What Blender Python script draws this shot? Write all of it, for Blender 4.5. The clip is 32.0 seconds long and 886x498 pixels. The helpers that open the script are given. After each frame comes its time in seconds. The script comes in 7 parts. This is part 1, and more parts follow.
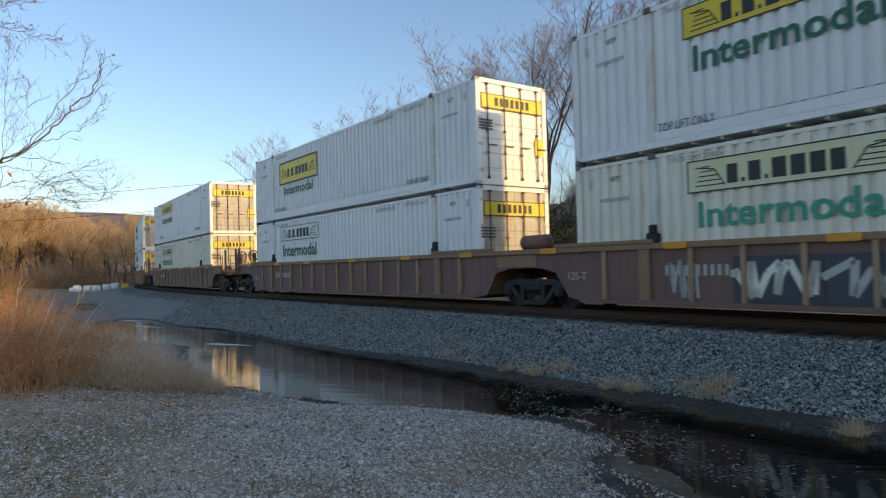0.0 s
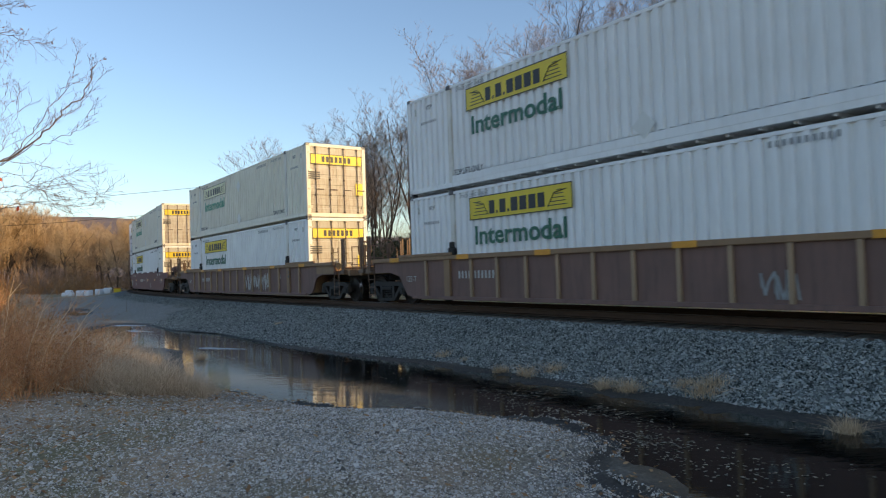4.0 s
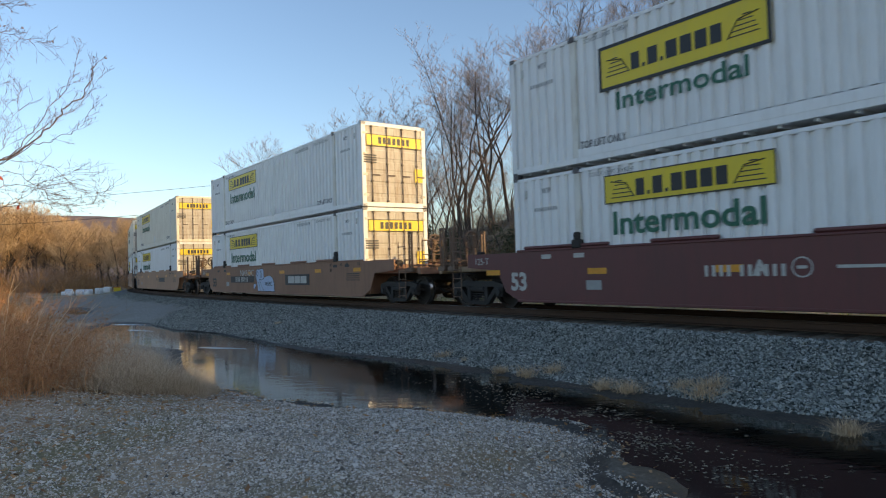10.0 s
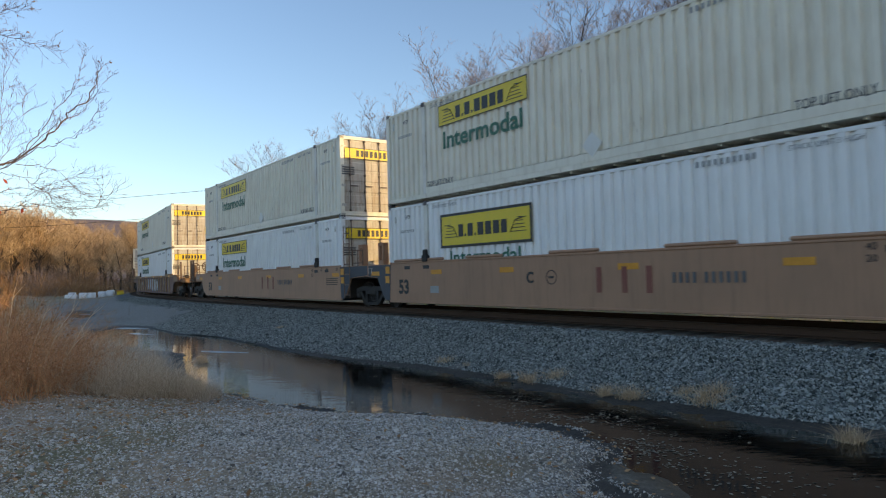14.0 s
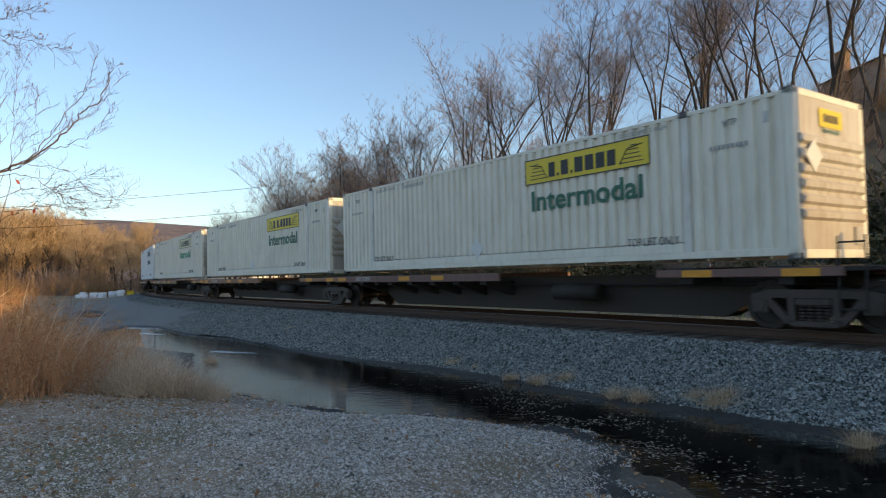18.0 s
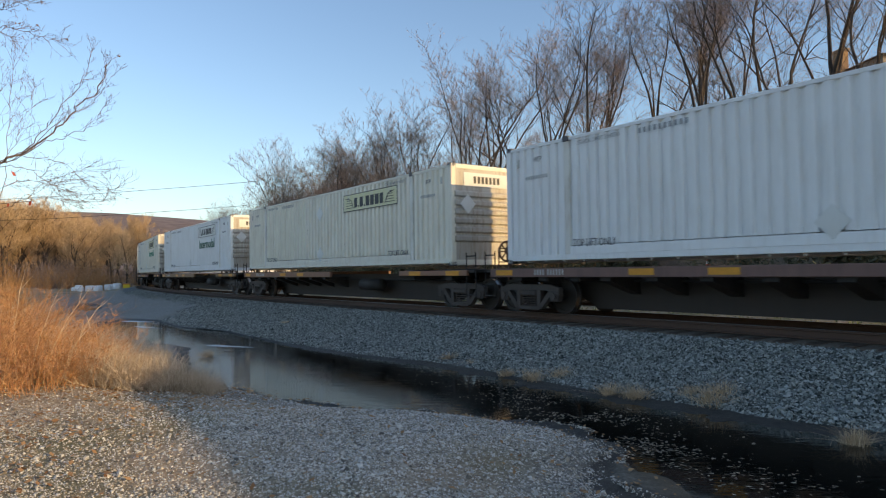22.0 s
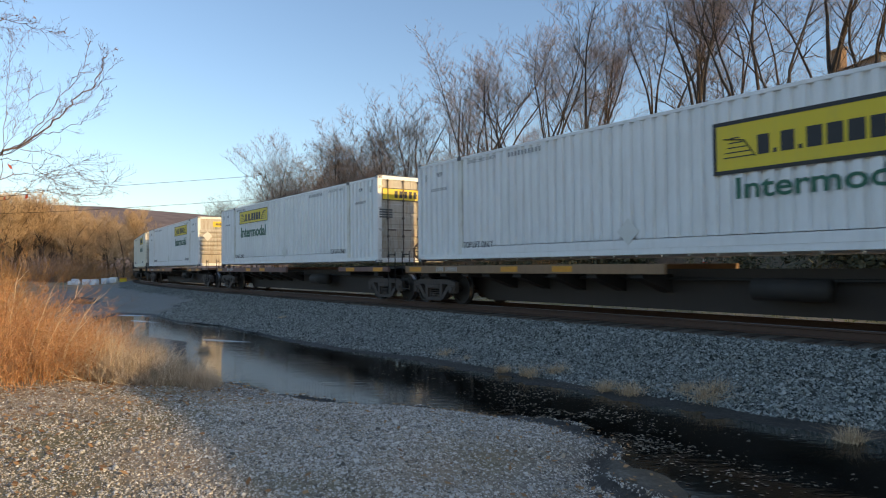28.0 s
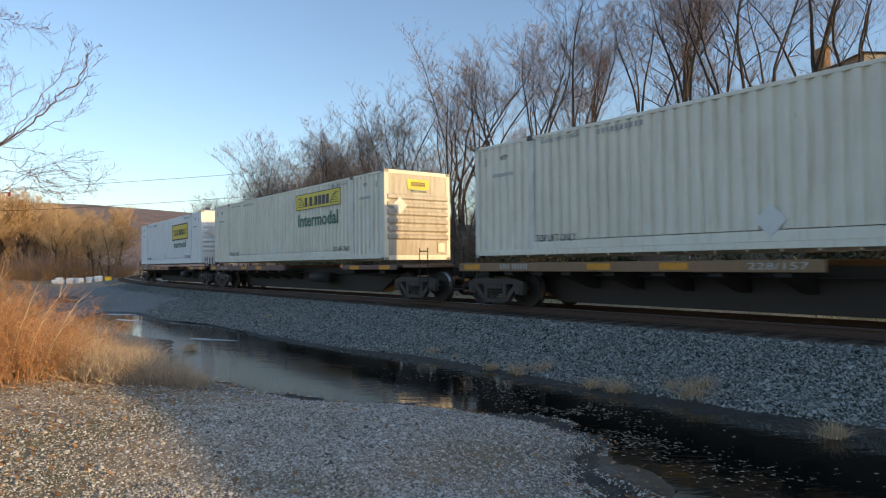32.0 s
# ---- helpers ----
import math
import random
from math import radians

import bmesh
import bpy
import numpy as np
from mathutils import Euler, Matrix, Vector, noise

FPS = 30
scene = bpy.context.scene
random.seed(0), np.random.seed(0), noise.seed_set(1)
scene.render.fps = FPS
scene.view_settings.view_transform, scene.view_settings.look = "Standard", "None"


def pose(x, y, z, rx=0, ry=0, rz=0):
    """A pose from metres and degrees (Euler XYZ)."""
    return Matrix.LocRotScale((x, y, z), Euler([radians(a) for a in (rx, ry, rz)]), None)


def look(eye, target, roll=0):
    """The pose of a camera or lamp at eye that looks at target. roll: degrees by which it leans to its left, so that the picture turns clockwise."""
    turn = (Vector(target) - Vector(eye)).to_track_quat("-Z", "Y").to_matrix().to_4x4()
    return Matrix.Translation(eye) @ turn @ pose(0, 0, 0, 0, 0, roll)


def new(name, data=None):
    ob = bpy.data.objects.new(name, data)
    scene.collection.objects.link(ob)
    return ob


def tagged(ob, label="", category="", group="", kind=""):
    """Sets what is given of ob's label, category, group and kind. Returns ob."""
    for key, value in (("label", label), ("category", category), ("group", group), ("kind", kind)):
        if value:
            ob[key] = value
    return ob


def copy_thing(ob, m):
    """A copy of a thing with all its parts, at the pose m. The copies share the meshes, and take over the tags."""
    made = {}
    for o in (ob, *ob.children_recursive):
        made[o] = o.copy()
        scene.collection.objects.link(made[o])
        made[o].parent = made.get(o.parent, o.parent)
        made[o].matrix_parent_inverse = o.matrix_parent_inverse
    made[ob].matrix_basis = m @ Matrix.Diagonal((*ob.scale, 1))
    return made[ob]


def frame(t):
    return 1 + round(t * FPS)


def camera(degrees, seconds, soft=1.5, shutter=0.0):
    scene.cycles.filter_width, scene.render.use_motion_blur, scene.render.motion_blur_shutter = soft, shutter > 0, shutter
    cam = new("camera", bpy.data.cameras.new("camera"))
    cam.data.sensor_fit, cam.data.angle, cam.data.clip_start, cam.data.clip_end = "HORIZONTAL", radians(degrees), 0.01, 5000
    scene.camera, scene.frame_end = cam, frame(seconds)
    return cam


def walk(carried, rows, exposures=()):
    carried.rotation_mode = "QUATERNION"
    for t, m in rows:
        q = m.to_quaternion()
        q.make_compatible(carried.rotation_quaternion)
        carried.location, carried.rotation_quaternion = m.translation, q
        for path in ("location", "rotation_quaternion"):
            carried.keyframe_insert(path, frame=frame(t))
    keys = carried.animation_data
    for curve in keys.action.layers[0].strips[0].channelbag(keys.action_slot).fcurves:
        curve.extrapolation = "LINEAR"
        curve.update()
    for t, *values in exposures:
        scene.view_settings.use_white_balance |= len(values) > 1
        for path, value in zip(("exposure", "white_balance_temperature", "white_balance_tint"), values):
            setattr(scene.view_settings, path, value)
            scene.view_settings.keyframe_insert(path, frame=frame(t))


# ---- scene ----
# The camera: hand-held on the gravel, turning a little. World: z = 0 at the top of the rails.
EYE = (0.0, 0.0, 1.07)
# seconds, turn to the left, tilt up, lean, in degrees
VIEWS = [
    (0, 0.19, 1.49, -1.49), (0.5, 0.18, 1.55, -1.44), (1, 0.19, 1.57, -1.53), (1.5, 0.18, 1.64, -1.65),
    (2, 0.14, 1.68, -1.58), (2.5, 0.02, 1.67, -1.82), (3, -0.07, 1.66, -1.67), (3.5, -0.22, 1.61, -1.82),
    (5.5, -0.47, 2, -2), (6, -0.53, 2.1, -2.04), (6.5, -0.62, 2.13, -2.11), (7, -0.72, 2.15, -1.92),
    (7.5, -0.71, 2.22, -2.01), (8, -0.7, 2.24, -1.88), (8.5, -0.6, 2.09, -1.9), (9, -0.48, 1.86, -1.67),
    (9.5, -0.39, 1.67, -1.6), (10, -0.34, 1.67, -1.73), (10.5, -0.36, 1.77, -1.77), (11, -0.21, 1.87, -1.81),
    (11.5, -0.15, 1.94, -1.49), (12, -0.06, 1.92, -1.49), (12.5, -0.07, 1.99, -1.42), (13, -0.01, 1.99, -1.44),
    (13.5, -0.08, 2.05, -1.41), (14, -0.12, 2.1, -1.48), (14.5, -0.14, 2.14, -1.45), (16.5, 0.53, 2.39, -1.37),
    (17, 0.51, 2.37, -1.33), (17.5, 0.58, 2.32, -1.38), (18, 0.61, 2.24, -1.25), (18.5, 0.62, 2.19, -1.33),
    (19, 0.57, 2.16, -1.37), (19.5, 0.46, 2.1, -1.01), (20, 0.46, 2.07, -1.18), (20.5, 0.41, 2.03, -1.21),
    (21, 0.41, 1.94, -1.04), (21.5, 0.39, 1.9, -0.95), (22, 0.35, 1.85, -0.82), (22.5, 0.33, 1.84, -0.7),
    (23, 0.34, 1.86, -0.7), (23.5, 0.31, 1.89, -0.6), (24, 0.36, 1.86, -0.52), (24.5, 0.31, 1.71, -0.33),
    (25, 0.24, 1.55, -0.28), (25.5, 0.19, 1.47, -0.42), (27.5, 0.11, 1.53, -0.41), (28, 0.13, 1.5, -0.46),
    (28.5, 0.04, 1.46, -0.45), (29, -0.02, 1.35, -0.44), (29.5, -0.04, 1.38, -0.49), (30, -0.22, 1.41, -0.24),
    (30.5, -0.32, 1.45, -0.15), (31, -0.41, 1.4, -0.2), (31.5, -0.67, 1.32, -0.29), (32, -0.91, 1.31, -0.56),
]

def view(turn, tilt, lean):
    a, b = radians(turn), radians(tilt)
    ahead = Vector((-math.sin(a) * math.cos(b), math.cos(a) * math.cos(b), math.sin(b)))
    return look(EYE, Vector(EYE) + ahead * 10, lean)


cam = camera(67.25, 32.0, soft=1.1, shutter=0.12)
walk(cam, [(t, view(a, b, c)) for t, a, b, c in VIEWS], exposures=[(0, 1.11, 7050, 14), (32, 1.11, 7050, 14)])

# ---- light: low winter sun from behind the train, clear sky ----
SUN_WAY = Vector((0.882, -0.471, 0)).normalized()
SUN_HEIGHT = radians(13)
world = bpy.data.worlds.new("sky")
scene.world = world
world.use_nodes = True
wn = world.node_tree.nodes
sky = wn.new("ShaderNodeTexSky")
sky.sky_type, sky.sun_disc = "NISHITA", False
sky.sun_elevation, sky.sun_rotation = SUN_HEIGHT, math.atan2(SUN_WAY.x, SUN_WAY.y)
sky.air_density, sky.dust_density, sky.ozone_density = 1.0, 0.9, 2.7
wn["Background"].inputs[1].default_value = 0.118
world.node_tree.links.new(sky.outputs[0], wn["Background"].inputs[0])
sun_data = bpy.data.lights.new("sun", "SUN")
sun_data.energy, sun_data.angle, sun_data.color = 1.66, radians(0.55), (1.0, 0.70, 0.29)
sun = new("sun", sun_data)
toward = Vector((SUN_WAY.x * math.cos(SUN_HEIGHT), SUN_WAY.y * math.cos(SUN_HEIGHT), math.sin(SUN_HEIGHT)))
sun.matrix_basis = look(toward * 200, (0, 0, 0))

# ---- materials ----
MATS = {}


def material(name, build):
    if name not in MATS:
        m = bpy.data.materials.new(name)
        m.use_nodes = True
        MATS[name] = m
        build(m.node_tree, m.node_tree.nodes["Principled BSDF"])
    return MATS[name]


def node(nt, kind, **sets):
    n = nt.nodes.new(kind)
    for k, v in sets.items():
        n.inputs[k].default_value = v
    return n


def coords(nt, which="Object"):
    return nt.nodes.new("ShaderNodeTexCoord").outputs[which]


def noise_tex(nt, at, scale, detail=4.0, rough=0.6):
    n = node(nt, "ShaderNodeTexNoise", Scale=scale, Detail=detail, Roughness=rough)
    nt.links.new(at, n.inputs["Vector"])
    return n.outputs["Fac"]


def ramp(nt, fac, stops):
    r = nt.nodes.new("ShaderNodeValToRGB")
    e = r.color_ramp.elements
    while len(e) < len(stops):
        e.new(0.5)
    for el, (p, c) in zip(e, stops):
        el.position, el.color = p, (*c, 1)
    nt.links.new(fac, r.inputs[0])
    return r.outputs[0]


def blend(nt, fac, a, b, mode="MIX"):
    m = nt.nodes.new("ShaderNodeMix")
    m.data_type, m.blend_type = "RGBA", mode
    for sock, v in ((m.inputs[0], fac), (m.inputs[6], a), (m.inputs[7], b)):
        if isinstance(v, (int, float)):
            sock.default_value = v
        elif isinstance(v, tuple):
            sock.default_value = (*v, 1)
        else:
            nt.links.new(v, sock)
    return m.outputs[2]


def maths(nt, op, a, b=0.0):
    m = nt.nodes.new("ShaderNodeMath")
    m.operation = op
    m.use_clamp = op in ("MULTIPLY_ADD",)
    for sock, v in zip(m.inputs, (a, b)):
        if isinstance(v, (int, float)):
            sock.default_value = v
        else:
            nt.links.new(v, sock)
    return m.outputs[0]


def bump(nt, bsdf, height, strength, distance):
    b = node(nt, "ShaderNodeBump", Strength=strength, Distance=distance)
    nt.links.new(height, b.inputs["Height"])
    nt.links.new(b.outputs[0], bsdf.inputs["Normal"])


def painted(name, colour, rough=0.5, dirt=(0.16, 0.12, 0.08), amount=0.5, metal=0.0, rust=0.0):
    """Old paint on steel: colour that drifts from piece to piece, streaks of dirt, rust spots."""
    def build(nt, b):
        at = coords(nt)
        info = nt.nodes.new("ShaderNodeObjectInfo")
        shade = blend(nt, maths(nt, "MULTIPLY", info.outputs["Random"], 0.35), colour, tuple(c * 0.82 for c in colour))
        stretch = nt.nodes.new("ShaderNodeMapping")
        stretch.inputs["Scale"].default_value = (3.0, 3.0, 0.35)
        nt.links.new(at, stretch.inputs[0])
        streak = noise_tex(nt, stretch.outputs[0], 2.2, 6, 0.7)
        grime = ramp(nt, streak, [(0.48, (0, 0, 0)), (0.80, (1, 1, 1))])
        col = blend(nt, maths(nt, "MULTIPLY", grime, amount), shade, dirt)
        big = noise_tex(nt, at, 0.7, 3)
        col = blend(nt, maths(nt, "MULTIPLY", ramp(nt, big, [(0.4, (0, 0, 0)), (0.7, (1, 1, 1))]), amount * 0.45), col, dirt)
        if rust:
            spots = ramp(nt, noise_tex(nt, stretch.outputs[0], 5.0, 8, 0.75), [(0.63, (0, 0, 0)), (0.70, (1, 1, 1))])
            col = blend(nt, maths(nt, "MULTIPLY", spots, rust), col, (0.20, 0.075, 0.03))
        nt.links.new(col, b.inputs["Base Color"])
        b.inputs["Roughness"].default_value, b.inputs["Metallic"].default_value = rough, metal
        bump(nt, b, noise_tex(nt, at, 60, 3), 0.08, 0.01)
    return material(name, build)


def grainy(name, stops, scale, rough=0.9, relief=0.4, distance=0.03, big=0.25, random_tint=0.0):
    """Earth, stone or wood: a colour ramp on fine noise, drifting over metres."""
    def build(nt, b):
        at = coords(nt)
        fine = noise_tex(nt, at, scale, 8, 0.7)
        wide = noise_tex(nt, at, scale * 0.03, 4)
        mixed = maths(nt, "ADD", maths(nt, "MULTIPLY", fine, 1 - big), maths(nt, "MULTIPLY", wide, big))
        if random_tint:
            geo = nt.nodes.new("ShaderNodeNewGeometry")
            mixed = maths(nt, "ADD", maths(nt, "MULTIPLY", mixed, 1 - random_tint), maths(nt, "MULTIPLY", geo.outputs["Random Per Island"], random_tint))
        nt.links.new(ramp(nt, mixed, stops), b.inputs["Base Color"])
        b.inputs["Roughness"].default_value = rough
        b.inputs["Specular IOR Level"].default_value = 0.25
        bump(nt, b, fine, relief, distance)
    return material(name, build)


def plain(name, colour, rough=0.6, metal=0.0):
    def build(nt, b):
        at = coords(nt)
        n = noise_tex(nt, at, 7.0, 6, 0.7)
        nt.links.new(ramp(nt, n, [(0.3, tuple(c * 0.8 for c in colour)), (0.7, tuple(min(1, c * 1.1) for c in colour))]), b.inputs["Base Color"])
        b.inputs["Roughness"].default_value, b.inputs["Metallic"].default_value = rough, metal
    return material(name, build)


WHITE = painted("white_paint", (0.90, 0.90, 0.885), 0.45, (0.45, 0.40, 0.32), 0.26, rust=0.25)
CREAM = painted("cream_paint", (0.88, 0.83, 0.70), 0.5, (0.44, 0.34, 0.22), 0.42, rust=0.8)
# Side white dimmed in the colour, since the ends face the sun; plus grime
DIMMED_DOORWHITE = painted("door_paint", (0.56, 0.53, 0.46), 0.55, (0.28, 0.17, 0.085), 0.95, rust=1.0)
RUSTROD = painted("rusty_lock_rod", (0.15, 0.12, 0.10), 0.6, (0.12, 0.06, 0.03), 0.7, 0.3, 0.7)
STAINED = painted("stained_post_paint", (0.80, 0.78, 0.71), 0.5, (0.30, 0.19, 0.10), 0.75, rust=0.9)
SEAL = plain("rubber_seal", (0.03, 0.03, 0.03), 0.8)
STEEL = painted("galvanised_steel", (0.55, 0.54, 0.50), 0.45, (0.2, 0.13, 0.08), 0.6, 0.4, 0.5)
CASTING = painted("casting_steel", (0.10, 0.10, 0.11), 0.6, (0.10, 0.06, 0.04), 0.6)
YELLOW = painted("yellow_decal", (0.82, 0.60, 0.02), 0.45, (0.5, 0.38, 0.1), 0.3)
PALE = painted("faded_decal", (0.72, 0.68, 0.36), 0.5, (0.75, 0.74, 0.66), 0.9)
BLANK = painted("white_decal", (0.78, 0.78, 0.74), 0.5, (0.6, 0.58, 0.5), 0.4)
BLACK = plain("black_lettering", (0.018, 0.018, 0.02), 0.5)
GREEN = plain("green_lettering", (0.012, 0.13, 0.075), 0.5)
MINT = plain("faded_green_lettering", (0.05, 0.34, 0.22), 0.55)
GREYING = plain("grey_stencil", (0.12, 0.12, 0.12), 0.6)
FAINT = plain("faint_stencil", (0.36, 0.36, 0.35), 0.6)
CHALK = plain("white_stencil", (0.52, 0.50, 0.46), 0.7)
REFLECTOR = plain("orange_reflector", (0.72, 0.30, 0.02), 0.35)
RUSTBROWN = painted("rust_brown_steel", (0.225, 0.125, 0.10), 0.75, (0.08, 0.055, 0.045), 0.65, rust=0.45)
RIBBROWN = painted("rib_brown_paint", (0.42, 0.275, 0.165), 0.7, (0.12, 0.075, 0.05), 0.8, rust=0.5)
TANSTEEL = painted("tan_paint", (0.32, 0.185, 0.095), 0.65, (0.12, 0.08, 0.05), 0.55, rust=0.3)
TANBODY = painted("ochre_paint", (0.45, 0.245, 0.145), 0.6, (0.15, 0.095, 0.06), 0.4, rust=0.15)
FADEDRED = painted("faded_red_lettering", (0.24, 0.065, 0.045), 0.6, (0.30, 0.16, 0.09), 0.6)
MAROON = painted("maroon_paint", (0.15, 0.042, 0.038), 0.55, (0.06, 0.035, 0.03), 0.5)
BROWNBODY = painted("brown_paint", (0.31, 0.15, 0.085), 0.6, (0.10, 0.055, 0.035), 0.5, rust=0.4)
UNDER = painted("undercarriage_steel", (0.024, 0.021, 0.019), 0.75, (0.045, 0.034, 0.024), 0.6)
SIDEFRAME = painted("brown_side_frame", (0.085, 0.066, 0.055), 0.8, (0.04, 0.03, 0.024), 0.6)
HANDRAIL = painted("worn_handrail", (0.19, 0.115, 0.075), 0.6, (0.10, 0.06, 0.04), 0.6, rust=0.5)
GREYUNDER = painted("dusty_undercarriage", (0.055, 0.043, 0.036), 0.8, (0.04, 0.033, 0.027), 0.6)
WHEEL = painted("wheel_steel", (0.032, 0.025, 0.021), 0.6, (0.04, 0.03, 0.02), 0.6, 0.3)
TREAD = plain("worn_tread", (0.45, 0.44, 0.43), 0.3, 1.0)
RAILTOP = plain("rail_head_steel", (0.40, 0.39, 0.38), 0.32, 1.0)
RAILWEB = painted("rusty_rail", (0.095, 0.05, 0.032), 0.8, (0.05, 0.035, 0.025), 0.6)
TIMBER = grainy("old_tie_timber", [(0.3, (0.035, 0.026, 0.02)), (0.7, (0.11, 0.08, 0.06))], 9, 0.9, 0.5)
BALLAST = grainy("ballast_stone", [(0.3, (0.035, 0.038, 0.036)), (0.5, (0.13, 0.137, 0.13)), (0.75, (0.34, 0.35, 0.33))], 14, 0.85, 0.9, 0.06, 0.1)
STONE = grainy("crushed_stone", [(0.18, (0.04, 0.046, 0.043)), (0.42, (0.19, 0.207, 0.19)), (0.62, (0.30, 0.315, 0.29)), (0.88, (0.47, 0.475, 0.445))], 25, 0.85, 0.3, 0.01, 0.05, 0.68)
PEBBLE = grainy("gravel_stone", [(0.16, (0.13, 0.115, 0.10)), (0.30, (0.37, 0.31, 0.235)), (0.42, (0.50, 0.49, 0.46)), (0.54, (0.51, 0.42, 0.31)), (0.66, (0.59, 0.56, 0.51)), (0.90, (0.78, 0.74, 0.67))], 30, 0.85, 0.3, 0.01, 0.05, 0.72)
DUSTY = grainy("dusty_ballast", [(0.3, (0.07, 0.055, 0.042)), (0.5, (0.15, 0.122, 0.095)), (0.72, (0.25, 0.21, 0.17))], 22, 0.95, 0.7, 0.04, 0.2)
BARK = grainy("bark", [(0.3, (0.035, 0.028, 0.024)), (0.7, (0.125, 0.10, 0.082))], 12, 0.95, 0.6)
# Far crowns' twigs: low sunlight put into the colour as a paler gold
SUNLIT_WILLOW = grainy("sunlit_willow_twigs", [(0.3, (0.42, 0.29, 0.17)), (0.7, (0.62, 0.45, 0.28))], 12, 0.95, 0.3)
TWIG = grainy("twig_bark", [(0.3, (0.16, 0.115, 0.092)), (0.7, (0.40, 0.29, 0.235))], 12, 0.95, 0.3, random_tint=0.4)
STRAW = grainy("dry_grass", [(0.2, (0.38, 0.25, 0.15)), (0.5, (0.60, 0.43, 0.27)), (0.8, (0.76, 0.59, 0.41))], 4, 0.9, 0.1, 0.01, 0.2, 0.5)
DEADGRASS = grainy("bank_grass", [(0.2, (0.10, 0.08, 0.05)), (0.8, (0.29, 0.23, 0.145))], 4, 0.9, 0.1, 0.01, 0.2, 0.6)
WEED = grainy("dead_weed", [(0.2, (0.36, 0.265, 0.185)), (0.5, (0.58, 0.455, 0.32)), (0.85, (0.78, 0.65, 0.50))], 4, 0.9, 0.1, 0.01, 0.2, 0.6)
BRAMBLE = grainy("orange_bramble", [(0.2, (0.33, 0.15, 0.075)), (0.5, (0.56, 0.275, 0.125)), (0.85, (0.74, 0.47, 0.27))], 3, 0.9, 0.1, 0.01, 0.2, 0.6)
BRUSH = grainy("brush_stems", [(0.2, (0.22, 0.11, 0.05)), (0.5, (0.36, 0.20, 0.09)), (0.8, (0.48, 0.31, 0.16))], 3, 0.9, 0.1, 0.01, 0.2, 0.5)
WEEDY = grainy("green_weed", [(0.2, (0.075, 0.115, 0.03)), (0.8, (0.19, 0.23, 0.085))], 4, 0.9, 0.1, 0.01, 0.2, 0.4)
LEAFRED = plain("red_leaf", (0.40, 0.06, 0.02), 0.7)
LEAFPALE = grainy("bleached_leaf", [(0.2, (0.10, 0.075, 0.05)), (0.8, (0.42, 0.35, 0.26))], 8, 0.7, 0.1, 0.01, 0.1, 0.7)
LEAFBROWN = grainy("fallen_leaf", [(0.2, (0.22, 0.11, 0.05)), (0.8, (0.52, 0.31, 0.15))], 8, 0.8, 0.1, 0.01, 0.1, 0.6)


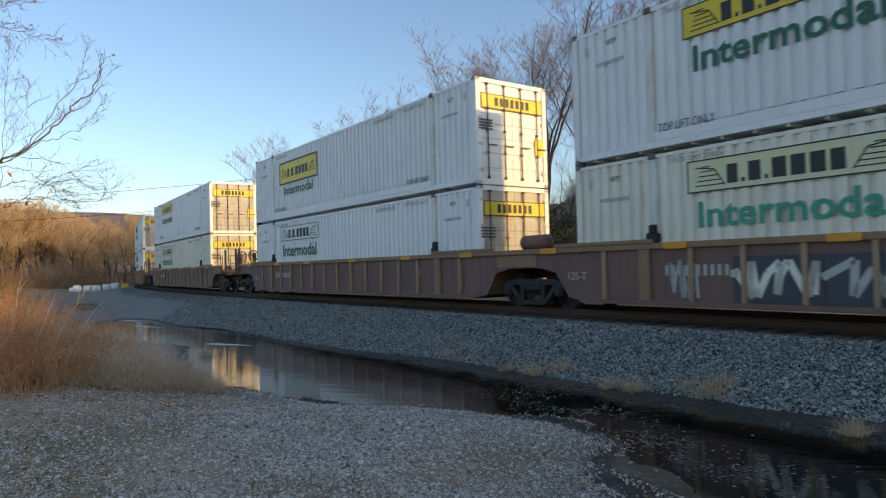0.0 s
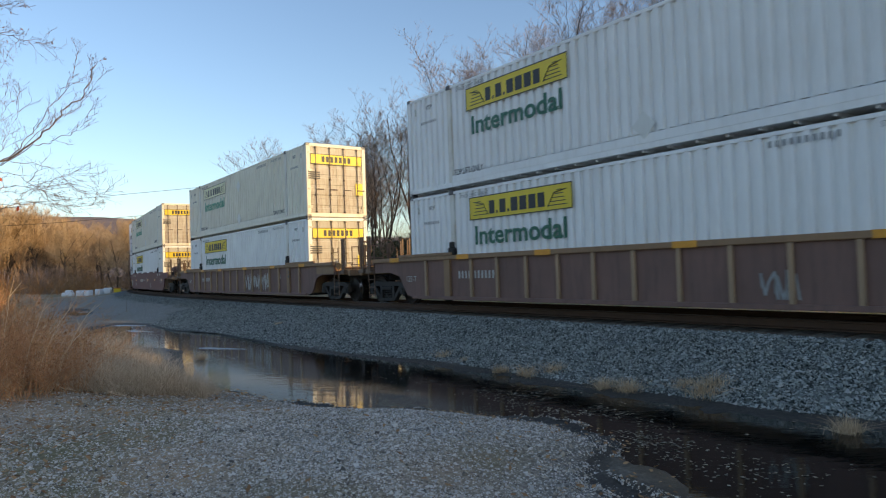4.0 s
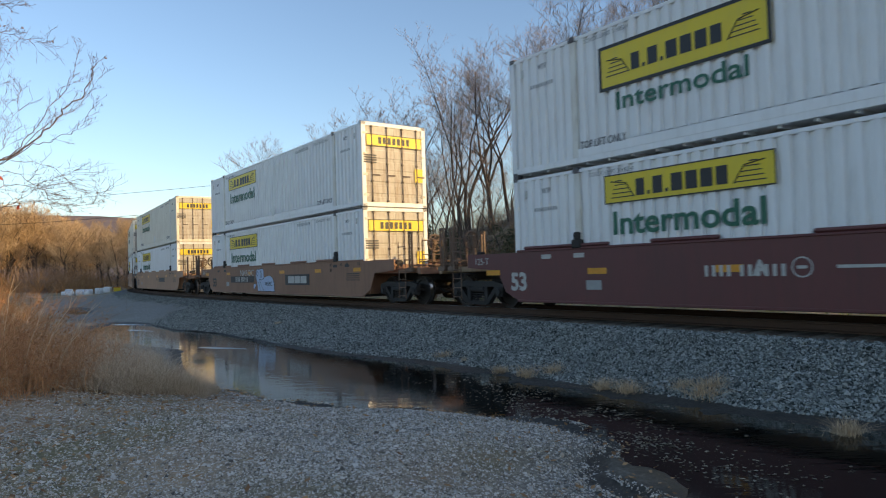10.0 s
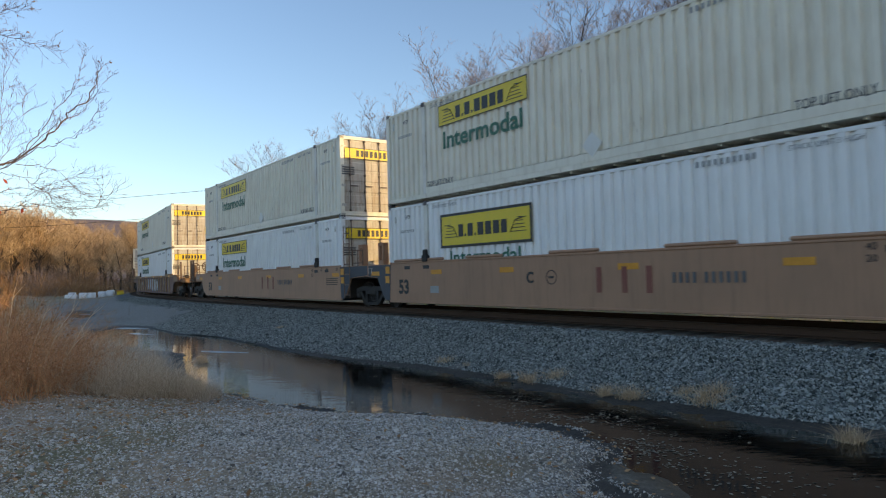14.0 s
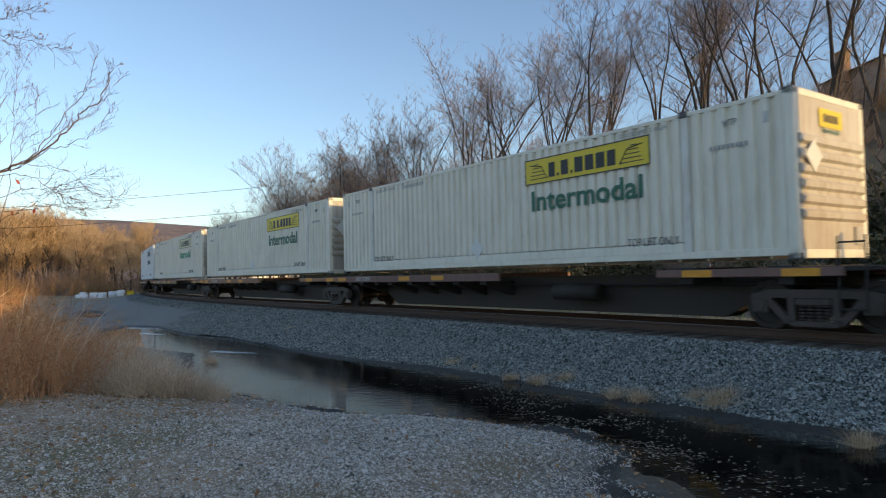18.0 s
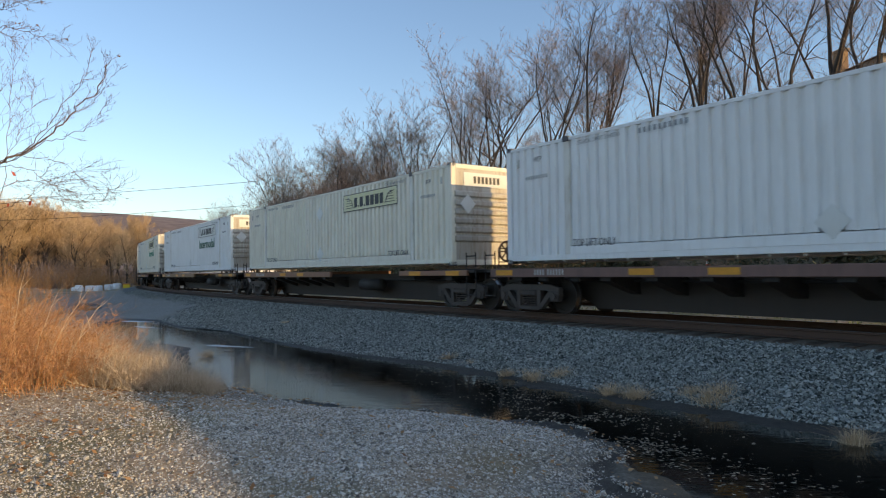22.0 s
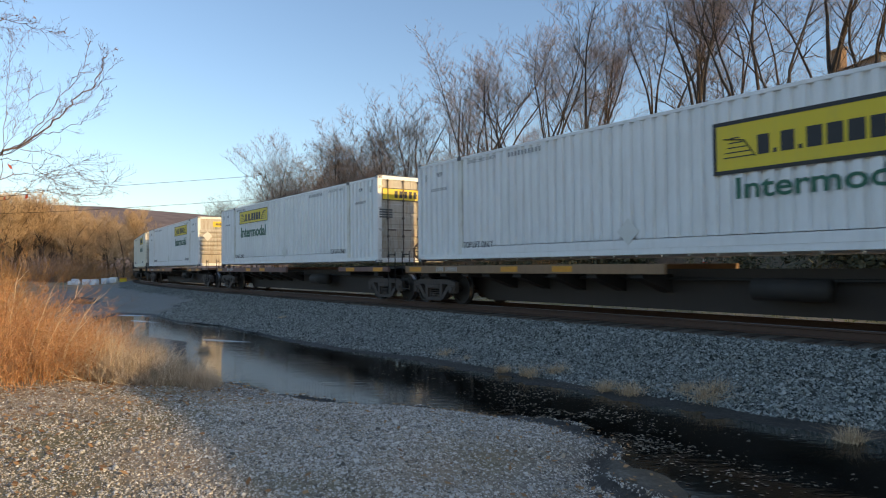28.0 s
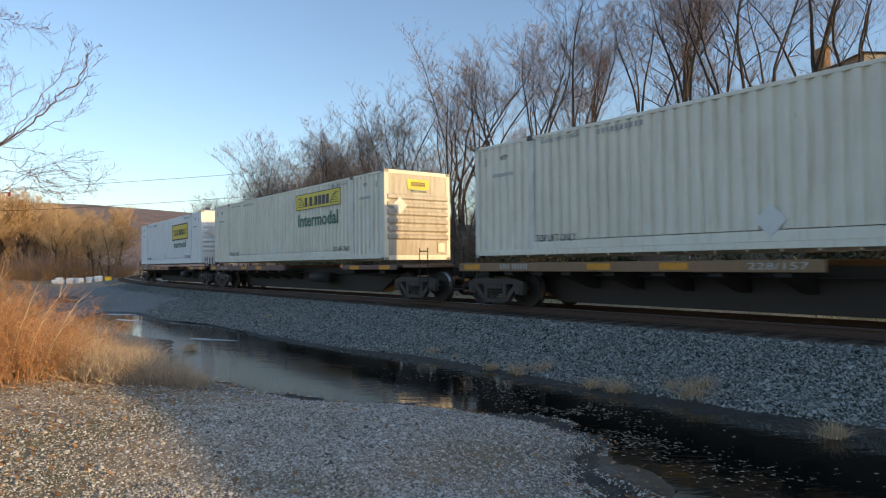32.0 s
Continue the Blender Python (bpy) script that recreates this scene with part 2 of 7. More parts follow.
def build_ground(nt, b):
    at = coords(nt)
    sep = nt.nodes.new("ShaderNodeSeparateXYZ")
    nt.links.new(at, sep.inputs[0])
    fine = noise_tex(nt, at, 18, 9, 0.75)
    wide = noise_tex(nt, at, 0.5, 5)
    gravel = ramp(nt, fine, [(0.3, (0.08, 0.074, 0.066)), (0.5, (0.24, 0.228, 0.205)), (0.72, (0.50, 0.485, 0.44))])
    gravel = blend(nt, maths(nt, "MULTIPLY", ramp(nt, wide, [(0.5, (0, 0, 0)), (0.75, (1, 1, 1))]), 0.5), gravel, (0.15, 0.115, 0.07))
    earth = ramp(nt, fine, [(0.3, (0.26, 0.185, 0.12)), (0.7, (0.56, 0.42, 0.28))])
    grass = ramp(nt, fine, [(0.3, (0.11, 0.10, 0.05)), (0.7, (0.32, 0.275, 0.15))])
    earth = blend(nt, ramp(nt, wide, [(0.42, (0, 0, 0)), (0.62, (1, 1, 1))]), earth, grass)
    litter = ramp(nt, fine, [(0.3, (0.085, 0.062, 0.042)), (0.55, (0.235, 0.175, 0.112)), (0.75, (0.42, 0.32, 0.205))])
    soil = nt.nodes.new("ShaderNodeAttribute")
    soil.attribute_name = "litter"
    earth = blend(nt, soil.outputs["Fac"], earth, litter)
    hill = nt.nodes.new("ShaderNodeAttribute")
    hill.attribute_name = "hill"
    # Distance haze is mixed into the hill colour: woods greyed and pinked
    hazy_woods = ramp(nt, noise_tex(nt, at, 0.06, 8, 0.7), [(0.35, (0.155, 0.112, 0.10)), (0.65, (0.27, 0.205, 0.18))])
    kind = nt.nodes.new("ShaderNodeAttribute")
    kind.attribute_name = "cover"
    col = blend(nt, kind.outputs["Fac"], gravel, earth)
    low = nt.nodes.new("ShaderNodeMapRange")
    low.inputs["From Min"].default_value, low.inputs["From Max"].default_value = -0.865, -0.905
    nt.links.new(maths(nt, "ADD", sep.outputs["Z"], maths(nt, "MULTIPLY", maths(nt, "SUBTRACT", wide, 0.5), 0.12)), low.inputs["Value"])
    mud = ramp(nt, fine, [(0.35, (0.025, 0.023, 0.021)), (0.7, (0.085, 0.077, 0.066))])
    col = blend(nt, low.outputs[0], col, mud)
    silt = nt.nodes.new("ShaderNodeAttribute")
    silt.attribute_name = "silt"
    col = blend(nt, silt.outputs["Fac"], col, ramp(nt, fine, [(0.3, (0.085, 0.066, 0.045)), (0.7, (0.20, 0.155, 0.105))]))
    col = blend(nt, hill.outputs["Fac"], col, hazy_woods)
    nt.links.new(col, b.inputs["Base Color"])
    r = nt.nodes.new("ShaderNodeMapRange")
    r.inputs["To Min"].default_value, r.inputs["To Max"].default_value = 0.9, 0.62
    nt.links.new(low.outputs[0], r.inputs["Value"])
    nt.links.new(r.outputs[0], b.inputs["Roughness"])
    b.inputs["Specular IOR Level"].default_value = 0.3
    bump(nt, b, fine, 0.7, 0.04)


GROUND = material("ground_cover", build_ground)


def build_water(nt, b):
    at = coords(nt)
    # A paler base colour stands in for sky mirrored in the silty shallows
    sky_murk = nt.nodes.new("ShaderNodeAttribute")
    sky_murk.attribute_name = "sky_murk"
    nt.links.new(blend(nt, sky_murk.outputs["Fac"], (0.008, 0.009, 0.008), (0.17, 0.158, 0.13)), b.inputs["Base Color"])
    b.inputs["Roughness"].default_value = 0.04
    b.inputs["IOR"].default_value = 1.4
    wide = nt.nodes.new("ShaderNodeMapping")
    wide.inputs["Rotation"].default_value = (0, 0, 0.5)
    wide.inputs["Scale"].default_value = (0.5, 1.6, 1.0)
    nt.links.new(at, wide.inputs[0])
    n = noise_tex(nt, wide.outputs[0], 4.0, 4, 0.55)
    bump(nt, b, n, 0.05, 0.05)


WATER = material("still_water", build_water)
ICE = grainy("thin_ice", [(0.3, (0.34, 0.38, 0.43)), (0.7, (0.58, 0.62, 0.68))], 3, 0.25, 0.05, 0.01)
DARKTWIG = grainy("dark_twig", [(0.3, (0.09, 0.058, 0.046)), (0.7, (0.24, 0.165, 0.13))], 12, 0.95, 0.3)

# ---- small mesh helpers ----
MESHES = {}


def mesh_of(bm, name, mat, smooth=False):
    me = bpy.data.meshes.new(name)
    bm.normal_update()
    if smooth:
        for f in bm.faces:
            f.smooth = True
    bm.to_mesh(me)
    bm.free()
    me.materials.append(mat)
    return me


def part(name, bm, mat, parent, label="", at=None, smooth=False):
    """One mesh object under a thing or under a part; a mesh may be given in place of a bmesh."""
    me = bm if isinstance(bm, bpy.types.Mesh) else mesh_of(bm, name, mat, smooth)
    ob = new(name, me)
    ob.parent = parent
    if at is not None:
        ob.matrix_basis = at
    return tagged(ob, label, kind="stuff" if name in ("stencil", "number_mark", "owner_mark") else "")


def thing(name, label, category, group="", kind=""):
    ob = new(name)
    ob.empty_display_size = 0.2
    return tagged(ob, label, category, group, kind)


def box(bm, x0, x1, y0, y1, z0, z1, bevel=0.0):
    m = Matrix.Translation(((x0 + x1) / 2, (y0 + y1) / 2, (z0 + z1) / 2)) @ Matrix.Diagonal((x1 - x0, y1 - y0, z1 - z0, 1))
    r = bmesh.ops.create_cube(bm, size=1, matrix=m)
    if bevel:
        es = list({e for v in r["verts"] for e in v.link_edges})
        bmesh.ops.bevel(bm, geom=es, offset=bevel, segments=1, affect="EDGES")
    return bm


def boxes(*rows, bevel=0.0):
    bm = bmesh.new()
    for r in rows:
        box(bm, *r, bevel=bevel)
    return bm


def rod(bm, a, b, radius, sides=8, r2=None):
    a, b = Vector(a), Vector(b)
    d = b - a
    m = Matrix.Translation((a + b) / 2) @ d.to_track_quat("Z", "Y").to_matrix().to_4x4()
    bmesh.ops.create_cone(bm, cap_ends=True, segments=sides, radius1=radius, radius2=radius if r2 is None else r2, depth=d.length, matrix=m)
    return bm


def poly(bm, pts, depth, axis="y"):
    """A flat outline pushed through by depth: points (x, z) for axis y."""
    a = [bm.verts.new((p[0], 0, p[1])) for p in pts]
    b = [bm.verts.new((p[0], depth, p[1])) for p in pts]
    n = len(pts)
    bm.faces.new(a)
    bm.faces.new(b[::-1])
    for i in range(n):
        bm.faces.new((a[i], b[i], b[(i + 1) % n], a[(i + 1) % n]))
    bmesh.ops.recalc_face_normals(bm, faces=bm.faces)
    return bm


def words(text, size, mat, width=None, thick=0.002, bold=0.0):
    """A mesh of the built-in font, in the x-z plane, facing -y, centred on x; stretched to the width given."""
    key = (text, size, mat.name, width, bold)
    if key in MESHES:
        return MESHES[key]
    cu = bpy.data.curves.new("lettering", "FONT")
    cu.body, cu.size, cu.align_x, cu.extrude, cu.offset, cu.resolution_u = text, size, "CENTER", thick, bold, 3
    ob = bpy.data.objects.new("lettering", cu)
    me = bpy.data.meshes.new_from_object(ob)
    bpy.data.objects.remove(ob)
    bpy.data.curves.remove(cu)
    n = len(me.vertices)
    co = np.empty(n * 3)
    me.vertices.foreach_get("co", co)
    co = co.reshape(-1, 3)
    span = co[:, 0].max() - co[:, 0].min()
    k = width / span if width else 1.0
    co = np.stack([co[:, 0] * k, -co[:, 2], co[:, 1]], 1)
    me.vertices.foreach_set("co", co.ravel())
    me.materials.clear()
    me.materials.append(mat)
    MESHES[key] = me
    return me


def raw_mesh(name, verts, faces, mat):
    me = bpy.data.meshes.new(name)
    me.from_pydata(verts.tolist() if hasattr(verts, "tolist") else verts, [], faces.tolist() if hasattr(faces, "tolist") else faces)
    me.materials.append(mat)
    return me

# ---- the line of the track: s runs along it with the train, d is the distance from it towards the camera ----
LINE_S = np.arange(-700.0, 701.0, 0.5)


def lay_line():
    th = 2.5070155 + 0.000115 * LINE_S.clip(-250, 120) + 0.5 * 1.25187 * (LINE_S / 100).clip(-1.2, 0.4) ** 2
    sx, sy = np.sin(th), np.cos(th)
    x = np.concatenate([[0], np.cumsum((sx[1:] + sx[:-1]) * 0.25)])
    y = np.concatenate([[0], np.cumsum((sy[1:] + sy[:-1]) * 0.25)])
    i = int(np.searchsorted(LINE_S, 0))
    return x - x[i], y - y[i] + 20.954, th


LINE_X, LINE_Y, LINE_TH = lay_line()


def on_line(s, d=0.0):
    th = np.interp(s, LINE_S, LINE_TH)
    return (np.interp(s, LINE_S, LINE_X) + d * np.cos(th), np.interp(s, LINE_S, LINE_Y) - d * np.sin(th))


def to_line(x, y):
    """s and d of points, by the nearest point of the line (coarse, then fine)."""
    x, y = np.atleast_1d(x).astype(float), np.atleast_1d(y).astype(float)
    px, py, ps = LINE_X[::8], LINE_Y[::8], LINE_S[::8]
    best = np.empty(len(x), int)
    for k in range(0, len(x), 4000):
        q = slice(k, k + 4000)
        best[q] = ((x[q, None] - px) ** 2 + (y[q, None] - py) ** 2).argmin(1)
    th = np.interp(ps[best], LINE_S, LINE_TH)
    s = ps[best] + (x - px[best]) * np.sin(th) + (y - py[best]) * np.cos(th)
    th = np.interp(s, LINE_S, LINE_TH)
    cx, cy = np.interp(s, LINE_S, LINE_X), np.interp(s, LINE_S, LINE_Y)
    return s, (x - cx) * np.cos(th) - (y - cy) * np.sin(th)


WATER_Z = -0.95
FAR_S = [-30, -16, -13.5, -9.5, -6.5, -1, 2.4, 5.1, 7.2, 9.7, 11.3, 12.4, 13.5, 16, 40]
FAR_D = [7.0, 6.0, 5.4, 5.5, 4.8, 4.8, 4.55, 4.0, 3.9, 3.95, 3.75, 3.75, 3.45, 3.1, 3.1]
NEAR_S = [-16, -12, -7.5, -4.9, -2.9, -2.2, 0.6, 3.6, 5.0, 6.9, 7.6, 8.5, 9.1, 10.1, 11, 11.8, 12.15, 12.4, 12.75, 13.3, 15, 20, 40]
NEAR_D = [7.0, 8.1, 8.45, 8.0, 7.5, 7.25, 8.05, 8.65, 8.6, 8.15, 7.9, 7.4, 6.85, 6.4, 6.12, 6.15, 6.4, 6.95, 7.4, 7.55, 8.0, 8.6, 8.6]


def wobble(x, y, scale, seed=0.0):
    """Cheap smooth noise in -1..1 made of a few waves."""
    a = np.sin(x * scale * 1.3 + seed) + np.sin(y * scale * 1.7 + 2.1 * seed + 1)
    b = np.sin((x + y) * scale * 2.9 + 3 * seed) + np.sin((x - y) * scale * 3.7 - seed)
    c = np.sin(x * scale * 7.1 - y * scale * 5.3 + seed) + np.sin(x * scale * 4.3 + y * scale * 8.9)
    return (a + 0.5 * b + 0.3 * c) / 3.6


def ease(v):
    v = np.clip(v, 0, 1)
    return v * v * (3 - 2 * v)


def ground_height(x, y):
    s, d = to_line(x, y)
    far = np.interp(s, FAR_S, FAR_D) + 0.10 * wobble(x, y, 1.4, 2.0) + 0.05 * wobble(x, y, 4.5, 1.0)
    near = np.interp(s, NEAR_S, NEAR_D) + 0.08 * wobble(x, y, 1.6, 5.0) + 0.06 * wobble(x, y, 5.5, 3.0)
    wet = (s > -16) & (s < 60)
    # camera's side: ballast slope, ditch, bank of gravel
    slope = -0.30 - 0.60 * np.clip((d - 1.6) / (far - 1.6), 0, 1)
    mud = np.interp(s, [-4, 2, 8, 30], [0.12, 0.3, 0.4, 0.5]) * (1 + 0.5 * wobble(x, y, 2.2, 6.5))
    slope = np.where(d > far, -0.90 - 0.05 * np.clip((d - far) / mud, 0, 1), slope)
    far = far + mud
    inside = np.minimum(d - far, near - d)
    flat = 0.215 * np.exp(-((s - 13.15) / 0.6) ** 2 - ((d - 7.0) / 0.4) ** 2)
    bed = WATER_Z + flat - 0.30 * ease(inside / 0.9) + 0.07 * np.clip(wobble(x, y, 2.6, 9.0), -0.3, 1) * (s > 5) * (s < 12)
    up = d - near
    shelf = np.interp(s, [6, 9, 14, 30], [0.5, 0.9, 0.9, 0.8])
    bank = WATER_Z + 0.10 * ease(up / shelf) + 0.27 * ease(up / 3.2) + 0.04 * wobble(x, y, 0.9, 1.0) * ease(up / 1.5)
    side = np.where(d < far, slope, np.where(d < near, bed, bank))
    dry = np.where(d < 6.5, -0.30 - 0.55 * np.clip((d - 1.6) / 4.5, 0, 1), -0.85 + 0.25 * ease((d - 8.5) / 3)) + 0.02 * wobble(x, y, 0.7, 4.0)
    pool = ((s + 30.5) / 5.5) ** 2 + ((d - 6.3 - 0.08 * (s + 30)) / 0.8) ** 2
    dry = dry - 0.25 * np.clip(1.3 - pool, 0, 1)
    cam_side = np.where(wet, side, dry)
    rise = np.clip(s + 16, 0, 3) / 3
    cam_side = np.where((s > -16) & (s < -13), dry * (1 - rise) + side * rise, cam_side)
    # the other side: flat strip of grass, then a wooded bank
    e = -d
    top = np.interp(s, [-140, -85, -55, -22, -4, 12, 60, 110], [0.5, 1.5, 5.0, 8.2, 12.0, 12.6, 6.0, 2.0]) + 0.6 * wobble(x, y, 0.15, 3.0) + 0.35 * wobble(x, y, 0.5, 1.5)
    far_side = -0.30 - 0.35 * ease((e - 1.6) / 2.5) + top * ease((e - 11) / 24) + 0.30 * wobble(x, y, 0.7, 7.0) * ease((e - 9) / 8)
    z = np.where(d > 0, cam_side, far_side)
    z = np.where(np.abs(d) < 1.6, -0.30, z)
    # far hills
    r = np.hypot(x, y)
    az = np.degrees(np.arctan2(x, y))
    ridge = 84 * ease((r - 420) / 700) * np.interp(az, [-180, -60, -34, -27, -20, -14, -8, 0, 20, 60, 180], [0.5, 1.1, 1.1, 1.1, 1.0, 0.84, 0.7, 0.6, 0.8, 0.8, 0.5])
    return z + np.where(y > 0, ridge, ridge * 0.5)


def graded(lo, hi, fine_lo, fine_hi, step, grow=1.09):
    mid = np.arange(fine_lo, fine_hi + step, step)
    out, v, k = [], fine_hi, step
    while v < hi:
        k *= grow
        v += k
        out.append(v)
    ins, v, k = [], fine_lo, step
    while v > lo:
        k *= grow
        v -= k
        ins.append(v)
    return np.array(ins[::-1] + list(mid) + out)


def build_ground_sheet():
    gx, gy = graded(-2200, 2200, -15, 11, 0.14, 1.05), graded(-900, 2600, 3.0, 24, 0.14, 1.05)
    X, Y = np.meshgrid(gx, gy)
    x, y = X.ravel(), Y.ravel()
    z = ground_height(x, y)
    n, m = len(gx), len(gy)
    i = (np.arange(m - 1)[:, None] * n + np.arange(n - 1)).ravel()
    faces = np.stack([i, i + 1, i + n + 1, i + n], 1)
    me = raw_mesh("ground", np.stack([x, y, z], 1), faces, GROUND)
    s, d = to_line(x, y)
    near = np.interp(s, NEAR_S, NEAR_D)
    cover = np.where(d < -4, 1.0, 0.0)
    patch = 0.5 + 0.9 * wobble(x, y, 0.8, 6.0)
    cover = np.maximum(cover, ease((d - near - 0.6) / 1.2) * ease((5.2 - s) / 1.5) * (d > 5))
    cover = np.maximum(cover, np.where((s < -16) & (d > 9), 1.0, 0.0))
    cover = np.maximum(cover, ease((np.hypot(x, y) - 60) / 40))
    cover = np.maximum(cover, np.clip(patch + 0.55 * ease((-x - 1.0) / 2.5), 0, 1) * ease((d - near - 0.3) / 1.5) * 0.9)
    leafy = np.clip(ease((-d - 9) / 3) * (0.75 + 0.4 * wobble(x, y, 0.4, 2.0)), 0, 1) * (np.hypot(x, y) < 150)
    att = me.attributes.new("litter", "FLOAT", "POINT")
    att.data.foreach_set("value", leafy.astype(np.float32))
    silt = np.exp(-((s - 13.15) / 0.7) ** 2 - ((d - 7.0) / 0.42) ** 2)
    att = me.attributes.new("silt", "FLOAT", "POINT")
    att.data.foreach_set("value", np.clip(1.3 * silt, 0, 1).astype(np.float32))
    att = me.attributes.new("hill", "FLOAT", "POINT")
    att.data.foreach_set("value", ease((np.hypot(x, y) - 260) / 140).astype(np.float32))
    att = me.attributes.new("cover", "FLOAT", "POINT")
    att.data.foreach_set("value", cover.astype(np.float32))
    me.polygons.foreach_set("use_smooth", np.ones(len(faces), bool))
    return tagged(new("ground", me), "grey gravel, brown earth and grass around the railway", "ground", kind="structure")


build_ground_sheet()


def lay_water():
    s = np.concatenate([np.arange(-42, -16, 1.0), np.arange(-16, 17, 0.25), np.arange(17, 61, 1.0)])
    d = np.linspace(2.9, 9.6, 28)
    S, D = np.meshgrid(s, d)
    x, y = on_line(S.ravel(), D.ravel())
    n, m = len(s), len(d)
    i = (np.arange(m - 1)[:, None] * n + np.arange(n - 1)).ravel()
    me = raw_mesh("water", np.stack([x, y, np.full(n * m, WATER_Z)], 1), np.stack([i, i + 1, i + n + 1, i + n], 1), WATER)
    # the shallow half on the gravel's side is paled for mirrored sky and silt
    shelf = np.interp(S.ravel(), [-16, 0, 3, 6, 8.5, 12, 14, 18], [4.3, 5.0, 5.6, 6.0, 6.0, 6.5, 7.0, 9.0])
    sky_murk = ease((D.ravel() - shelf + 0.35 * wobble(x, y, 1.1, 2.5)) / 0.9)
    me.attributes.new("sky_murk", "FLOAT", "POINT").data.foreach_set("value", sky_murk.astype(np.float32))
    return tagged(new("water", me), "shallow dark still water in the trackside ditch", "water", kind="structure")


lay_water()


def build_ice():
    # a thin sheet of ice along the head of the pond, with a lobed edge
    n = 40
    v = []
    for i in range(n):
        a = 2 * math.pi * i / n
        r = 1 + 0.18 * math.sin(3 * a + 1) + 0.10 * math.sin(7 * a)
        v.append((1.05 * r * math.cos(a), 0.32 * r * math.sin(a), 0.0))
    bm = bmesh.new()
    bm.faces.new([bm.verts.new(p) for p in v])
    q = bmesh.ops.extrude_face_region(bm, geom=list(bm.faces))
    bmesh.ops.translate(bm, verts=[e for e in q["geom"] if isinstance(e, bmesh.types.BMVert)], vec=(0, 0, 0.006))
    bmesh.ops.recalc_face_normals(bm, faces=bm.faces)
    me = mesh_of(bm, "ice_sheet", ICE)
    # Sheets farther up also stand in for sky mirrored in rippled water
    for x, y, turn, k, w in ((-6.2, 18.6, -26, 0.75, 0.4), (-13.6, 29.0, -22, 1.1, 0.6), (-21.4, 42.3, -8, 1.7, 0.6), (-11.6, 25.6, -35, 0.8, 0.4)):
        ob = tagged(new("ice_sheet", me), "thin pale sheet for ice and mirrored sky at the edge of the water", "ice", "ice on the ditch")
        ob.matrix_basis = pose(x, y, WATER_Z - 0.001, 0, 0, turn) @ Matrix.Diagonal((k, w, 1, 1))


build_ice()


def swept(name, profile, s, mat, closed=False):
    """A profile of (d, z) drawn along the line."""
    p = np.array(profile, float)
    v = []
    for d, z in p:
        x, y = on_line(s, d)
        v.append(np.stack([x, y, np.full(len(s), z)], 1))
    n, k = len(s), len(p)
    faces = []
    for j in range(k if closed else k - 1):
        a, b = j * n, ((j + 1) % k) * n
        faces += [(a + i, a + i + 1, b + i + 1, b + i) for i in range(n - 1)]
    return raw_mesh(name, np.concatenate(v), faces, mat)


def build_track():
    track = thing("railway_track", "rusty steel rails on timber sleepers in grey ballast", "track", kind="structure")
    s = np.concatenate([np.arange(-320, -60, 2.0), np.arange(-60, 60, 0.5), np.arange(60, 321, 2.0)])
    # ballast bed with an uneven shoulder
    cols = [-3.2, -2.4, -1.75, -1.5, -0.9, 0, 0.9, 1.5, 1.75]
    zs = [-0.66, -0.52, -0.26, -0.22, -0.20, -0.20, -0.20, -0.22, -0.26]
    k = 6
    far = np.interp(s, FAR_S, FAR_D)
    far = np.where(s < -16, 5.2, far)
    v = []
    for d, z in zip(cols, zs):
        x, y = on_line(s, d)
        v.append(np.stack([x, y, z + 0.012 * wobble(x, y, 9.0, d)], 1))
    for j in range(1, k + 1):
        f = j / k
        d = 1.75 + (far + 0.12 - 1.75) * f
        x, y = on_line(s, d)
        z = -0.26 - 0.645 * f + 0.03 * wobble(x, y, 3.0, 4.0) * (f < 1) - 0.02 * f
        v.append(np.stack([x, y, z], 1))
    n, c = len(s), len(v)
    faces = [(j * n + i, j * n + i + 1, (j + 1) * n + i + 1, (j + 1) * n + i) for j in range(c - 1) for i in range(n - 1)]
    part("ballast_bed", raw_mesh("ballast_bed", np.concatenate(v), faces, BALLAST), None, track, "bed of crushed grey stone")
    part("dusty_bed", swept("dusty_bed", [(-1.42, -0.215), (-1.36, -0.19), (-0.86, -0.184), (0.86, -0.184), (1.36, -0.19), (1.46, -0.222)], s, DUSTY), None, track, "brown dust and fine stone between and beside the rails")
    prof = [(-0.07, -0.17), (-0.07, -0.155), (-0.012, -0.13), (-0.012, -0.045), (-0.036, -0.035), (-0.036, -0.004), (0.036, -0.004), (0.036, -0.035), (0.012, -0.045), (0.012, -0.13), (0.07, -0.155), (0.07, -0.17)]
    for side in (1, -1):
        rail = part("rail", swept("rail", [(d + 0.753 * side, z) for d, z in prof], s, RAILWEB), None, track)
        part("rail_head", swept("rail_head", [(0.753 * side - 0.034, -0.006), (0.753 * side - 0.03, 0), (0.753 * side + 0.03, 0), (0.753 * side + 0.034, -0.006)], s, RAILTOP), None, rail, "shining worn top of the rail")
    tie = mesh_of(boxes((-0.11, 0.11, -1.4, 1.4, -0.35, -0.172), bevel=0.012), "sleeper", TIMBER)
    rnd = random.Random(5)
    for i in range(250):
        q = -85 + i * 0.52
        x, y = on_line(q)
        th = float(np.interp(q, LINE_S, LINE_TH))
        part("sleeper", tie, None, track, at=pose(float(x), float(y), rnd.uniform(-0.012, 0.004), 0, 0, 90 - math.degrees(th) + rnd.uniform(-1, 1)))
    return track


build_track()

# ---- containers: 53 feet long; local x runs to the door end, the ribbed end is at -x ----
HALF, WIDE, TALL = 8.077, 1.295, 2.896
POST = 6.02


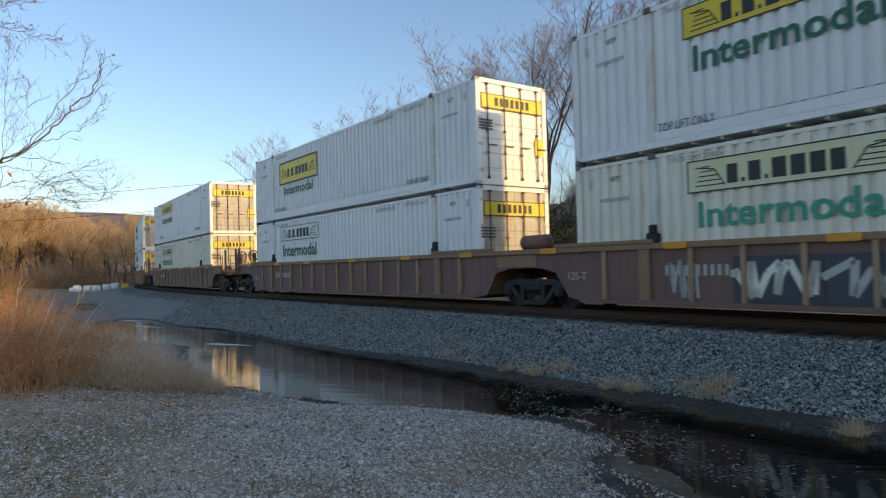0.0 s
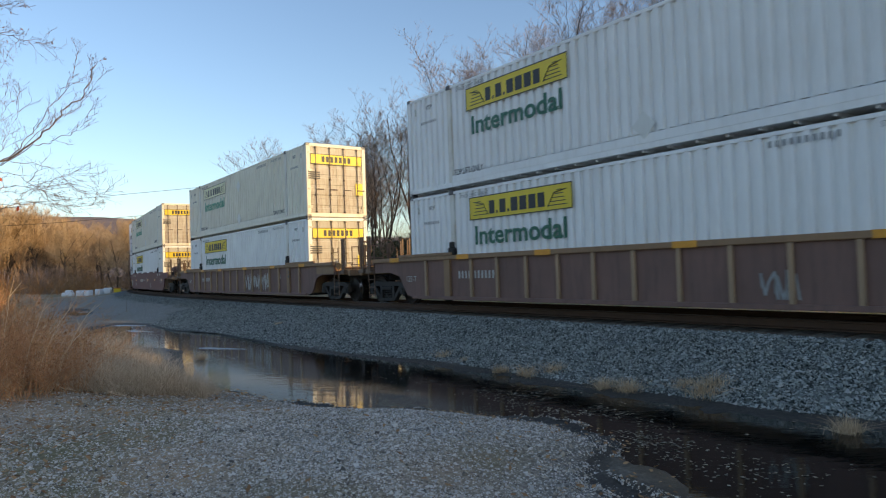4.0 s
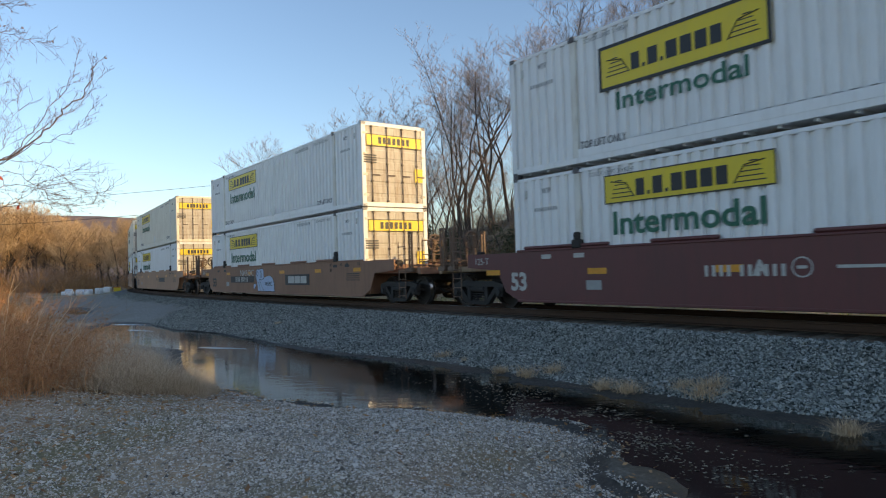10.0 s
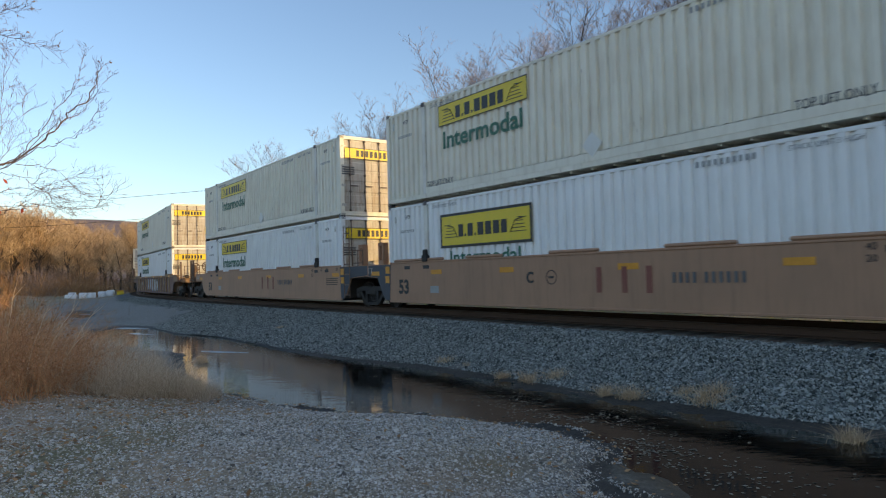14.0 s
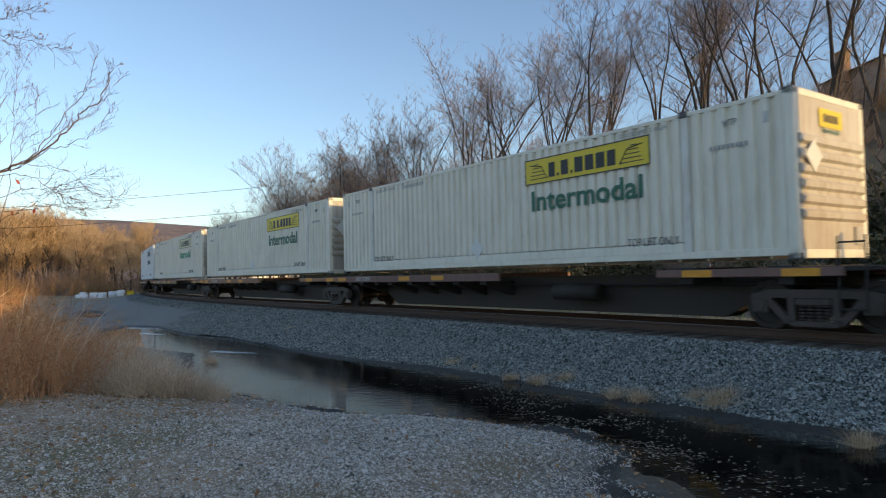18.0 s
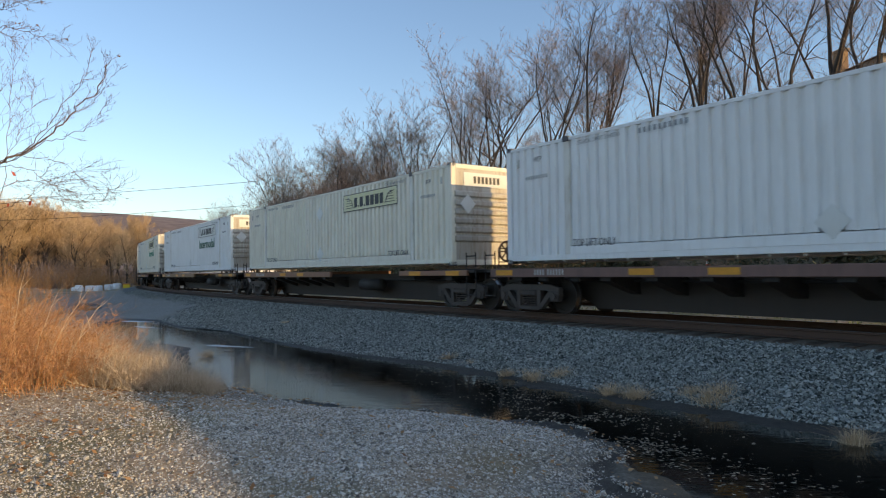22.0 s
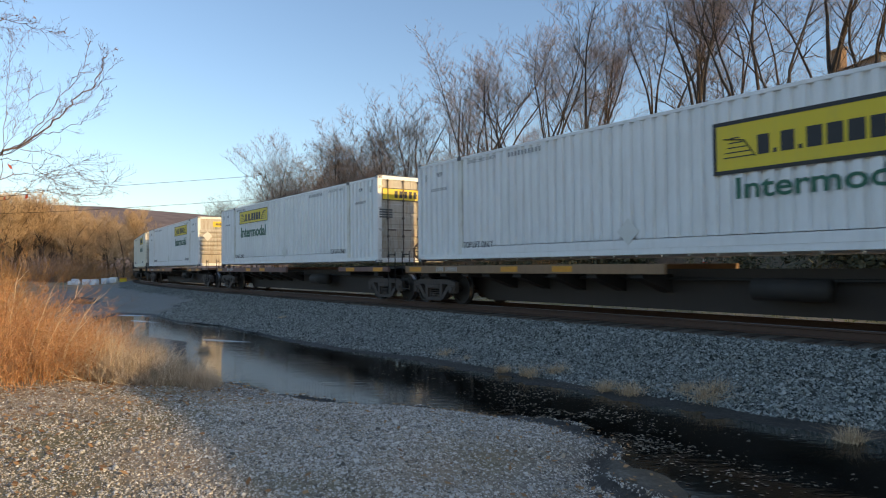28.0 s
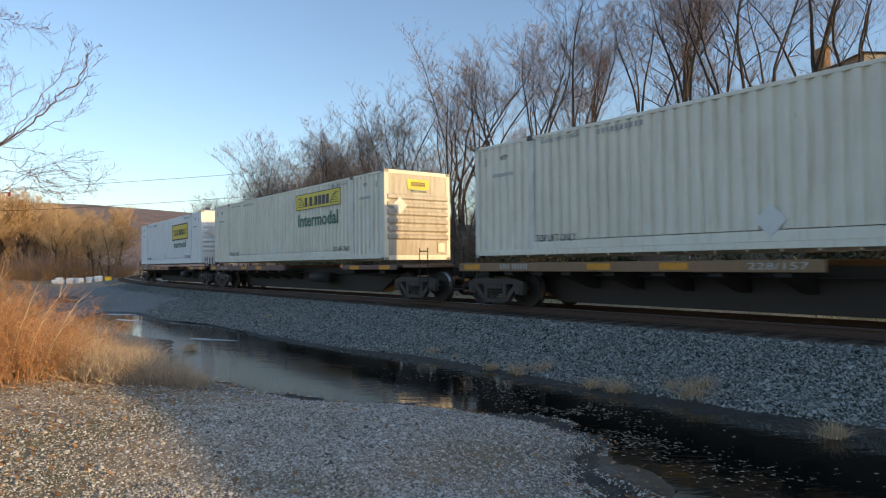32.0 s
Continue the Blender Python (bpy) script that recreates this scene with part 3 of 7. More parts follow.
def corrugated(length, height, pitch=0.272, depth=0.06):
    """A side panel in the x-z plane, ribs upright, from x = -length / 2."""
    bm = bmesh.new()
    n = max(1, round(length / pitch))
    w = length / n
    xs = []
    for i in range(n):
        x = -length / 2 + i * w
        xs += [(x, depth), (x + w * 0.30, depth), (x + w * 0.42, 0.0), (x + w * 0.88, 0.0)]
    xs.append((length / 2, depth))
    lo = [bm.verts.new((x, d, 0)) for x, d in xs]
    hi = [bm.verts.new((x, d, height)) for x, d in xs]
    for i in range(len(xs) - 1):
        bm.faces.new((lo[i], lo[i + 1], hi[i + 1], hi[i]))
    return bm


def ribbed(rows, half):
    """One sheet with ribs across: a profile of (out, height) drawn from -half to half."""
    bm = bmesh.new()
    a = [bm.verts.new((x, -half, z)) for x, z in rows]
    b = [bm.verts.new((x, half, z)) for x, z in rows]
    back = [bm.verts.new((-0.01, y, z)) for y in (-half, half) for z in (rows[0][1], rows[-1][1])]
    for i in range(len(rows) - 1):
        bm.faces.new((a[i], b[i], b[i + 1], a[i + 1]))
    bm.faces.new([back[0], *a, back[1]][::-1])
    bm.faces.new([back[2], *b, back[3]])
    bm.faces.new((a[-1], b[-1], back[3], back[1]))
    bm.faces.new((a[0], back[0], back[2], b[0]))
    return bm


def cached(key, build):
    if key not in MESHES:
        MESHES[key] = build()
    return MESHES[key]


def container_meshes(paint, door_paint):
    k = paint.name
    def door():
        rows, z = [(0.045, 0.0)], 0.18
        while z < 2.5:
            rows += [(0.045, z), (0.030, z + 0.03), (0.030, z + 0.13), (0.045, z + 0.16)]
            z += 0.40
        rows.append((0.045, 2.60))
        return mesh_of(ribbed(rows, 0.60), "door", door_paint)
    def lock_rod():
        bm = bmesh.new()
        rod(bm, (0, 0, 0.02), (0, 0, 2.60), 0.018, 8)
        for z in (0.03, 2.55, 1.3, 0.7, 1.9):
            box(bm, -0.03, 0.03, -0.035, 0.035, z, z + 0.06, 0.006)
        box(bm, 0.0, 0.03, -0.02, 0.30, 0.92, 0.96, 0.006)
        return mesh_of(bm, "lock_rod", RUSTROD)
    def ribs():
        rows, z = [(0.02, 0.0), (0.02, 0.50)], 0.52
        while z < 2.0:
            rows += [(0.018, z), (0.075, z + 0.05), (0.075, z + 0.15), (0.018, z + 0.20)]
            z += 0.255
        rows.append((0.02, 2.66))
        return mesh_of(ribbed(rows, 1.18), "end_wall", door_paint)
    def roof():
        bm = bmesh.new()
        box(bm, -HALF + 0.06, HALF - 0.06, -WIDE + 0.06, WIDE - 0.06, 0, 0.02)
        for x in np.arange(-7.7, 7.8, 0.55):
            box(bm, x, x + 0.25, -WIDE + 0.2, WIDE - 0.2, 0.02, 0.035)
        return mesh_of(bm, "roof", paint)
    def base_frame():
        bm = bmesh.new()
        for y in (-WIDE, WIDE - 0.10):
            box(bm, -HALF, HALF, y, y + 0.10, 0.07, 0.20, 0.008)
            box(bm, -HALF, HALF, y, y + 0.10, 2.77, 2.845, 0.008)
        for x in (-HALF, HALF - 0.12):
            box(bm, x, x + 0.12, -WIDE, WIDE, 0.02, 0.17, 0.008)
            box(bm, x, x + 0.12, -WIDE, WIDE, 2.76, 2.885, 0.008)
        box(bm, -HALF + 0.1, HALF - 0.1, -WIDE + 0.1, WIDE - 0.1, 0.10, 0.14)
        for x in np.arange(-7.6, 7.7, 0.6):
            box(bm, x, x + 0.06, -WIDE + 0.1, WIDE - 0.1, 0.03, 0.10)
        return mesh_of(bm, "frame", paint)
    return {
        "long": cached((k, "long"), lambda: mesh_of(corrugated(2 * POST - 0.16, 2.39), "side_panel", paint)),
        "band": cached((k, "band"), lambda: mesh_of(boxes((-POST + 0.08, POST - 0.08, -0.012, 0.09, 0.0, 0.188), bevel=0.006), "bottom_rail", paint)),
        "short": cached((k, "short"), lambda: mesh_of(corrugated(HALF - POST - 0.20, 2.60), "side_panel", paint)),
        "post": cached((k, "post"), lambda: mesh_of(boxes((-0.08, 0.08, 0, 0.07, 0.0, 2.62), bevel=0.006), "lift_post", STAINED)),
        "corner": cached((k, "corner"), lambda: mesh_of(boxes((-0.08, 0.08, -0.08, 0.08, 0.16, 2.80), bevel=0.012), "corner_post", paint)),
        "casting": cached("casting", lambda: mesh_of(boxes((-0.09, 0.09, -0.09, 0.09, -0.06, 0.06), bevel=0.012), "corner_casting", CASTING)),
        "lift": cached("lift", lambda: mesh_of(boxes((-0.085, 0.085, -0.02, 0.09, -0.01, 0.115), (-0.13, -0.085, 0.0, 0.05, 0.0, 0.08), bevel=0.01), "lifting_block", CASTING)),
        "door": cached((door_paint.name, "door"), door), "rod": cached("rod", lock_rod),
        "hinge": cached("hinge", lambda: mesh_of(boxes((0, 0.03, -0.09, 0.09, -0.05, 0.05), bevel=0.008), "hinge", STEEL)),
        "ribs": cached((door_paint.name, "ribs"), ribs), "roof": cached((k, "roof"), roof), "frame": cached((k, "frame"), base_frame),
    }


def bars(rows, mat, thick=0.003):
    """Small upright plates (x0, x1, z0, z1) facing -y."""
    bm = bmesh.new()
    for x0, x1, z0, z1 in rows:
        box(bm, x0, x1, -thick, 0, z0, z1)
    return mesh_of(bm, "bars", mat)


def emblem(flip):
    """A scroll with a wing-like sweep of lines."""
    bm = bmesh.new()
    k = -1 if flip else 1
    for i in range(5):
        z = -0.19 + i * 0.085
        poly(bm, [(k * (-0.30 + 0.035 * i), z), (k * (0.30 - 0.07 * i), z), (k * (0.28 - 0.07 * i), z + 0.02), (k * (-0.28 + 0.035 * i), z + 0.02)], -0.003)
    rod(bm, (k * -0.28, -0.003, 0.16), (k * 0.10, -0.003, 0.10), 0.011, 4)
    rod(bm, (k * 0.10, -0.003, 0.10), (k * 0.30, -0.003, -0.20), 0.011, 4)
    return mesh_of(bm, "emblem", BLACK)


def logo_strokes():
    """Seven upright black blocks: the owner's name drawn as plain shapes."""
    rows, x = [], -1.0
    for w in (0.20, 0.06, 0.22, 0.06, 0.24, 0.24, 0.24, 0.22):
        tall = 0.09 if w < 0.1 else 0.42
        rows.append((x, x + w, -0.21, -0.21 + tall))
        x += w + 0.065
    return bars(rows, BLACK)


def logo_meshes():
    return {"strokes": cached("strokes", logo_strokes), "left": cached("em_l", lambda: emblem(False)), "right": cached("em_r", lambda: emblem(True)),
            "rim": cached("rim", lambda: bars([(-1.82, 1.82, 0.275, 0.30), (-1.82, 1.82, -0.30, -0.275), (-1.82, -1.797, -0.275, 0.275), (1.797, 1.82, -0.275, 0.275)], BLACK)),
            "thick": cached("thick", lambda: bars([(-1.85, 1.85, 0.40, 0.47), (-1.85, 1.85, -0.47, -0.40), (-1.85, -1.78, -0.40, 0.40), (1.78, 1.85, -0.40, 0.40)], BLACK))}


def decorate_side(box_ob, style, outward):
    """Logo, word and stencils on one long side; outward = -1 for the side at -y."""
    L = logo_meshes()
    flip = Matrix.Identity(4) if outward < 0 else pose(0, 0, 0, 0, 0, 180)
    toward = outward
    def at(x, z, proud=0.006):
        return Matrix.Translation((x, toward * (WIDE + proud), z)) @ flip
    bg = {"yellow": YELLOW, "bold": YELLOW, "pale": PALE, "bare": PALE, "blank": BLANK}[style]
    cx = -3.42
    tall = 0.47 if style == "bold" else 0.30
    if bg:
        wide = 1.85 if style == "bold" else 1.82
        mid = 1.93 if style == "bold" else 2.29
        panel = part("logo_panel", cached(("panel", bg.name, tall), lambda: bars([(-wide, wide, -tall, tall)], bg)), None, box_ob, "yellow owner's panel with black lettering shapes" if bg is YELLOW else "faded owner's panel with black lettering shapes", at(cx, mid, 0.002))
        inner = Matrix.Translation((0, -0.005, 0))
        part("owner_mark", L["strokes"], None, panel, at=inner @ Matrix.Translation((0, 0, -0.02)) @ Matrix.Diagonal((1.02, 1, 0.80, 1)))
        part("emblem", L["left"], None, panel, at=inner @ Matrix.Translation((-1.36, 0, 0)))
        part("emblem", L["right"], None, panel, at=inner @ Matrix.Translation((1.36, 0, 0)))
        part("border", L["thick" if style == "bold" else "rim"], None, panel, at=inner)
    green = MINT if style == "pale" else GREEN
    if style == "bold":
        part("lettering", words("Intermodal", 0.52, green, 2.85, bold=0.008), None, box_ob, "green lettering", at(cx, 1.02))
    elif style != "bare":
        part("lettering", words("Intermodal", 0.66, green, 3.24, bold=0.014), None, box_ob, "green lettering", at(cx, 1.36))
    part("stencil", words("TOP LIFT ONLY", 0.24, GREYING, 1.22), None, box_ob, at=at(-(POST - 0.78), 0.36))
    part("stencil", words("TOP LIFT ONLY", 0.24, GREYING, 1.22), None, box_ob, at=at(POST - 0.78, 0.36))
    part("stencil", words("STACK LIMIT 3 HIGH", 0.13, FAINT, 1.15), None, box_ob, at=at(-(POST - 0.95), 2.62))
    part("stencil", words("STACK LIMIT 3 HIGH", 0.13, FAINT, 1.15), None, box_ob, at=at(POST - 0.95, 2.62))
    for sx in (-1, 1):
        part("stencil", words("WTP", 0.18, GREYING, 0.27), None, box_ob, at=at(sx * 6.95, 2.42))
        part("stencil", cached("sbars", lambda: bars([(-0.40 + 0.085 * i, -0.355 + 0.085 * i, 0, 0.085) for i in range(9)], FAINT)), None, box_ob, at=at(sx * 6.95, 2.02))
        part("pocket", cached("pocket", lambda: bars([(-0.045, 0.045, -0.10, 0.10)], STEEL)), None, box_ob, at=at(sx * 7.62, 2.45))
    part("number_mark", cached("nbars", lambda: bars([(-0.6 + 0.12 * i, -0.54 + 0.12 * i, 0, 0.11) for i in range(10)], FAINT)), None, box_ob, at=at(3.4, 2.58))
    d = cached("diamond", lambda: mesh_of(poly(bmesh.new(), [(-0.28, 0), (0, -0.28), (0.28, 0), (0, 0.28)], -0.012), "placard_holder", BLANK))
    part("placard_holder", d, None, box_ob, at=at(0.35, 0.55))
    if style in ("pale", "bare"):
        part("placard_holder", d, None, box_ob, at=at(0.35, 2.1))


def build_container(style, paint, door_paint, label, shown):
    """shown: the long side that carries the lettering, -1 or 1."""
    c = thing("freight_container", label, "container", "containers on the train")
    M = container_meshes(paint, door_paint)
    part("frame", M["frame"], None, c)
    part("roof", M["roof"], None, c, at=Matrix.Translation((0, 0, 2.82)))
    for y in (-1, 1):
        turn = Matrix.Identity(4) if y < 0 else pose(0, 0, 0, 0, 0, 180)
        side = Matrix.Translation((0, y * (WIDE - 0.005), 0.19)) @ turn
        part("side_panel", M["long"], None, c, at=side @ Matrix.Translation((0, 0, 0.208)))
        part("bottom_rail", M["band"], None, c, at=side @ Matrix.Translation((0, 0, 0.002)))
        for x in (-1, 1):
            part("side_panel", M["short"], None, c, at=Matrix.Translation((x * (POST + HALF - 0.08) / 2, 0, 0)) @ side)
            part("lift_post", M["post"], None, c, at=Matrix.Translation((x * POST, 0, 0)) @ side)
            part("corner_post", M["corner"], None, c, at=Matrix.Translation((x * (HALF - 0.08), y * (WIDE - 0.08), 0)))
            for z in (0.06, TALL - 0.06):
                part("corner_casting", M["casting"], None, c, at=Matrix.Translation((x * (HALF - 0.09), y * (WIDE - 0.09), z)))
            part("lifting_block", M["lift"], None, c, at=Matrix.Translation((x * POST, y * (WIDE + 0.0), TALL - 0.13)) @ turn)
    part("vent_plate", cached("vent", lambda: mesh_of(boxes((0, 0.03, -0.14, 0.14, -0.17, 0.17), bevel=0.01), "vent_plate", STEEL)), None, c, at=Matrix.Translation((-HALF + 0.01, -0.9, 0.42)) @ pose(0, 0, 0, 0, 0, 180))
    part("end_wall", M["ribs"], None, c, "ribbed blind end", Matrix.Translation((-HALF + 0.03, 0, 0.14)) @ pose(0, 0, 0, 0, 0, 180))
    for y in (-1, 1):
        door = part("door", M["door"], None, c, "rear door with lock rods", Matrix.Translation((HALF - 0.075, y * 0.605, 0.155)))
        for q in (-0.30, 0.30):
            part("lock_rod", M["rod"], None, door, at=Matrix.Translation((0.085, q, 0)))
        for z in (0.25, 0.95, 1.65, 2.35):
            part("hinge", M["hinge"], None, door, at=Matrix.Translation((0.045, y * 0.56, z)))
    bg = YELLOW if style in ("yellow", "bold") else BLANK
    sign = part("end_panel", cached("endpanel", lambda: bars([(-1.12, 1.12, -0.20, 0.20)], YELLOW)), None, c, at=Matrix.Translation((HALF + 0.004, 0, 2.28)) @ pose(0, 0, 0, 0, 0, 90))
    part("owner_mark", L_small(), None, sign, at=Matrix.Translation((0, -0.005, 0)) @ Matrix.Diagonal((1.3, 1, 1.15, 1)))
    part("border", cached("endrim", lambda: bars([(-1.12, 1.12, 0.18, 0.20), (-1.12, 1.12, -0.20, -0.18), (-1.12, -1.10, -0.18, 0.18), (1.10, 1.12, -0.18, 0.18)], BLACK)), None, sign, at=Matrix.Translation((0, -0.004, 0)))
    d = cached("diamond", lambda: mesh_of(poly(bmesh.new(), [(-0.28, 0), (0, -0.28), (0.28, 0), (0, 0.28)], -0.012), "placard_holder", BLANK))
    part("placard_holder", d, None, c, at=Matrix.Translation((-HALF - 0.05, 0.75, 1.75)) @ pose(0, 0, 0, 0, 0, -90))
    plate = part("warning_plate", cached("warn", lambda: bars([(-0.16, 0.16, -0.24, 0.24)], YELLOW)), None, c, at=Matrix.Translation((HALF + 0.004, 0.98, 1.15)) @ pose(0, 0, 0, 0, 0, 90))
    part("number_mark", cached("wbar", lambda: bars([(-0.25, 0.25, -0.16 + 0.08 * i, -0.11 + 0.08 * i) for i in range(4)], GREYING)), None, c, at=Matrix.Translation((HALF + 0.004, -0.98, 1.65)) @ pose(0, 0, 0, 0, 0, 90))
    small = style in ("yellow", "bold")
    back = part("end_panel", cached(("blindpanel", bg.name), lambda: bars([(-0.42, 0.42, -0.16, 0.16)] if bg is YELLOW else [(-0.85, 0.85, -0.2, 0.2)], bg)), None, c, at=Matrix.Translation((-HALF - 0.008, 0, 2.46)) @ pose(0, 0, 0, 0, 0, -90))
    part("owner_mark", L_small(), None, back, at=Matrix.Translation((0, -0.005, 0)) @ Matrix.Diagonal((0.55 if small else 1, 1, 0.7 if small else 1, 1)))
    if small:
        part("lettering", words("Intermodal", 0.14, GREEN, 0.60), None, c, at=Matrix.Translation((-HALF - 0.008, 0, 2.20)) @ pose(0, 0, 0, 0, 0, -90))
    decorate_side(c, style, shown)
    return c


def L_small():
    return cached("small_strokes", lambda: bars([(-0.5 + 0.145 * i, -0.5 + 0.145 * i + 0.095, -0.1, 0.1) for i in range(7)], BLACK))


KINDS = {
    "yellow": ("yellow", WHITE, DIMMED_DOORWHITE, "white corrugated freight container with a yellow owner's panel"),
    "bold": ("bold", WHITE, WHITE, "clean white freight container with a bold yellow owner's panel"),
    "pale": ("pale", CREAM, DIMMED_DOORWHITE, "cream corrugated freight container with a faded owner's panel"),
    "bare": ("bare", CREAM, DIMMED_DOORWHITE, "cream corrugated freight container with a pale yellow panel alone"),
    "blank": ("blank", WHITE, DIMMED_DOORWHITE, "white corrugated freight container with a black-lined owner's panel"),
    "worn": ("yellow", CREAM, DIMMED_DOORWHITE, "weathered cream freight container with a yellow owner's panel"),
}
CONTAINERS = {}
USED = set()


def load_container(style, blind):
    """A container of a style; the first of each style is the built one."""
    ob = CONTAINERS[style, blind] if (style, blind) in CONTAINERS else CONTAINERS.setdefault((style, blind), build_container(*KINDS[style], 1 if blind else -1))
    if (style, blind) in USED:
        ob = copy_thing(ob, Matrix.Identity(4))
    USED.add((style, blind))
    return ob

# ---- railway cars: local x forward, origin on the rail top under the middle of the load ----
WHEEL_R = 0.42


def wheelset_mesh():
    bm = bmesh.new()
    for y in (-0.72, 0.72):
        k = 1 if y > 0 else -1
        prof = [(0.05, 0.06), (0.33, 0.045), (0.335, 0.07), (0.42, 0.07), (0.425, -0.03), (0.455, -0.04), (0.455, -0.07), (0.34, -0.07), (0.33, -0.035), (0.05, -0.05)]
        ring = []
        for i in range(28):
            a = 2 * math.pi * i / 28
            ring.append([bm.verts.new((r * math.cos(a), y + k * o, r * math.sin(a))) for r, o in prof])
        for i in range(28):
            p, q = ring[i], ring[(i + 1) % 28]
            for j in range(len(prof)):
                j2 = (j + 1) % len(prof)
                bm.faces.new((p[j], q[j], q[j2], p[j2]))
    rod(bm, (0, -1.02, 0), (0, 1.02, 0), 0.075, 10)
    bmesh.ops.recalc_face_normals(bm, faces=bm.faces)
    me = mesh_of(bm, "wheelset", WHEEL)
    me.materials.append(TREAD)
    for p in me.polygons:
        c = p.center
        if abs(math.hypot(c.x, c.z) - 0.421) < 0.008 and abs(p.normal.y) < 0.6:
            p.material_index = 1
    return me


def side_frame_mesh(mat):
    """The cast side frame of a bogie: a truss with two windows, springs and journal boxes."""
    bm = bmesh.new()
    z0 = WHEEL_R
    for y in (-1.12, 0.98):
        d = 0.14
        def strut(pts):
            q = bmesh.new()
            poly(q, pts, d)
            for v in q.verts:
                v.co.y += y
            me = bpy.data.meshes.new("t")
            q.to_mesh(me)
            q.free()
            bm.from_mesh(me)
            bpy.data.meshes.remove(me)
        strut([(-1.05, z0 + 0.02), (-1.05, z0 + 0.20), (-0.72, z0 + 0.28), (0.72, z0 + 0.28), (1.05, z0 + 0.20), (1.05, z0 + 0.02), (0.80, z0 + 0.06), (0.66, z0 + 0.14), (-0.66, z0 + 0.14), (-0.80, z0 + 0.06)])
        for k in (-1, 1):
            strut([(k * 0.84, z0 + 0.10), (k * 0.70, z0 + 0.12), (k * 0.34, z0 - 0.26), (k * 0.46, z0 - 0.30)])
            strut([(k * 0.42, z0 + 0.16), (k * 0.30, z0 + 0.16), (k * 0.30, z0 - 0.26), (k * 0.42, z0 - 0.26)])
            box(bm, k * 0.89 - 0.14, k * 0.89 + 0.14, y - 0.02, y + d + 0.02, z0 - 0.12, z0 + 0.12, 0.02)
            rod(bm, (k * 0.89, y + (-0.05 if y < 0 else d + 0.05), z0), (k * 0.89, y + d / 2, z0), 0.085, 12)
        strut([(-0.48, z0 - 0.24), (-0.36, z0 - 0.33), (0.36, z0 - 0.33), (0.48, z0 - 0.24)])
        for q in (-0.2, -0.07, 0.07, 0.2):
            for i in range(5):
                rod(bm, (q, y + d / 2, z0 - 0.23 + i * 0.055), (q, y + d / 2, z0 - 0.20 + i * 0.055), 0.055, 8)
        box(bm, -0.28, 0.28, y - 0.02, y + d + 0.02, z0 + 0.02, z0 + 0.13, 0.015)
    return mesh_of(bm, "bogie", mat)


def bolster_mesh():
    bm = boxes((-0.22, 0.22, -1.1, 1.1, 0.42, 0.62), (-0.30, 0.30, -0.35, 0.35, 0.60, 0.74), bevel=0.02)
    for k in (-1, 1):
        box(bm, k * 0.42 - 0.05, k * 0.42 + 0.05, -0.95, 0.95, 0.28, 0.40, 0.01)
        box(bm, k * 0.44 - 0.03, k * 0.44 + 0.03, -0.80, -0.62, 0.22, 0.56, 0.01)
        box(bm, k * 0.44 - 0.03, k * 0.44 + 0.03, 0.62, 0.80, 0.22, 0.56, 0.01)
    return mesh_of(bm, "bolster", UNDER)


AXLES = []  # (wheelset, offset along its car), filled as cars are made


def add_bogie(car, x, mat):
    b = part("bogie", cached(("side_frames", mat.name), lambda: side_frame_mesh(mat)), None, car, "cast side frames with springs and bearings", Matrix.Translation((x, 0, 0)))
    part("bolster", cached("bolster", bolster_mesh), None, b)
    for k in (-0.889, 0.889):
        w = part("wheelset", cached("wheelset", wheelset_mesh), None, b, "steel wheels with shining rims", Matrix.Translation((k, 0, WHEEL_R)))
        AXLES.append((w, car, x + k))


SKYBLUE = plain("pale_blue_spray", (0.45, 0.55, 0.72), 0.6)
SILVER = plain("silver_spray", (0.50, 0.51, 0.52), 0.4)
SPRAYBLUE = plain("violet_spray", (0.12, 0.12, 0.32), 0.6)
ENDGREY = painted("blue_grey_patch", (0.055, 0.065, 0.085), 0.6, (0.05, 0.04, 0.03), 0.5)


def text_part(car, text, size, mat, x, z, y=-1.33, width=None, bold=0.0):
    part("lettering" if any(ch.isalnum() for ch in text) else "mark", words(text, size, mat, width, bold=bold), None, car, at=Matrix.Translation((x, y, z)))


def patch_mesh(w, h, mat):
    return cached(("patch", w, h, mat.name), lambda: bars([(-w / 2, w / 2, -h / 2, h / 2)], mat, 0.004))


def bar_text(n, h, mat):
    """A row of n plain blocks where a car's number stands."""
    def build():
        rows, x = [], 0.0
        for i in range(n):
            rows.append((x, x + h * 0.34, 0, h))
            x += h * 0.72 + (h * 0.5 if i == 3 else 0)
        return bars([(a - x / 2, b - x / 2, c, d) for a, b, c, d in rows], mat)
    return cached(("bartext", n, h, mat.name), build)


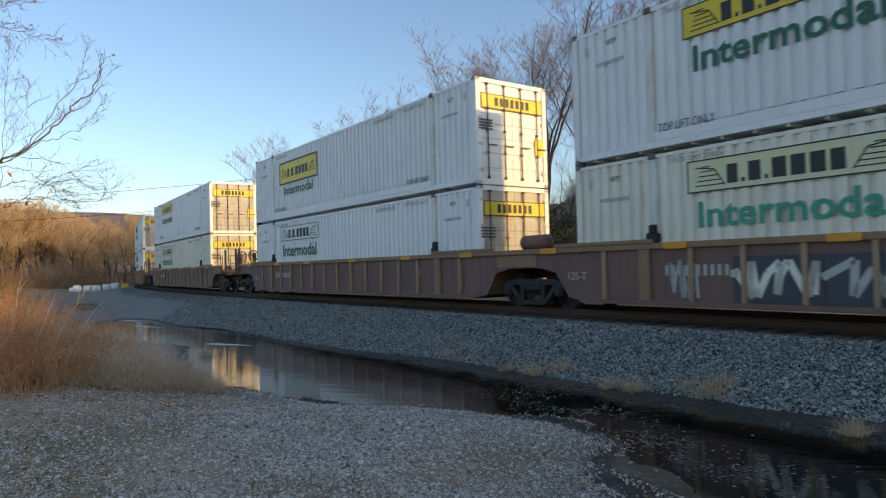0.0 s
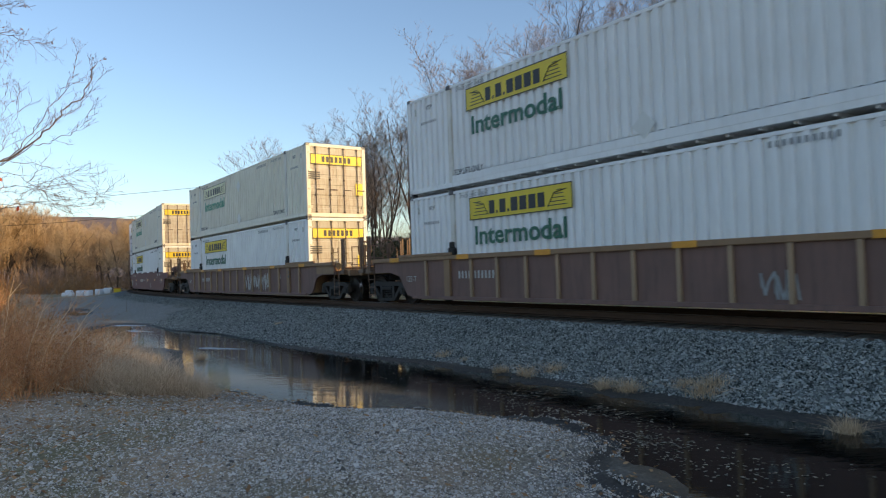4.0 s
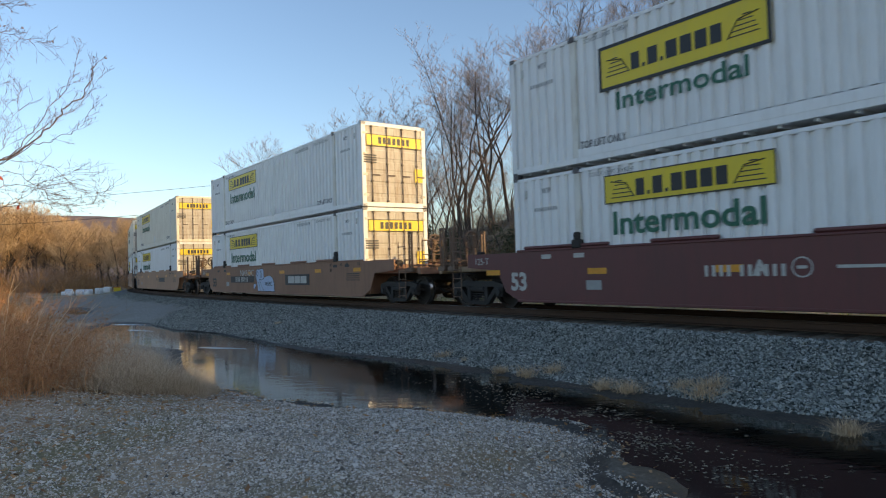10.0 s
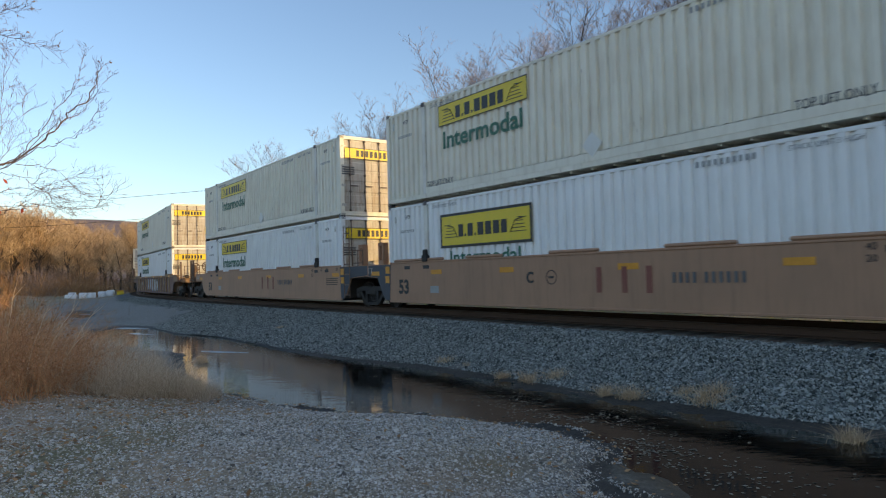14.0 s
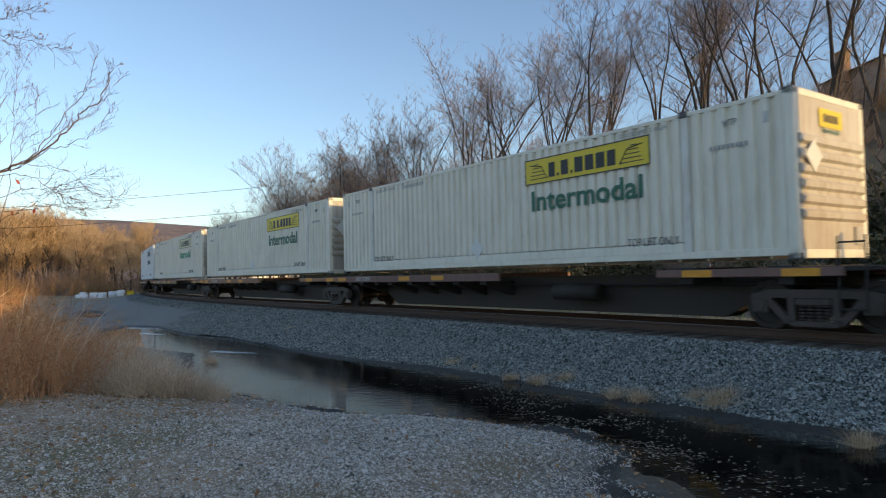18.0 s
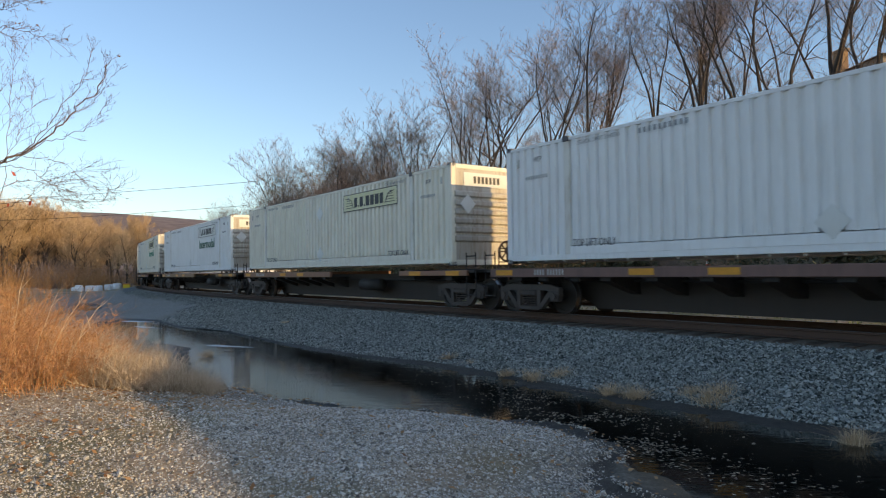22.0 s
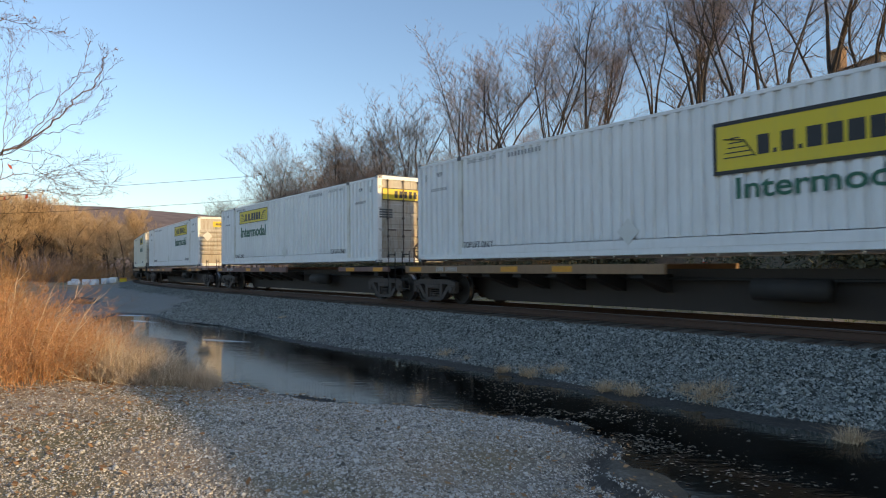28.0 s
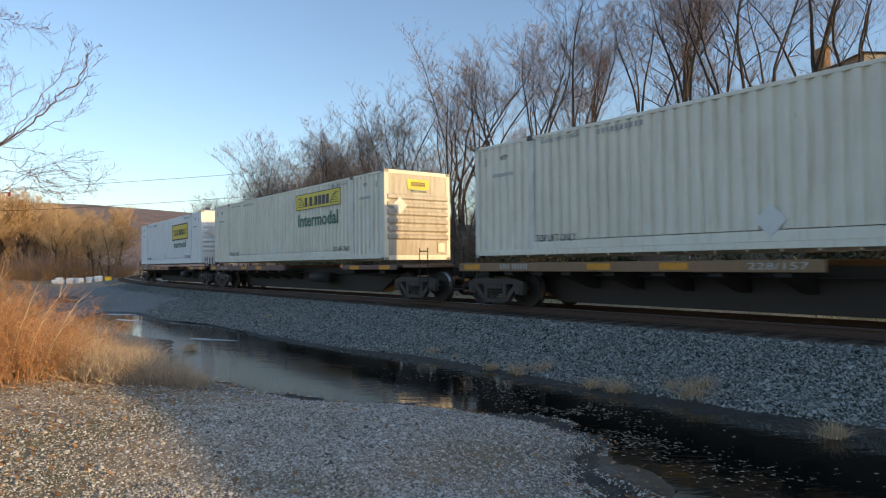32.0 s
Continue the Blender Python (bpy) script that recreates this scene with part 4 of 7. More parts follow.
def graffiti_mesh(seed, length, height, mat, swell=0.0):
    """Fat sprayed letter-like blocks with notches, side by side; swell makes the outline behind them."""
    def build():
        rnd = random.Random(seed)
        bm = bmesh.new()
        x = 0.0
        while x < length:
            w = rnd.uniform(0.38, 0.58) * height
            lift, lean = rnd.uniform(-0.08, 0.08) * height, rnd.uniform(-0.10, 0.10) * height
            n = 14
            notch = rnd.sample(range(n), 3)
            pts = []
            for i in range(n):
                a = 2 * math.pi * i / n
                r = (1.0 - (0.42 if i in notch else 0.0)) * rnd.uniform(0.9, 1.1)
                c, q = math.cos(a), math.sin(a)
                k = 1 / max(abs(c), abs(q)) ** 0.7
                pts.append((x + w / 2 + (w / 2 * r * k * c) * (1 + swell) + lean * q, height / 2 + lift + (height / 2 * r * k * q) * (1 + swell * 0.6)))
            bm.faces.new([bm.verts.new((p[0], 0, p[1])) for p in pts])
            x += w * 0.98
        bmesh.ops.recalc_face_normals(bm, faces=bm.faces)
        return mesh_of(bm, "graffiti", mat)
    return cached(("graffiti", seed, length, height, mat.name, swell), build)


def scrawl_mesh(seed, length, height, mat, stroke=0.045):
    """A sprayed line that loops along."""
    def build():
        rnd = random.Random(seed)
        bm = bmesh.new()
        pts = [(length * i / 14 + rnd.uniform(-0.1, 0.1) * length, height * (0.5 + 0.5 * math.sin(i * 2.1 + rnd.uniform(-0.5, 0.5)))) for i in range(15)]
        for a, b in zip(pts, pts[1:]):
            v = Vector((b[0] - a[0], b[1] - a[1]))
            n = Vector((-v.y, v.x)).normalized() * height * stroke
            bm.faces.new([bm.verts.new((p[0] + k * n.x, 0, p[1] + k * n.y)) for p, k in ((a, 1), (a, -1), (b, -1), (b, 1))])
        return mesh_of(bm, "graffiti", mat)
    return cached(("scrawl", seed, length, height, mat.name, stroke), build)


def ladder_mesh():
    bm = bmesh.new()
    for x in (-0.2, 0.2):
        rod(bm, (x, 0, 0.25), (x, 0, 2.35), 0.016, 6)
    for z in np.arange(0.35, 2.3, 0.30):
        rod(bm, (-0.2, 0, z), (0.2, 0, z), 0.014, 6)
    return mesh_of(bm, "ladder", HANDRAIL)


def ring_mesh(r, mat):
    bm = bmesh.new()
    n = 24
    a = [bm.verts.new((r * k * math.cos(2 * math.pi * i / n), 0, r * k * math.sin(2 * math.pi * i / n))) for k in (1.0, 0.86) for i in range(n)]
    for i in range(n):
        j = (i + 1) % n
        bm.faces.new((a[i], a[j], a[n + j], a[n + i]))
    return mesh_of(bm, "round_mark", mat)


def handrail_mesh():
    bm = bmesh.new()
    for x in (-0.35, 0.0, 0.35):
        rod(bm, (x, 0, 1.0), (x, 0, 1.95), 0.018, 6)
    for z in (1.5, 1.92):
        rod(bm, (-0.35, 0, z), (0.35, 0, z), 0.016, 6)
    return mesh_of(bm, "handrail", HANDRAIL)


def brake_wheel_mesh():
    bm = bmesh.new()
    n = 20
    for i in range(n):
        a, b = 2 * math.pi * i / n, 2 * math.pi * (i + 1) / n
        rod(bm, (0, 0.26 * math.cos(a), 0.26 * math.sin(a)), (0, 0.26 * math.cos(b), 0.26 * math.sin(b)), 0.03, 6)
    for i in range(4):
        a = math.pi * i / 4
        rod(bm, (0, -0.26 * math.cos(a), -0.26 * math.sin(a)), (0, 0.26 * math.cos(a), 0.26 * math.sin(a)), 0.02, 5)
    rod(bm, (-0.04, 0, 0), (0.04, 0, 0), 0.06, 10)
    box(bm, -0.15, -0.05, -0.08, 0.08, -0.22, 0.14, 0.02)
    box(bm, -0.13, -0.07, -0.05, 0.05, -0.82, -0.2, 0.01)
    return mesh_of(bm, "brake_wheel", HANDRAIL)


def well_side(kind, mat):
    """The outline of a well car's side, with the raised ends over the bogies."""
    bm = bmesh.new()
    low, high, end = 0.24, 1.38, 10.25
    if kind == "ribbed":
        outline = [(-7.95, low), (7.95, low), (8.35, 0.30), (8.75, 0.86), (9.3, 0.98), (end, 0.98), (end, 1.30), (-end, 1.30), (-end, 0.98), (-9.3, 0.98), (-8.75, 0.86), (-8.35, 0.30)]
    else:
        outline = [(-8.0, low), (8.0, low), (8.45, 0.44), (8.75, 0.98), (end - 0.3, 1.06), (end - 0.3, 1.40), (-end + 0.3, 1.40), (-end + 0.3, 1.06), (-8.75, 0.98), (-8.45, 0.44)]
    poly(bm, outline, 0.05)
    return mesh_of(bm, "well_side", mat)


def stand_mesh():
    """A pair of close uprights with a cap, bolted to the deck."""
    bm = bmesh.new()
    for x in (-0.07, 0.07):
        box(bm, x - 0.022, x + 0.022, -0.03, 0.03, 1.0, 2.2, 0.006)
    box(bm, -0.10, 0.10, -0.035, 0.035, 2.14, 2.21, 0.008)
    box(bm, -0.16, 0.16, -0.07, 0.07, 1.0, 1.12, 0.01)
    return mesh_of(bm, "grab_post", HANDRAIL)


def hose_mesh():
    """A slack rubber hose below the coupler."""
    bm = bmesh.new()
    pts = [Vector((10.7 + 0.9 * f, -0.32 + 0.2 * f, 0.74 - 1.5 * f * (1 - f))) for f in (i / 8 for i in range(9))]
    for p, q in zip(pts, pts[1:]):
        rod(bm, p, q, 0.025, 6)
    return mesh_of(bm, "brake_hose", SEAL)


def well_end(car, mat, turn, joined, tank):
    """The open platform over a bogie, piece by piece; an end that is not joined reaches further out."""
    x1 = 9.7 if joined else 11.3
    deck = part("end_platform", cached(("deck", mat.name, joined), lambda: mesh_of(boxes((8.3, x1, -1.0, 1.0, 0.995, 1.04), bevel=0.01), "end_platform", UNDER)), None, car, at=turn)
    def piece(name, key, rows, m, bevel=0.012):
        part(name, cached((key, m.name), lambda: mesh_of(boxes(*rows, bevel=bevel), name, m)), None, deck)
    piece("end_sheet", "endsheet", [(8.20, 8.30, -1.25, 1.25, 0.30, 1.25)], mat)
    piece("draft_sill", ("draftsill", joined), [(8.6, 10.0 if joined else 10.9, -0.30, 0.30, 0.72, 0.99)], UNDER)
    piece("grating", ("grating", joined), [(x, x + 0.05, -0.98, 0.98, 1.045, 1.10) for x in np.arange(8.5, x1 - 0.1, 0.13)], mat, 0)
    for k in (-1, 1):
        piece("side_sill", ("sidesill", k, joined), [(8.4, x1, k * 1.08 - 0.07, k * 1.08 + 0.07, 0.96, 1.10)], mat, 0.01)
        part("brace", cached(("brace", k), lambda: mesh_of(rod(bmesh.new(), (8.4, k * 0.3, 1.16), (9.6, k * 0.9, 1.16), 0.04, 6), "brace", mat)), None, deck)
    piece("cross_beam", "crossbeam1", [(8.9, 9.08, -1.2, 1.2, 1.105, 1.25)], mat)
    if not joined:
        piece("end_beam", "endbeam", [(11.2, 11.32, -1.28, 1.28, 0.92, 1.12)], mat)
        piece("valve", "valve", [(10.2, 10.55, 0.3, 0.75, 1.105, 1.36), (10.28, 10.46, 0.4, 0.6, 1.35, 1.50)], UNDER, 0.03)
        piece("step", "steprun", [(10.62, 11.25, -1.2, 1.2, 1.16, 1.20), (10.70, 11.1, -0.9, 0.9, 1.28, 1.31)], HANDRAIL, 0.008)
        for x, y in ((10.75, -1.22), (11.22, 1.22), (10.75, 1.22)):
            part("grab_post", cached("standpost", stand_mesh), None, deck, at=Matrix.Translation((x, y, 0)))
        part("brake_hose", cached("hose", hose_mesh), None, deck)
    part("brake_cylinder", cached("brakecyl", lambda: mesh_of(rod(bmesh.new(), (8.5, -0.55, 1.28), (9.1, -0.55, 1.28), 0.12, 12), "brake_cylinder", UNDER)), None, deck)
    if tank:
        part("air_tank", cached("welltank", lambda: mesh_of(rod(rod(rod(bmesh.new(), (9.25, -0.75, 1.60), (10.05, -0.75, 1.60), 0.19, 16), (10.05, -0.75, 1.60), (10.12, -0.75, 1.60), 0.19, 16, 0.10), (9.25, -0.75, 1.60), (9.18, -0.75, 1.60), 0.19, 16, 0.10), "air_tank", RUSTBROWN)), None, deck, "rusty brown air tank")
        piece("tank_cradle", "tankcradle", [(9.35, 9.43, -0.95, -0.55, 1.04, 1.43), (9.87, 9.95, -0.95, -0.55, 1.04, 1.43)], UNDER, 0.01)


def build_well_car(kind, body, chord, front_joint, rear_joint, label, text="", sprayed=()):
    car = thing("well_car", label, "railway car", "railway cars of the train")
    for y, turn in ((-1.32, Matrix.Identity(4)), (1.32, pose(0, 0, 0, 0, 0, 180))):
        side = part("well_side", cached((kind, "side", body.name), lambda: well_side(kind, body)), None, car, at=Matrix.Translation((0, y, 0)) @ turn)
        if kind == "ribbed":
            part("top_chord", cached(("chord", chord.name), lambda: mesh_of(boxes((-10.25, 10.25, -0.075, 0.06, 1.30, 1.42), bevel=0.012), "top_chord", chord)), None, side, "tan top chord")
            part("end_sheet", cached(("endtan", chord.name), lambda: mesh_of(boxes((8.78, 10.2, -0.012, 0.0, 1.0, 1.30), bevel=0.004), "end_sheet", chord)), None, side)
            for x, w in ((7.35, 1.35), (-7.35, 1.35)):
                part("guide_rail", cached(("guiderail", chord.name), lambda: mesh_of(boxes((-1.35, 1.35, -0.09, 0.0, 1.42, 1.50), bevel=0.01), "guide_rail", chord)), None, side, at=Matrix.Translation((x, 0, 0)))
            part("bottom_chord", cached(("sill", body.name), lambda: mesh_of(boxes((-7.95, 7.95, -0.09, 0.05, 0.20, 0.29), bevel=0.01), "bottom_chord", body)), None, side)
            rib = cached(("rib", chord.name), lambda: mesh_of(boxes((-0.045, 0.045, -0.07, 0.0, 0.29, 1.30), bevel=0.008), "rib", RIBBROWN))
            wide = cached(("widerib", chord.name), lambda: mesh_of(boxes((-0.13, 0.13, -0.075, 0.0, 0.29, 1.30), bevel=0.008), "rib", chord))
            for i in range(15):
                part("rib", wide if i in (1, 13) else rib, None, side, at=Matrix.Translation((-7.27 + i * 1.0386, 0, 0)))
        else:
            part("top_chord", cached(("roll", body.name), lambda: mesh_of(boxes((-8.0, 8.0, -0.02, 0.06, 1.40, 1.45), bevel=0.012), "top_chord", body)), None, side)
            part("bottom_flange", cached(("flange", body.name), lambda: mesh_of(boxes((-8.0, 8.0, -0.035, 0.05, 0.21, 0.26), bevel=0.008), "bottom_flange", body)), None, side)
            for x in (-7.0, -5.9, -3.4, -0.3, 2.8, 5.2):
                part("guide_block", cached(("guide", body.name), lambda: mesh_of(boxes((-0.75, 0.75, -0.02, 0.05, 1.45, 1.53), bevel=0.03), "guide_block", body)), None, side, at=Matrix.Translation((x, 0, 0)))
    for x in (-6.05, 6.05):
        for y in (-1.30, 1.30):
            part("lock_stand", cached("lockstand", lambda: mesh_of(boxes((-0.14, 0.14, -0.07, 0.07, 1.42, 1.62), (-0.07, 0.10, -0.075, 0.075, 1.60, 1.78), bevel=0.03), "lock_stand", UNDER)), None, car, at=Matrix.Translation((x, y, 0)))
    part("floor_frame", cached("wellfloor", lambda: mesh_of(boxes((-8.1, 8.1, -1.28, -1.0, 0.20, 0.29), (-8.1, 8.1, 1.0, 1.28, 0.20, 0.29), *[(x, x + 0.3, -1.2, 1.2, 0.20, 0.30) for x in (-8.0, -6.2, -3, -0.15, 2.7, 5.9, 7.7)]), "floor_frame", UNDER)), None, car)
    for k in (1, -1):
        joined = front_joint if k > 0 else rear_joint
        well_end(car, GREYUNDER if body is TANBODY and joined else RIBBROWN if body is MAROON else chord, Matrix.Identity(4) if k > 0 else pose(0, 0, 0, 0, 0, 180), joined, k > 0 and (body is MAROON or joined and kind == "ribbed"))
        if k > 0 or not joined:
            add_bogie(car, k * 9.83, UNDER)
        if not joined:
            part("coupler", cached("coupler", lambda: mesh_of(boxes((10.6, 11.55, -0.09, 0.09, 0.72, 0.92), (11.35, 11.66, -0.17, 0.17, 0.66, 0.98), bevel=0.03), "coupler", UNDER)), None, car, at=Matrix.Identity(4) if k > 0 else pose(0, 0, 0, 0, 0, 180))
            for y in (-1.33, 1.33):
                part("ladder", cached("ladder", ladder_mesh), None, car, at=Matrix.Translation((k * 10.42, y, 0)) @ Matrix.Diagonal((0.9, 1, 0.82, 1)))
            part("handrail", cached("handrail", handrail_mesh), None, car, at=Matrix.Translation((k * 11.2, -0.75, 0)) @ pose(0, 0, 0, 0, 0, 90))
            part("brake_wheel", cached("brakewheel", brake_wheel_mesh), None, car, at=Matrix.Translation((k * 10.9, -0.42, 1.85)) @ pose(0, 0, 0, 0, 0, 0 if k > 0 else 180))
        else:
            if k > 0 and kind != "ribbed":
                part("ladder", cached("ladder", ladder_mesh), None, car, at=Matrix.Translation((8.62, -1.40, 0)) @ Matrix.Diagonal((1, 1, 1.18, 1)))
                part("handrail", cached("handrail", handrail_mesh), None, car, at=Matrix.Translation((9.2, -1.28, 0)))
            for y, turn in ((-1.325, 0), (1.325, 180)) if body is TANBODY else ():
                patch = part("end_patch", cached("endpatch", lambda: mesh_of(poly(bmesh.new(), [(-0.72, 0.27), (-0.80, 1.385), (1.18, 1.385), (1.18, 1.075), (0.02, 1.0), (-0.29, 0.47), (-0.46, 0.29)], -0.004), "end_patch", ENDGREY)), None, car, "blue-grey painted end panel", Matrix.Translation((k * 8.75, y, 0)) @ pose(0, 0, 0, 0, 0, turn) @ (Matrix.Identity(4) if (k > 0) == (turn == 0) else Matrix.Diagonal((-1, 1, 1, 1))))
                part("reflector", patch_mesh(0.24, 0.22, REFLECTOR), None, patch, at=Matrix.Translation((-0.62, -0.006, 1.22)))
                part("reflector", patch_mesh(0.24, 0.22, REFLECTOR), None, patch, at=Matrix.Translation((-0.60, -0.006, 0.92)))
            for y in (-0.95, 0.95) if body is TANBODY else ():
                part("guide_post", cached(("guidepost", chord.name), lambda: mesh_of(boxes((-0.16, 0.16, -0.10, 0.10, 1.08, 1.55), (-0.16, -0.08, -0.10, 0.10, 1.54, 2.12), (0.08, 0.16, -0.10, 0.10, 1.54, 2.12), (-0.16, 0.16, -0.10, 0.10, 2.03, 2.13)), "guide_post", chord)), None, car, at=Matrix.Translation((k * 9.0, y, 0)))
            part("joint", cached("joint", lambda: mesh_of(boxes((9.2, 10.3, -0.35, 0.35, 0.78, 1.08), bevel=0.05), "joint", UNDER)), None, car, at=Matrix.Identity(4) if k > 0 else pose(0, 0, 0, 0, 0, 180))
    out = -1.405 if kind == "ribbed" else -1.327
    for x in (-8.9, -5.5, -2.5, 1.2, 4.6, 7.6):
        part("reflector", patch_mesh(0.52, 0.13, REFLECTOR), None, car, at=Matrix.Translation((x, out if kind == "ribbed" else -1.326, 1.36 if kind == "ribbed" else 0.92 if body is MAROON else 1.12)))
    part("number_mark", bar_text(10, 0.20, CHALK if kind == "ribbed" or body is MAROON else GREYING), None, car, at=Matrix.Translation((-5.0 if kind == "ribbed" else 3.0 if body is TANBODY else -2.2, -1.330, 0.78)))
    if kind != "ribbed":
        mat = CHALK if body is MAROON else BLACK
        text_part(car, "53", 0.58, mat, {MAROON: -7.95, TANBODY: -7.2}.get(body, -7.65), 0.50, -1.327, bold=0.02)
        for x, size, word in ((7.71, 0.16, "53"), (6.9, 0.16, "48"), (6.47, 0.16, "45"), (5.66, 0.16, "40"), (5.66, 0.16, "20")):
            text_part(car, word, size, mat, x, 1.26 if word != "20" else 1.08, -1.327)
        plate = part("data_plate", patch_mesh(0.9, 0.03, mat), None, car, "rows of small data lettering shapes", Matrix.Translation((7.3, -1.327, 0.98)))
        for k in (1, 2, 3):
            part("data_line", patch_mesh(0.9, 0.025, mat), None, plate, at=Matrix.Translation((0, 0, -0.07 * k)))
        for x in (-7.0, -6.0, 6.0, 6.9):
            part("stencil", patch_mesh(0.30, 0.10, mat), None, car, at=Matrix.Translation((x, -1.326, 1.27)))
        part("data_plate", patch_mesh(0.42, 0.20, FAINT), None, car, at=Matrix.Translation((-5.6, -1.326, 0.62)))
        text_part(car, "125 T" if body is TANBODY else "125-T", 0.24, CHALK, -9.35, 1.13, -1.333)
    else:
        text_part(car, "20\n40", 0.17, GREYING, 6.29, 1.05, -1.40)
        text_part(car, "53", 0.26, CHALK, 5.2, 0.85, -1.327)
        text_part(car, "125-T", 0.24, CHALK, -8.1, 0.70, -1.327)
    for j, (x, long, tall, fat, mat) in enumerate(sprayed):
        at = Matrix.Translation((x, -1.334, 0.36))
        if fat == 2:
            back = part("graffiti", patch_mesh(long * 1.1, tall * 1.15, ENDGREY), None, car, "dark sprayed patch", at @ Matrix.Translation((long / 2, 0, tall / 2)))
            part("graffiti_fill", scrawl_mesh(70 + j, long, tall * 0.9, mat, 0.10), None, back, "broad pale sprayed strokes", Matrix.Translation((-long / 2, -0.006, -tall * 0.45)))
        elif fat:
            back = part("graffiti", graffiti_mesh(7 + j, long, tall, SPRAYBLUE if mat is SILVER else BLACK, 0.30), None, car, "dark sprayed outline", at @ Matrix.Translation((0, 0.003, 0)))
            part("graffiti_fill", graffiti_mesh(7 + j, long, tall, mat), None, back, "pale sprayed letters", Matrix.Translation((0, -0.003, 0)))
        else:
            part("graffiti", scrawl_mesh(30 + j, long, tall, mat), None, car, "thin sprayed scrawl", at)
    return car


def poly_block(pts, depth):
    """An outline in y and z pushed along x, centred."""
    bm = poly(bmesh.new(), pts, depth)
    for v in bm.verts:
        v.co = Vector((v.co.y - depth / 2, v.co.x, v.co.z))
    bmesh.ops.recalc_face_normals(bm, faces=bm.faces)
    return bm


def spine_side(mat):
    """The deep centre beam with sloped ends."""
    q = bmesh.new()
    poly(q, [(-6.1, 0.13), (6.1, 0.13), (7.2, 0.72), (8.6, 0.74), (8.6, 0.98), (-8.6, 0.98), (-8.6, 0.74), (-7.2, 0.72)], 0.5)
    for v in q.verts:
        v.co.y -= 0.25
    return mesh_of(q, "centre_beam", mat)


def build_spine_car(rail, front_joint, rear_joint, label, nose=0.0):
    """nose: how far the front bogie and deck reach out beyond the load."""
    car = thing("spine_car", label, "railway car", "railway cars of the train")
    part("centre_beam", cached("spine", lambda: spine_side(GREYUNDER)), None, car)
    for x in (-7.8, -5.9, 5.9, 7.8):
        part("cross_arm", cached("arm", lambda: mesh_of(boxes((-0.22, 0.22, -1.30, 1.30, 0.94, 1.10), (-0.14, 0.14, -1.22, 1.22, 0.78, 0.95), bevel=0.02), "cross_arm", UNDER)), None, car, at=Matrix.Translation((x, 0, 0)))
    for x in (-6.9, -5.0, -3.8, -2.6, -1.4, -0.2):
        part("bracket", cached("bracket", lambda: mesh_of(poly_block([(-1.24, 0.88), (-1.24, 0.80), (-0.25, 0.48), (0.25, 0.48), (1.24, 0.80), (1.24, 0.88)], 0.28), "bracket", UNDER)), None, car, at=Matrix.Translation((x, 0, 0)))
    for y in (-1.27, 1.27):
        side = part("side_rail", cached(("siderail", rail.name), lambda: mesh_of(boxes((-8.75, 0.5, -0.05, 0.05, 0.88, 1.09), bevel=0.012), "side_rail", rail)), None, car, "weathered deck rail with yellow patches", Matrix.Translation((0, y, 0)))
        part("side_rail", cached(("siderail2", rail.name), lambda: mesh_of(boxes((5.3, 8.75, -0.05, 0.05, 0.92, 1.07), bevel=0.012), "side_rail", rail)), None, car, at=Matrix.Translation((0, y, 0)))
    for x in (-8.2, -4.0, -2.2, 6.2, 8.1):
        part("reflector", patch_mesh(0.62, 0.13, REFLECTOR), None, car, at=Matrix.Translation((x, -1.322, 0.99)))
    part("number_mark", bar_text(10, 0.13, CHALK), None, car, at=Matrix.Translation((-6.6, -1.322, 0.93)))
    part("deck", cached("spinedeck", lambda: mesh_of(boxes((7.2, 9.0, -1.25, 1.25, 1.0, 1.08), (-9.0, -7.2, -1.25, 1.25, 1.0, 1.08), bevel=0.01), "deck", UNDER)), None, car)
    part("air_tank", cached("tank", lambda: mesh_of(rod(bmesh.new(), (2.0, -0.75, 0.62), (3.3, -0.75, 0.62), 0.2, 14), "air_tank", UNDER, True)), None, car)
    part("pipe", cached("pipe", lambda: mesh_of(rod(bmesh.new(), (-8.4, -0.45, 0.78), (8.4, -0.45, 0.78), 0.03, 6), "pipe", UNDER)), None, car)
    add_bogie(car, 8.18 + nose, SIDEFRAME)
    if nose:
        part("deck", cached("nosedeck", lambda: mesh_of(boxes((9.01, 10.3, -1.25, 1.25, 0.98, 1.07), bevel=0.01), "deck", rail)), None, car, "open front deck")
        part("draft_sill", cached("nosesill", lambda: mesh_of(boxes((8.61, 10.5, -0.25, 0.25, 0.74, 0.975), bevel=0.01), "draft_sill", UNDER)), None, car)
    if not rear_joint:
        add_bogie(car, -7.55, SIDEFRAME)
    for k, joined in ((1, front_joint), (-1, rear_joint)):
        turn = Matrix.Translation((nose, 0, 0)) if k > 0 else pose(0, 0, 0, 0, 0, 180)
        if joined:
            part("joint", cached("spinejoint", lambda: mesh_of(boxes((8.4, 9.1, -0.30, 0.30, 0.74, 1.0), bevel=0.04), "joint", UNDER)), None, car, at=turn)
        else:
            part("coupler", cached("spinecoupler", lambda: mesh_of(boxes((8.4, 9.3, -0.09, 0.09, 0.72, 0.92), (9.15, 9.42, -0.17, 0.17, 0.66, 0.98), bevel=0.03), "coupler", UNDER)), None, car, at=turn)
            for y in (-1.24, 1.24):
                part("ladder", cached("stepladder", lambda: mesh_of(ladder_small(), "ladder", UNDER)), None, car, at=Matrix.Translation((k * 8.85 + (nose if k > 0 else 0), y, 0)))
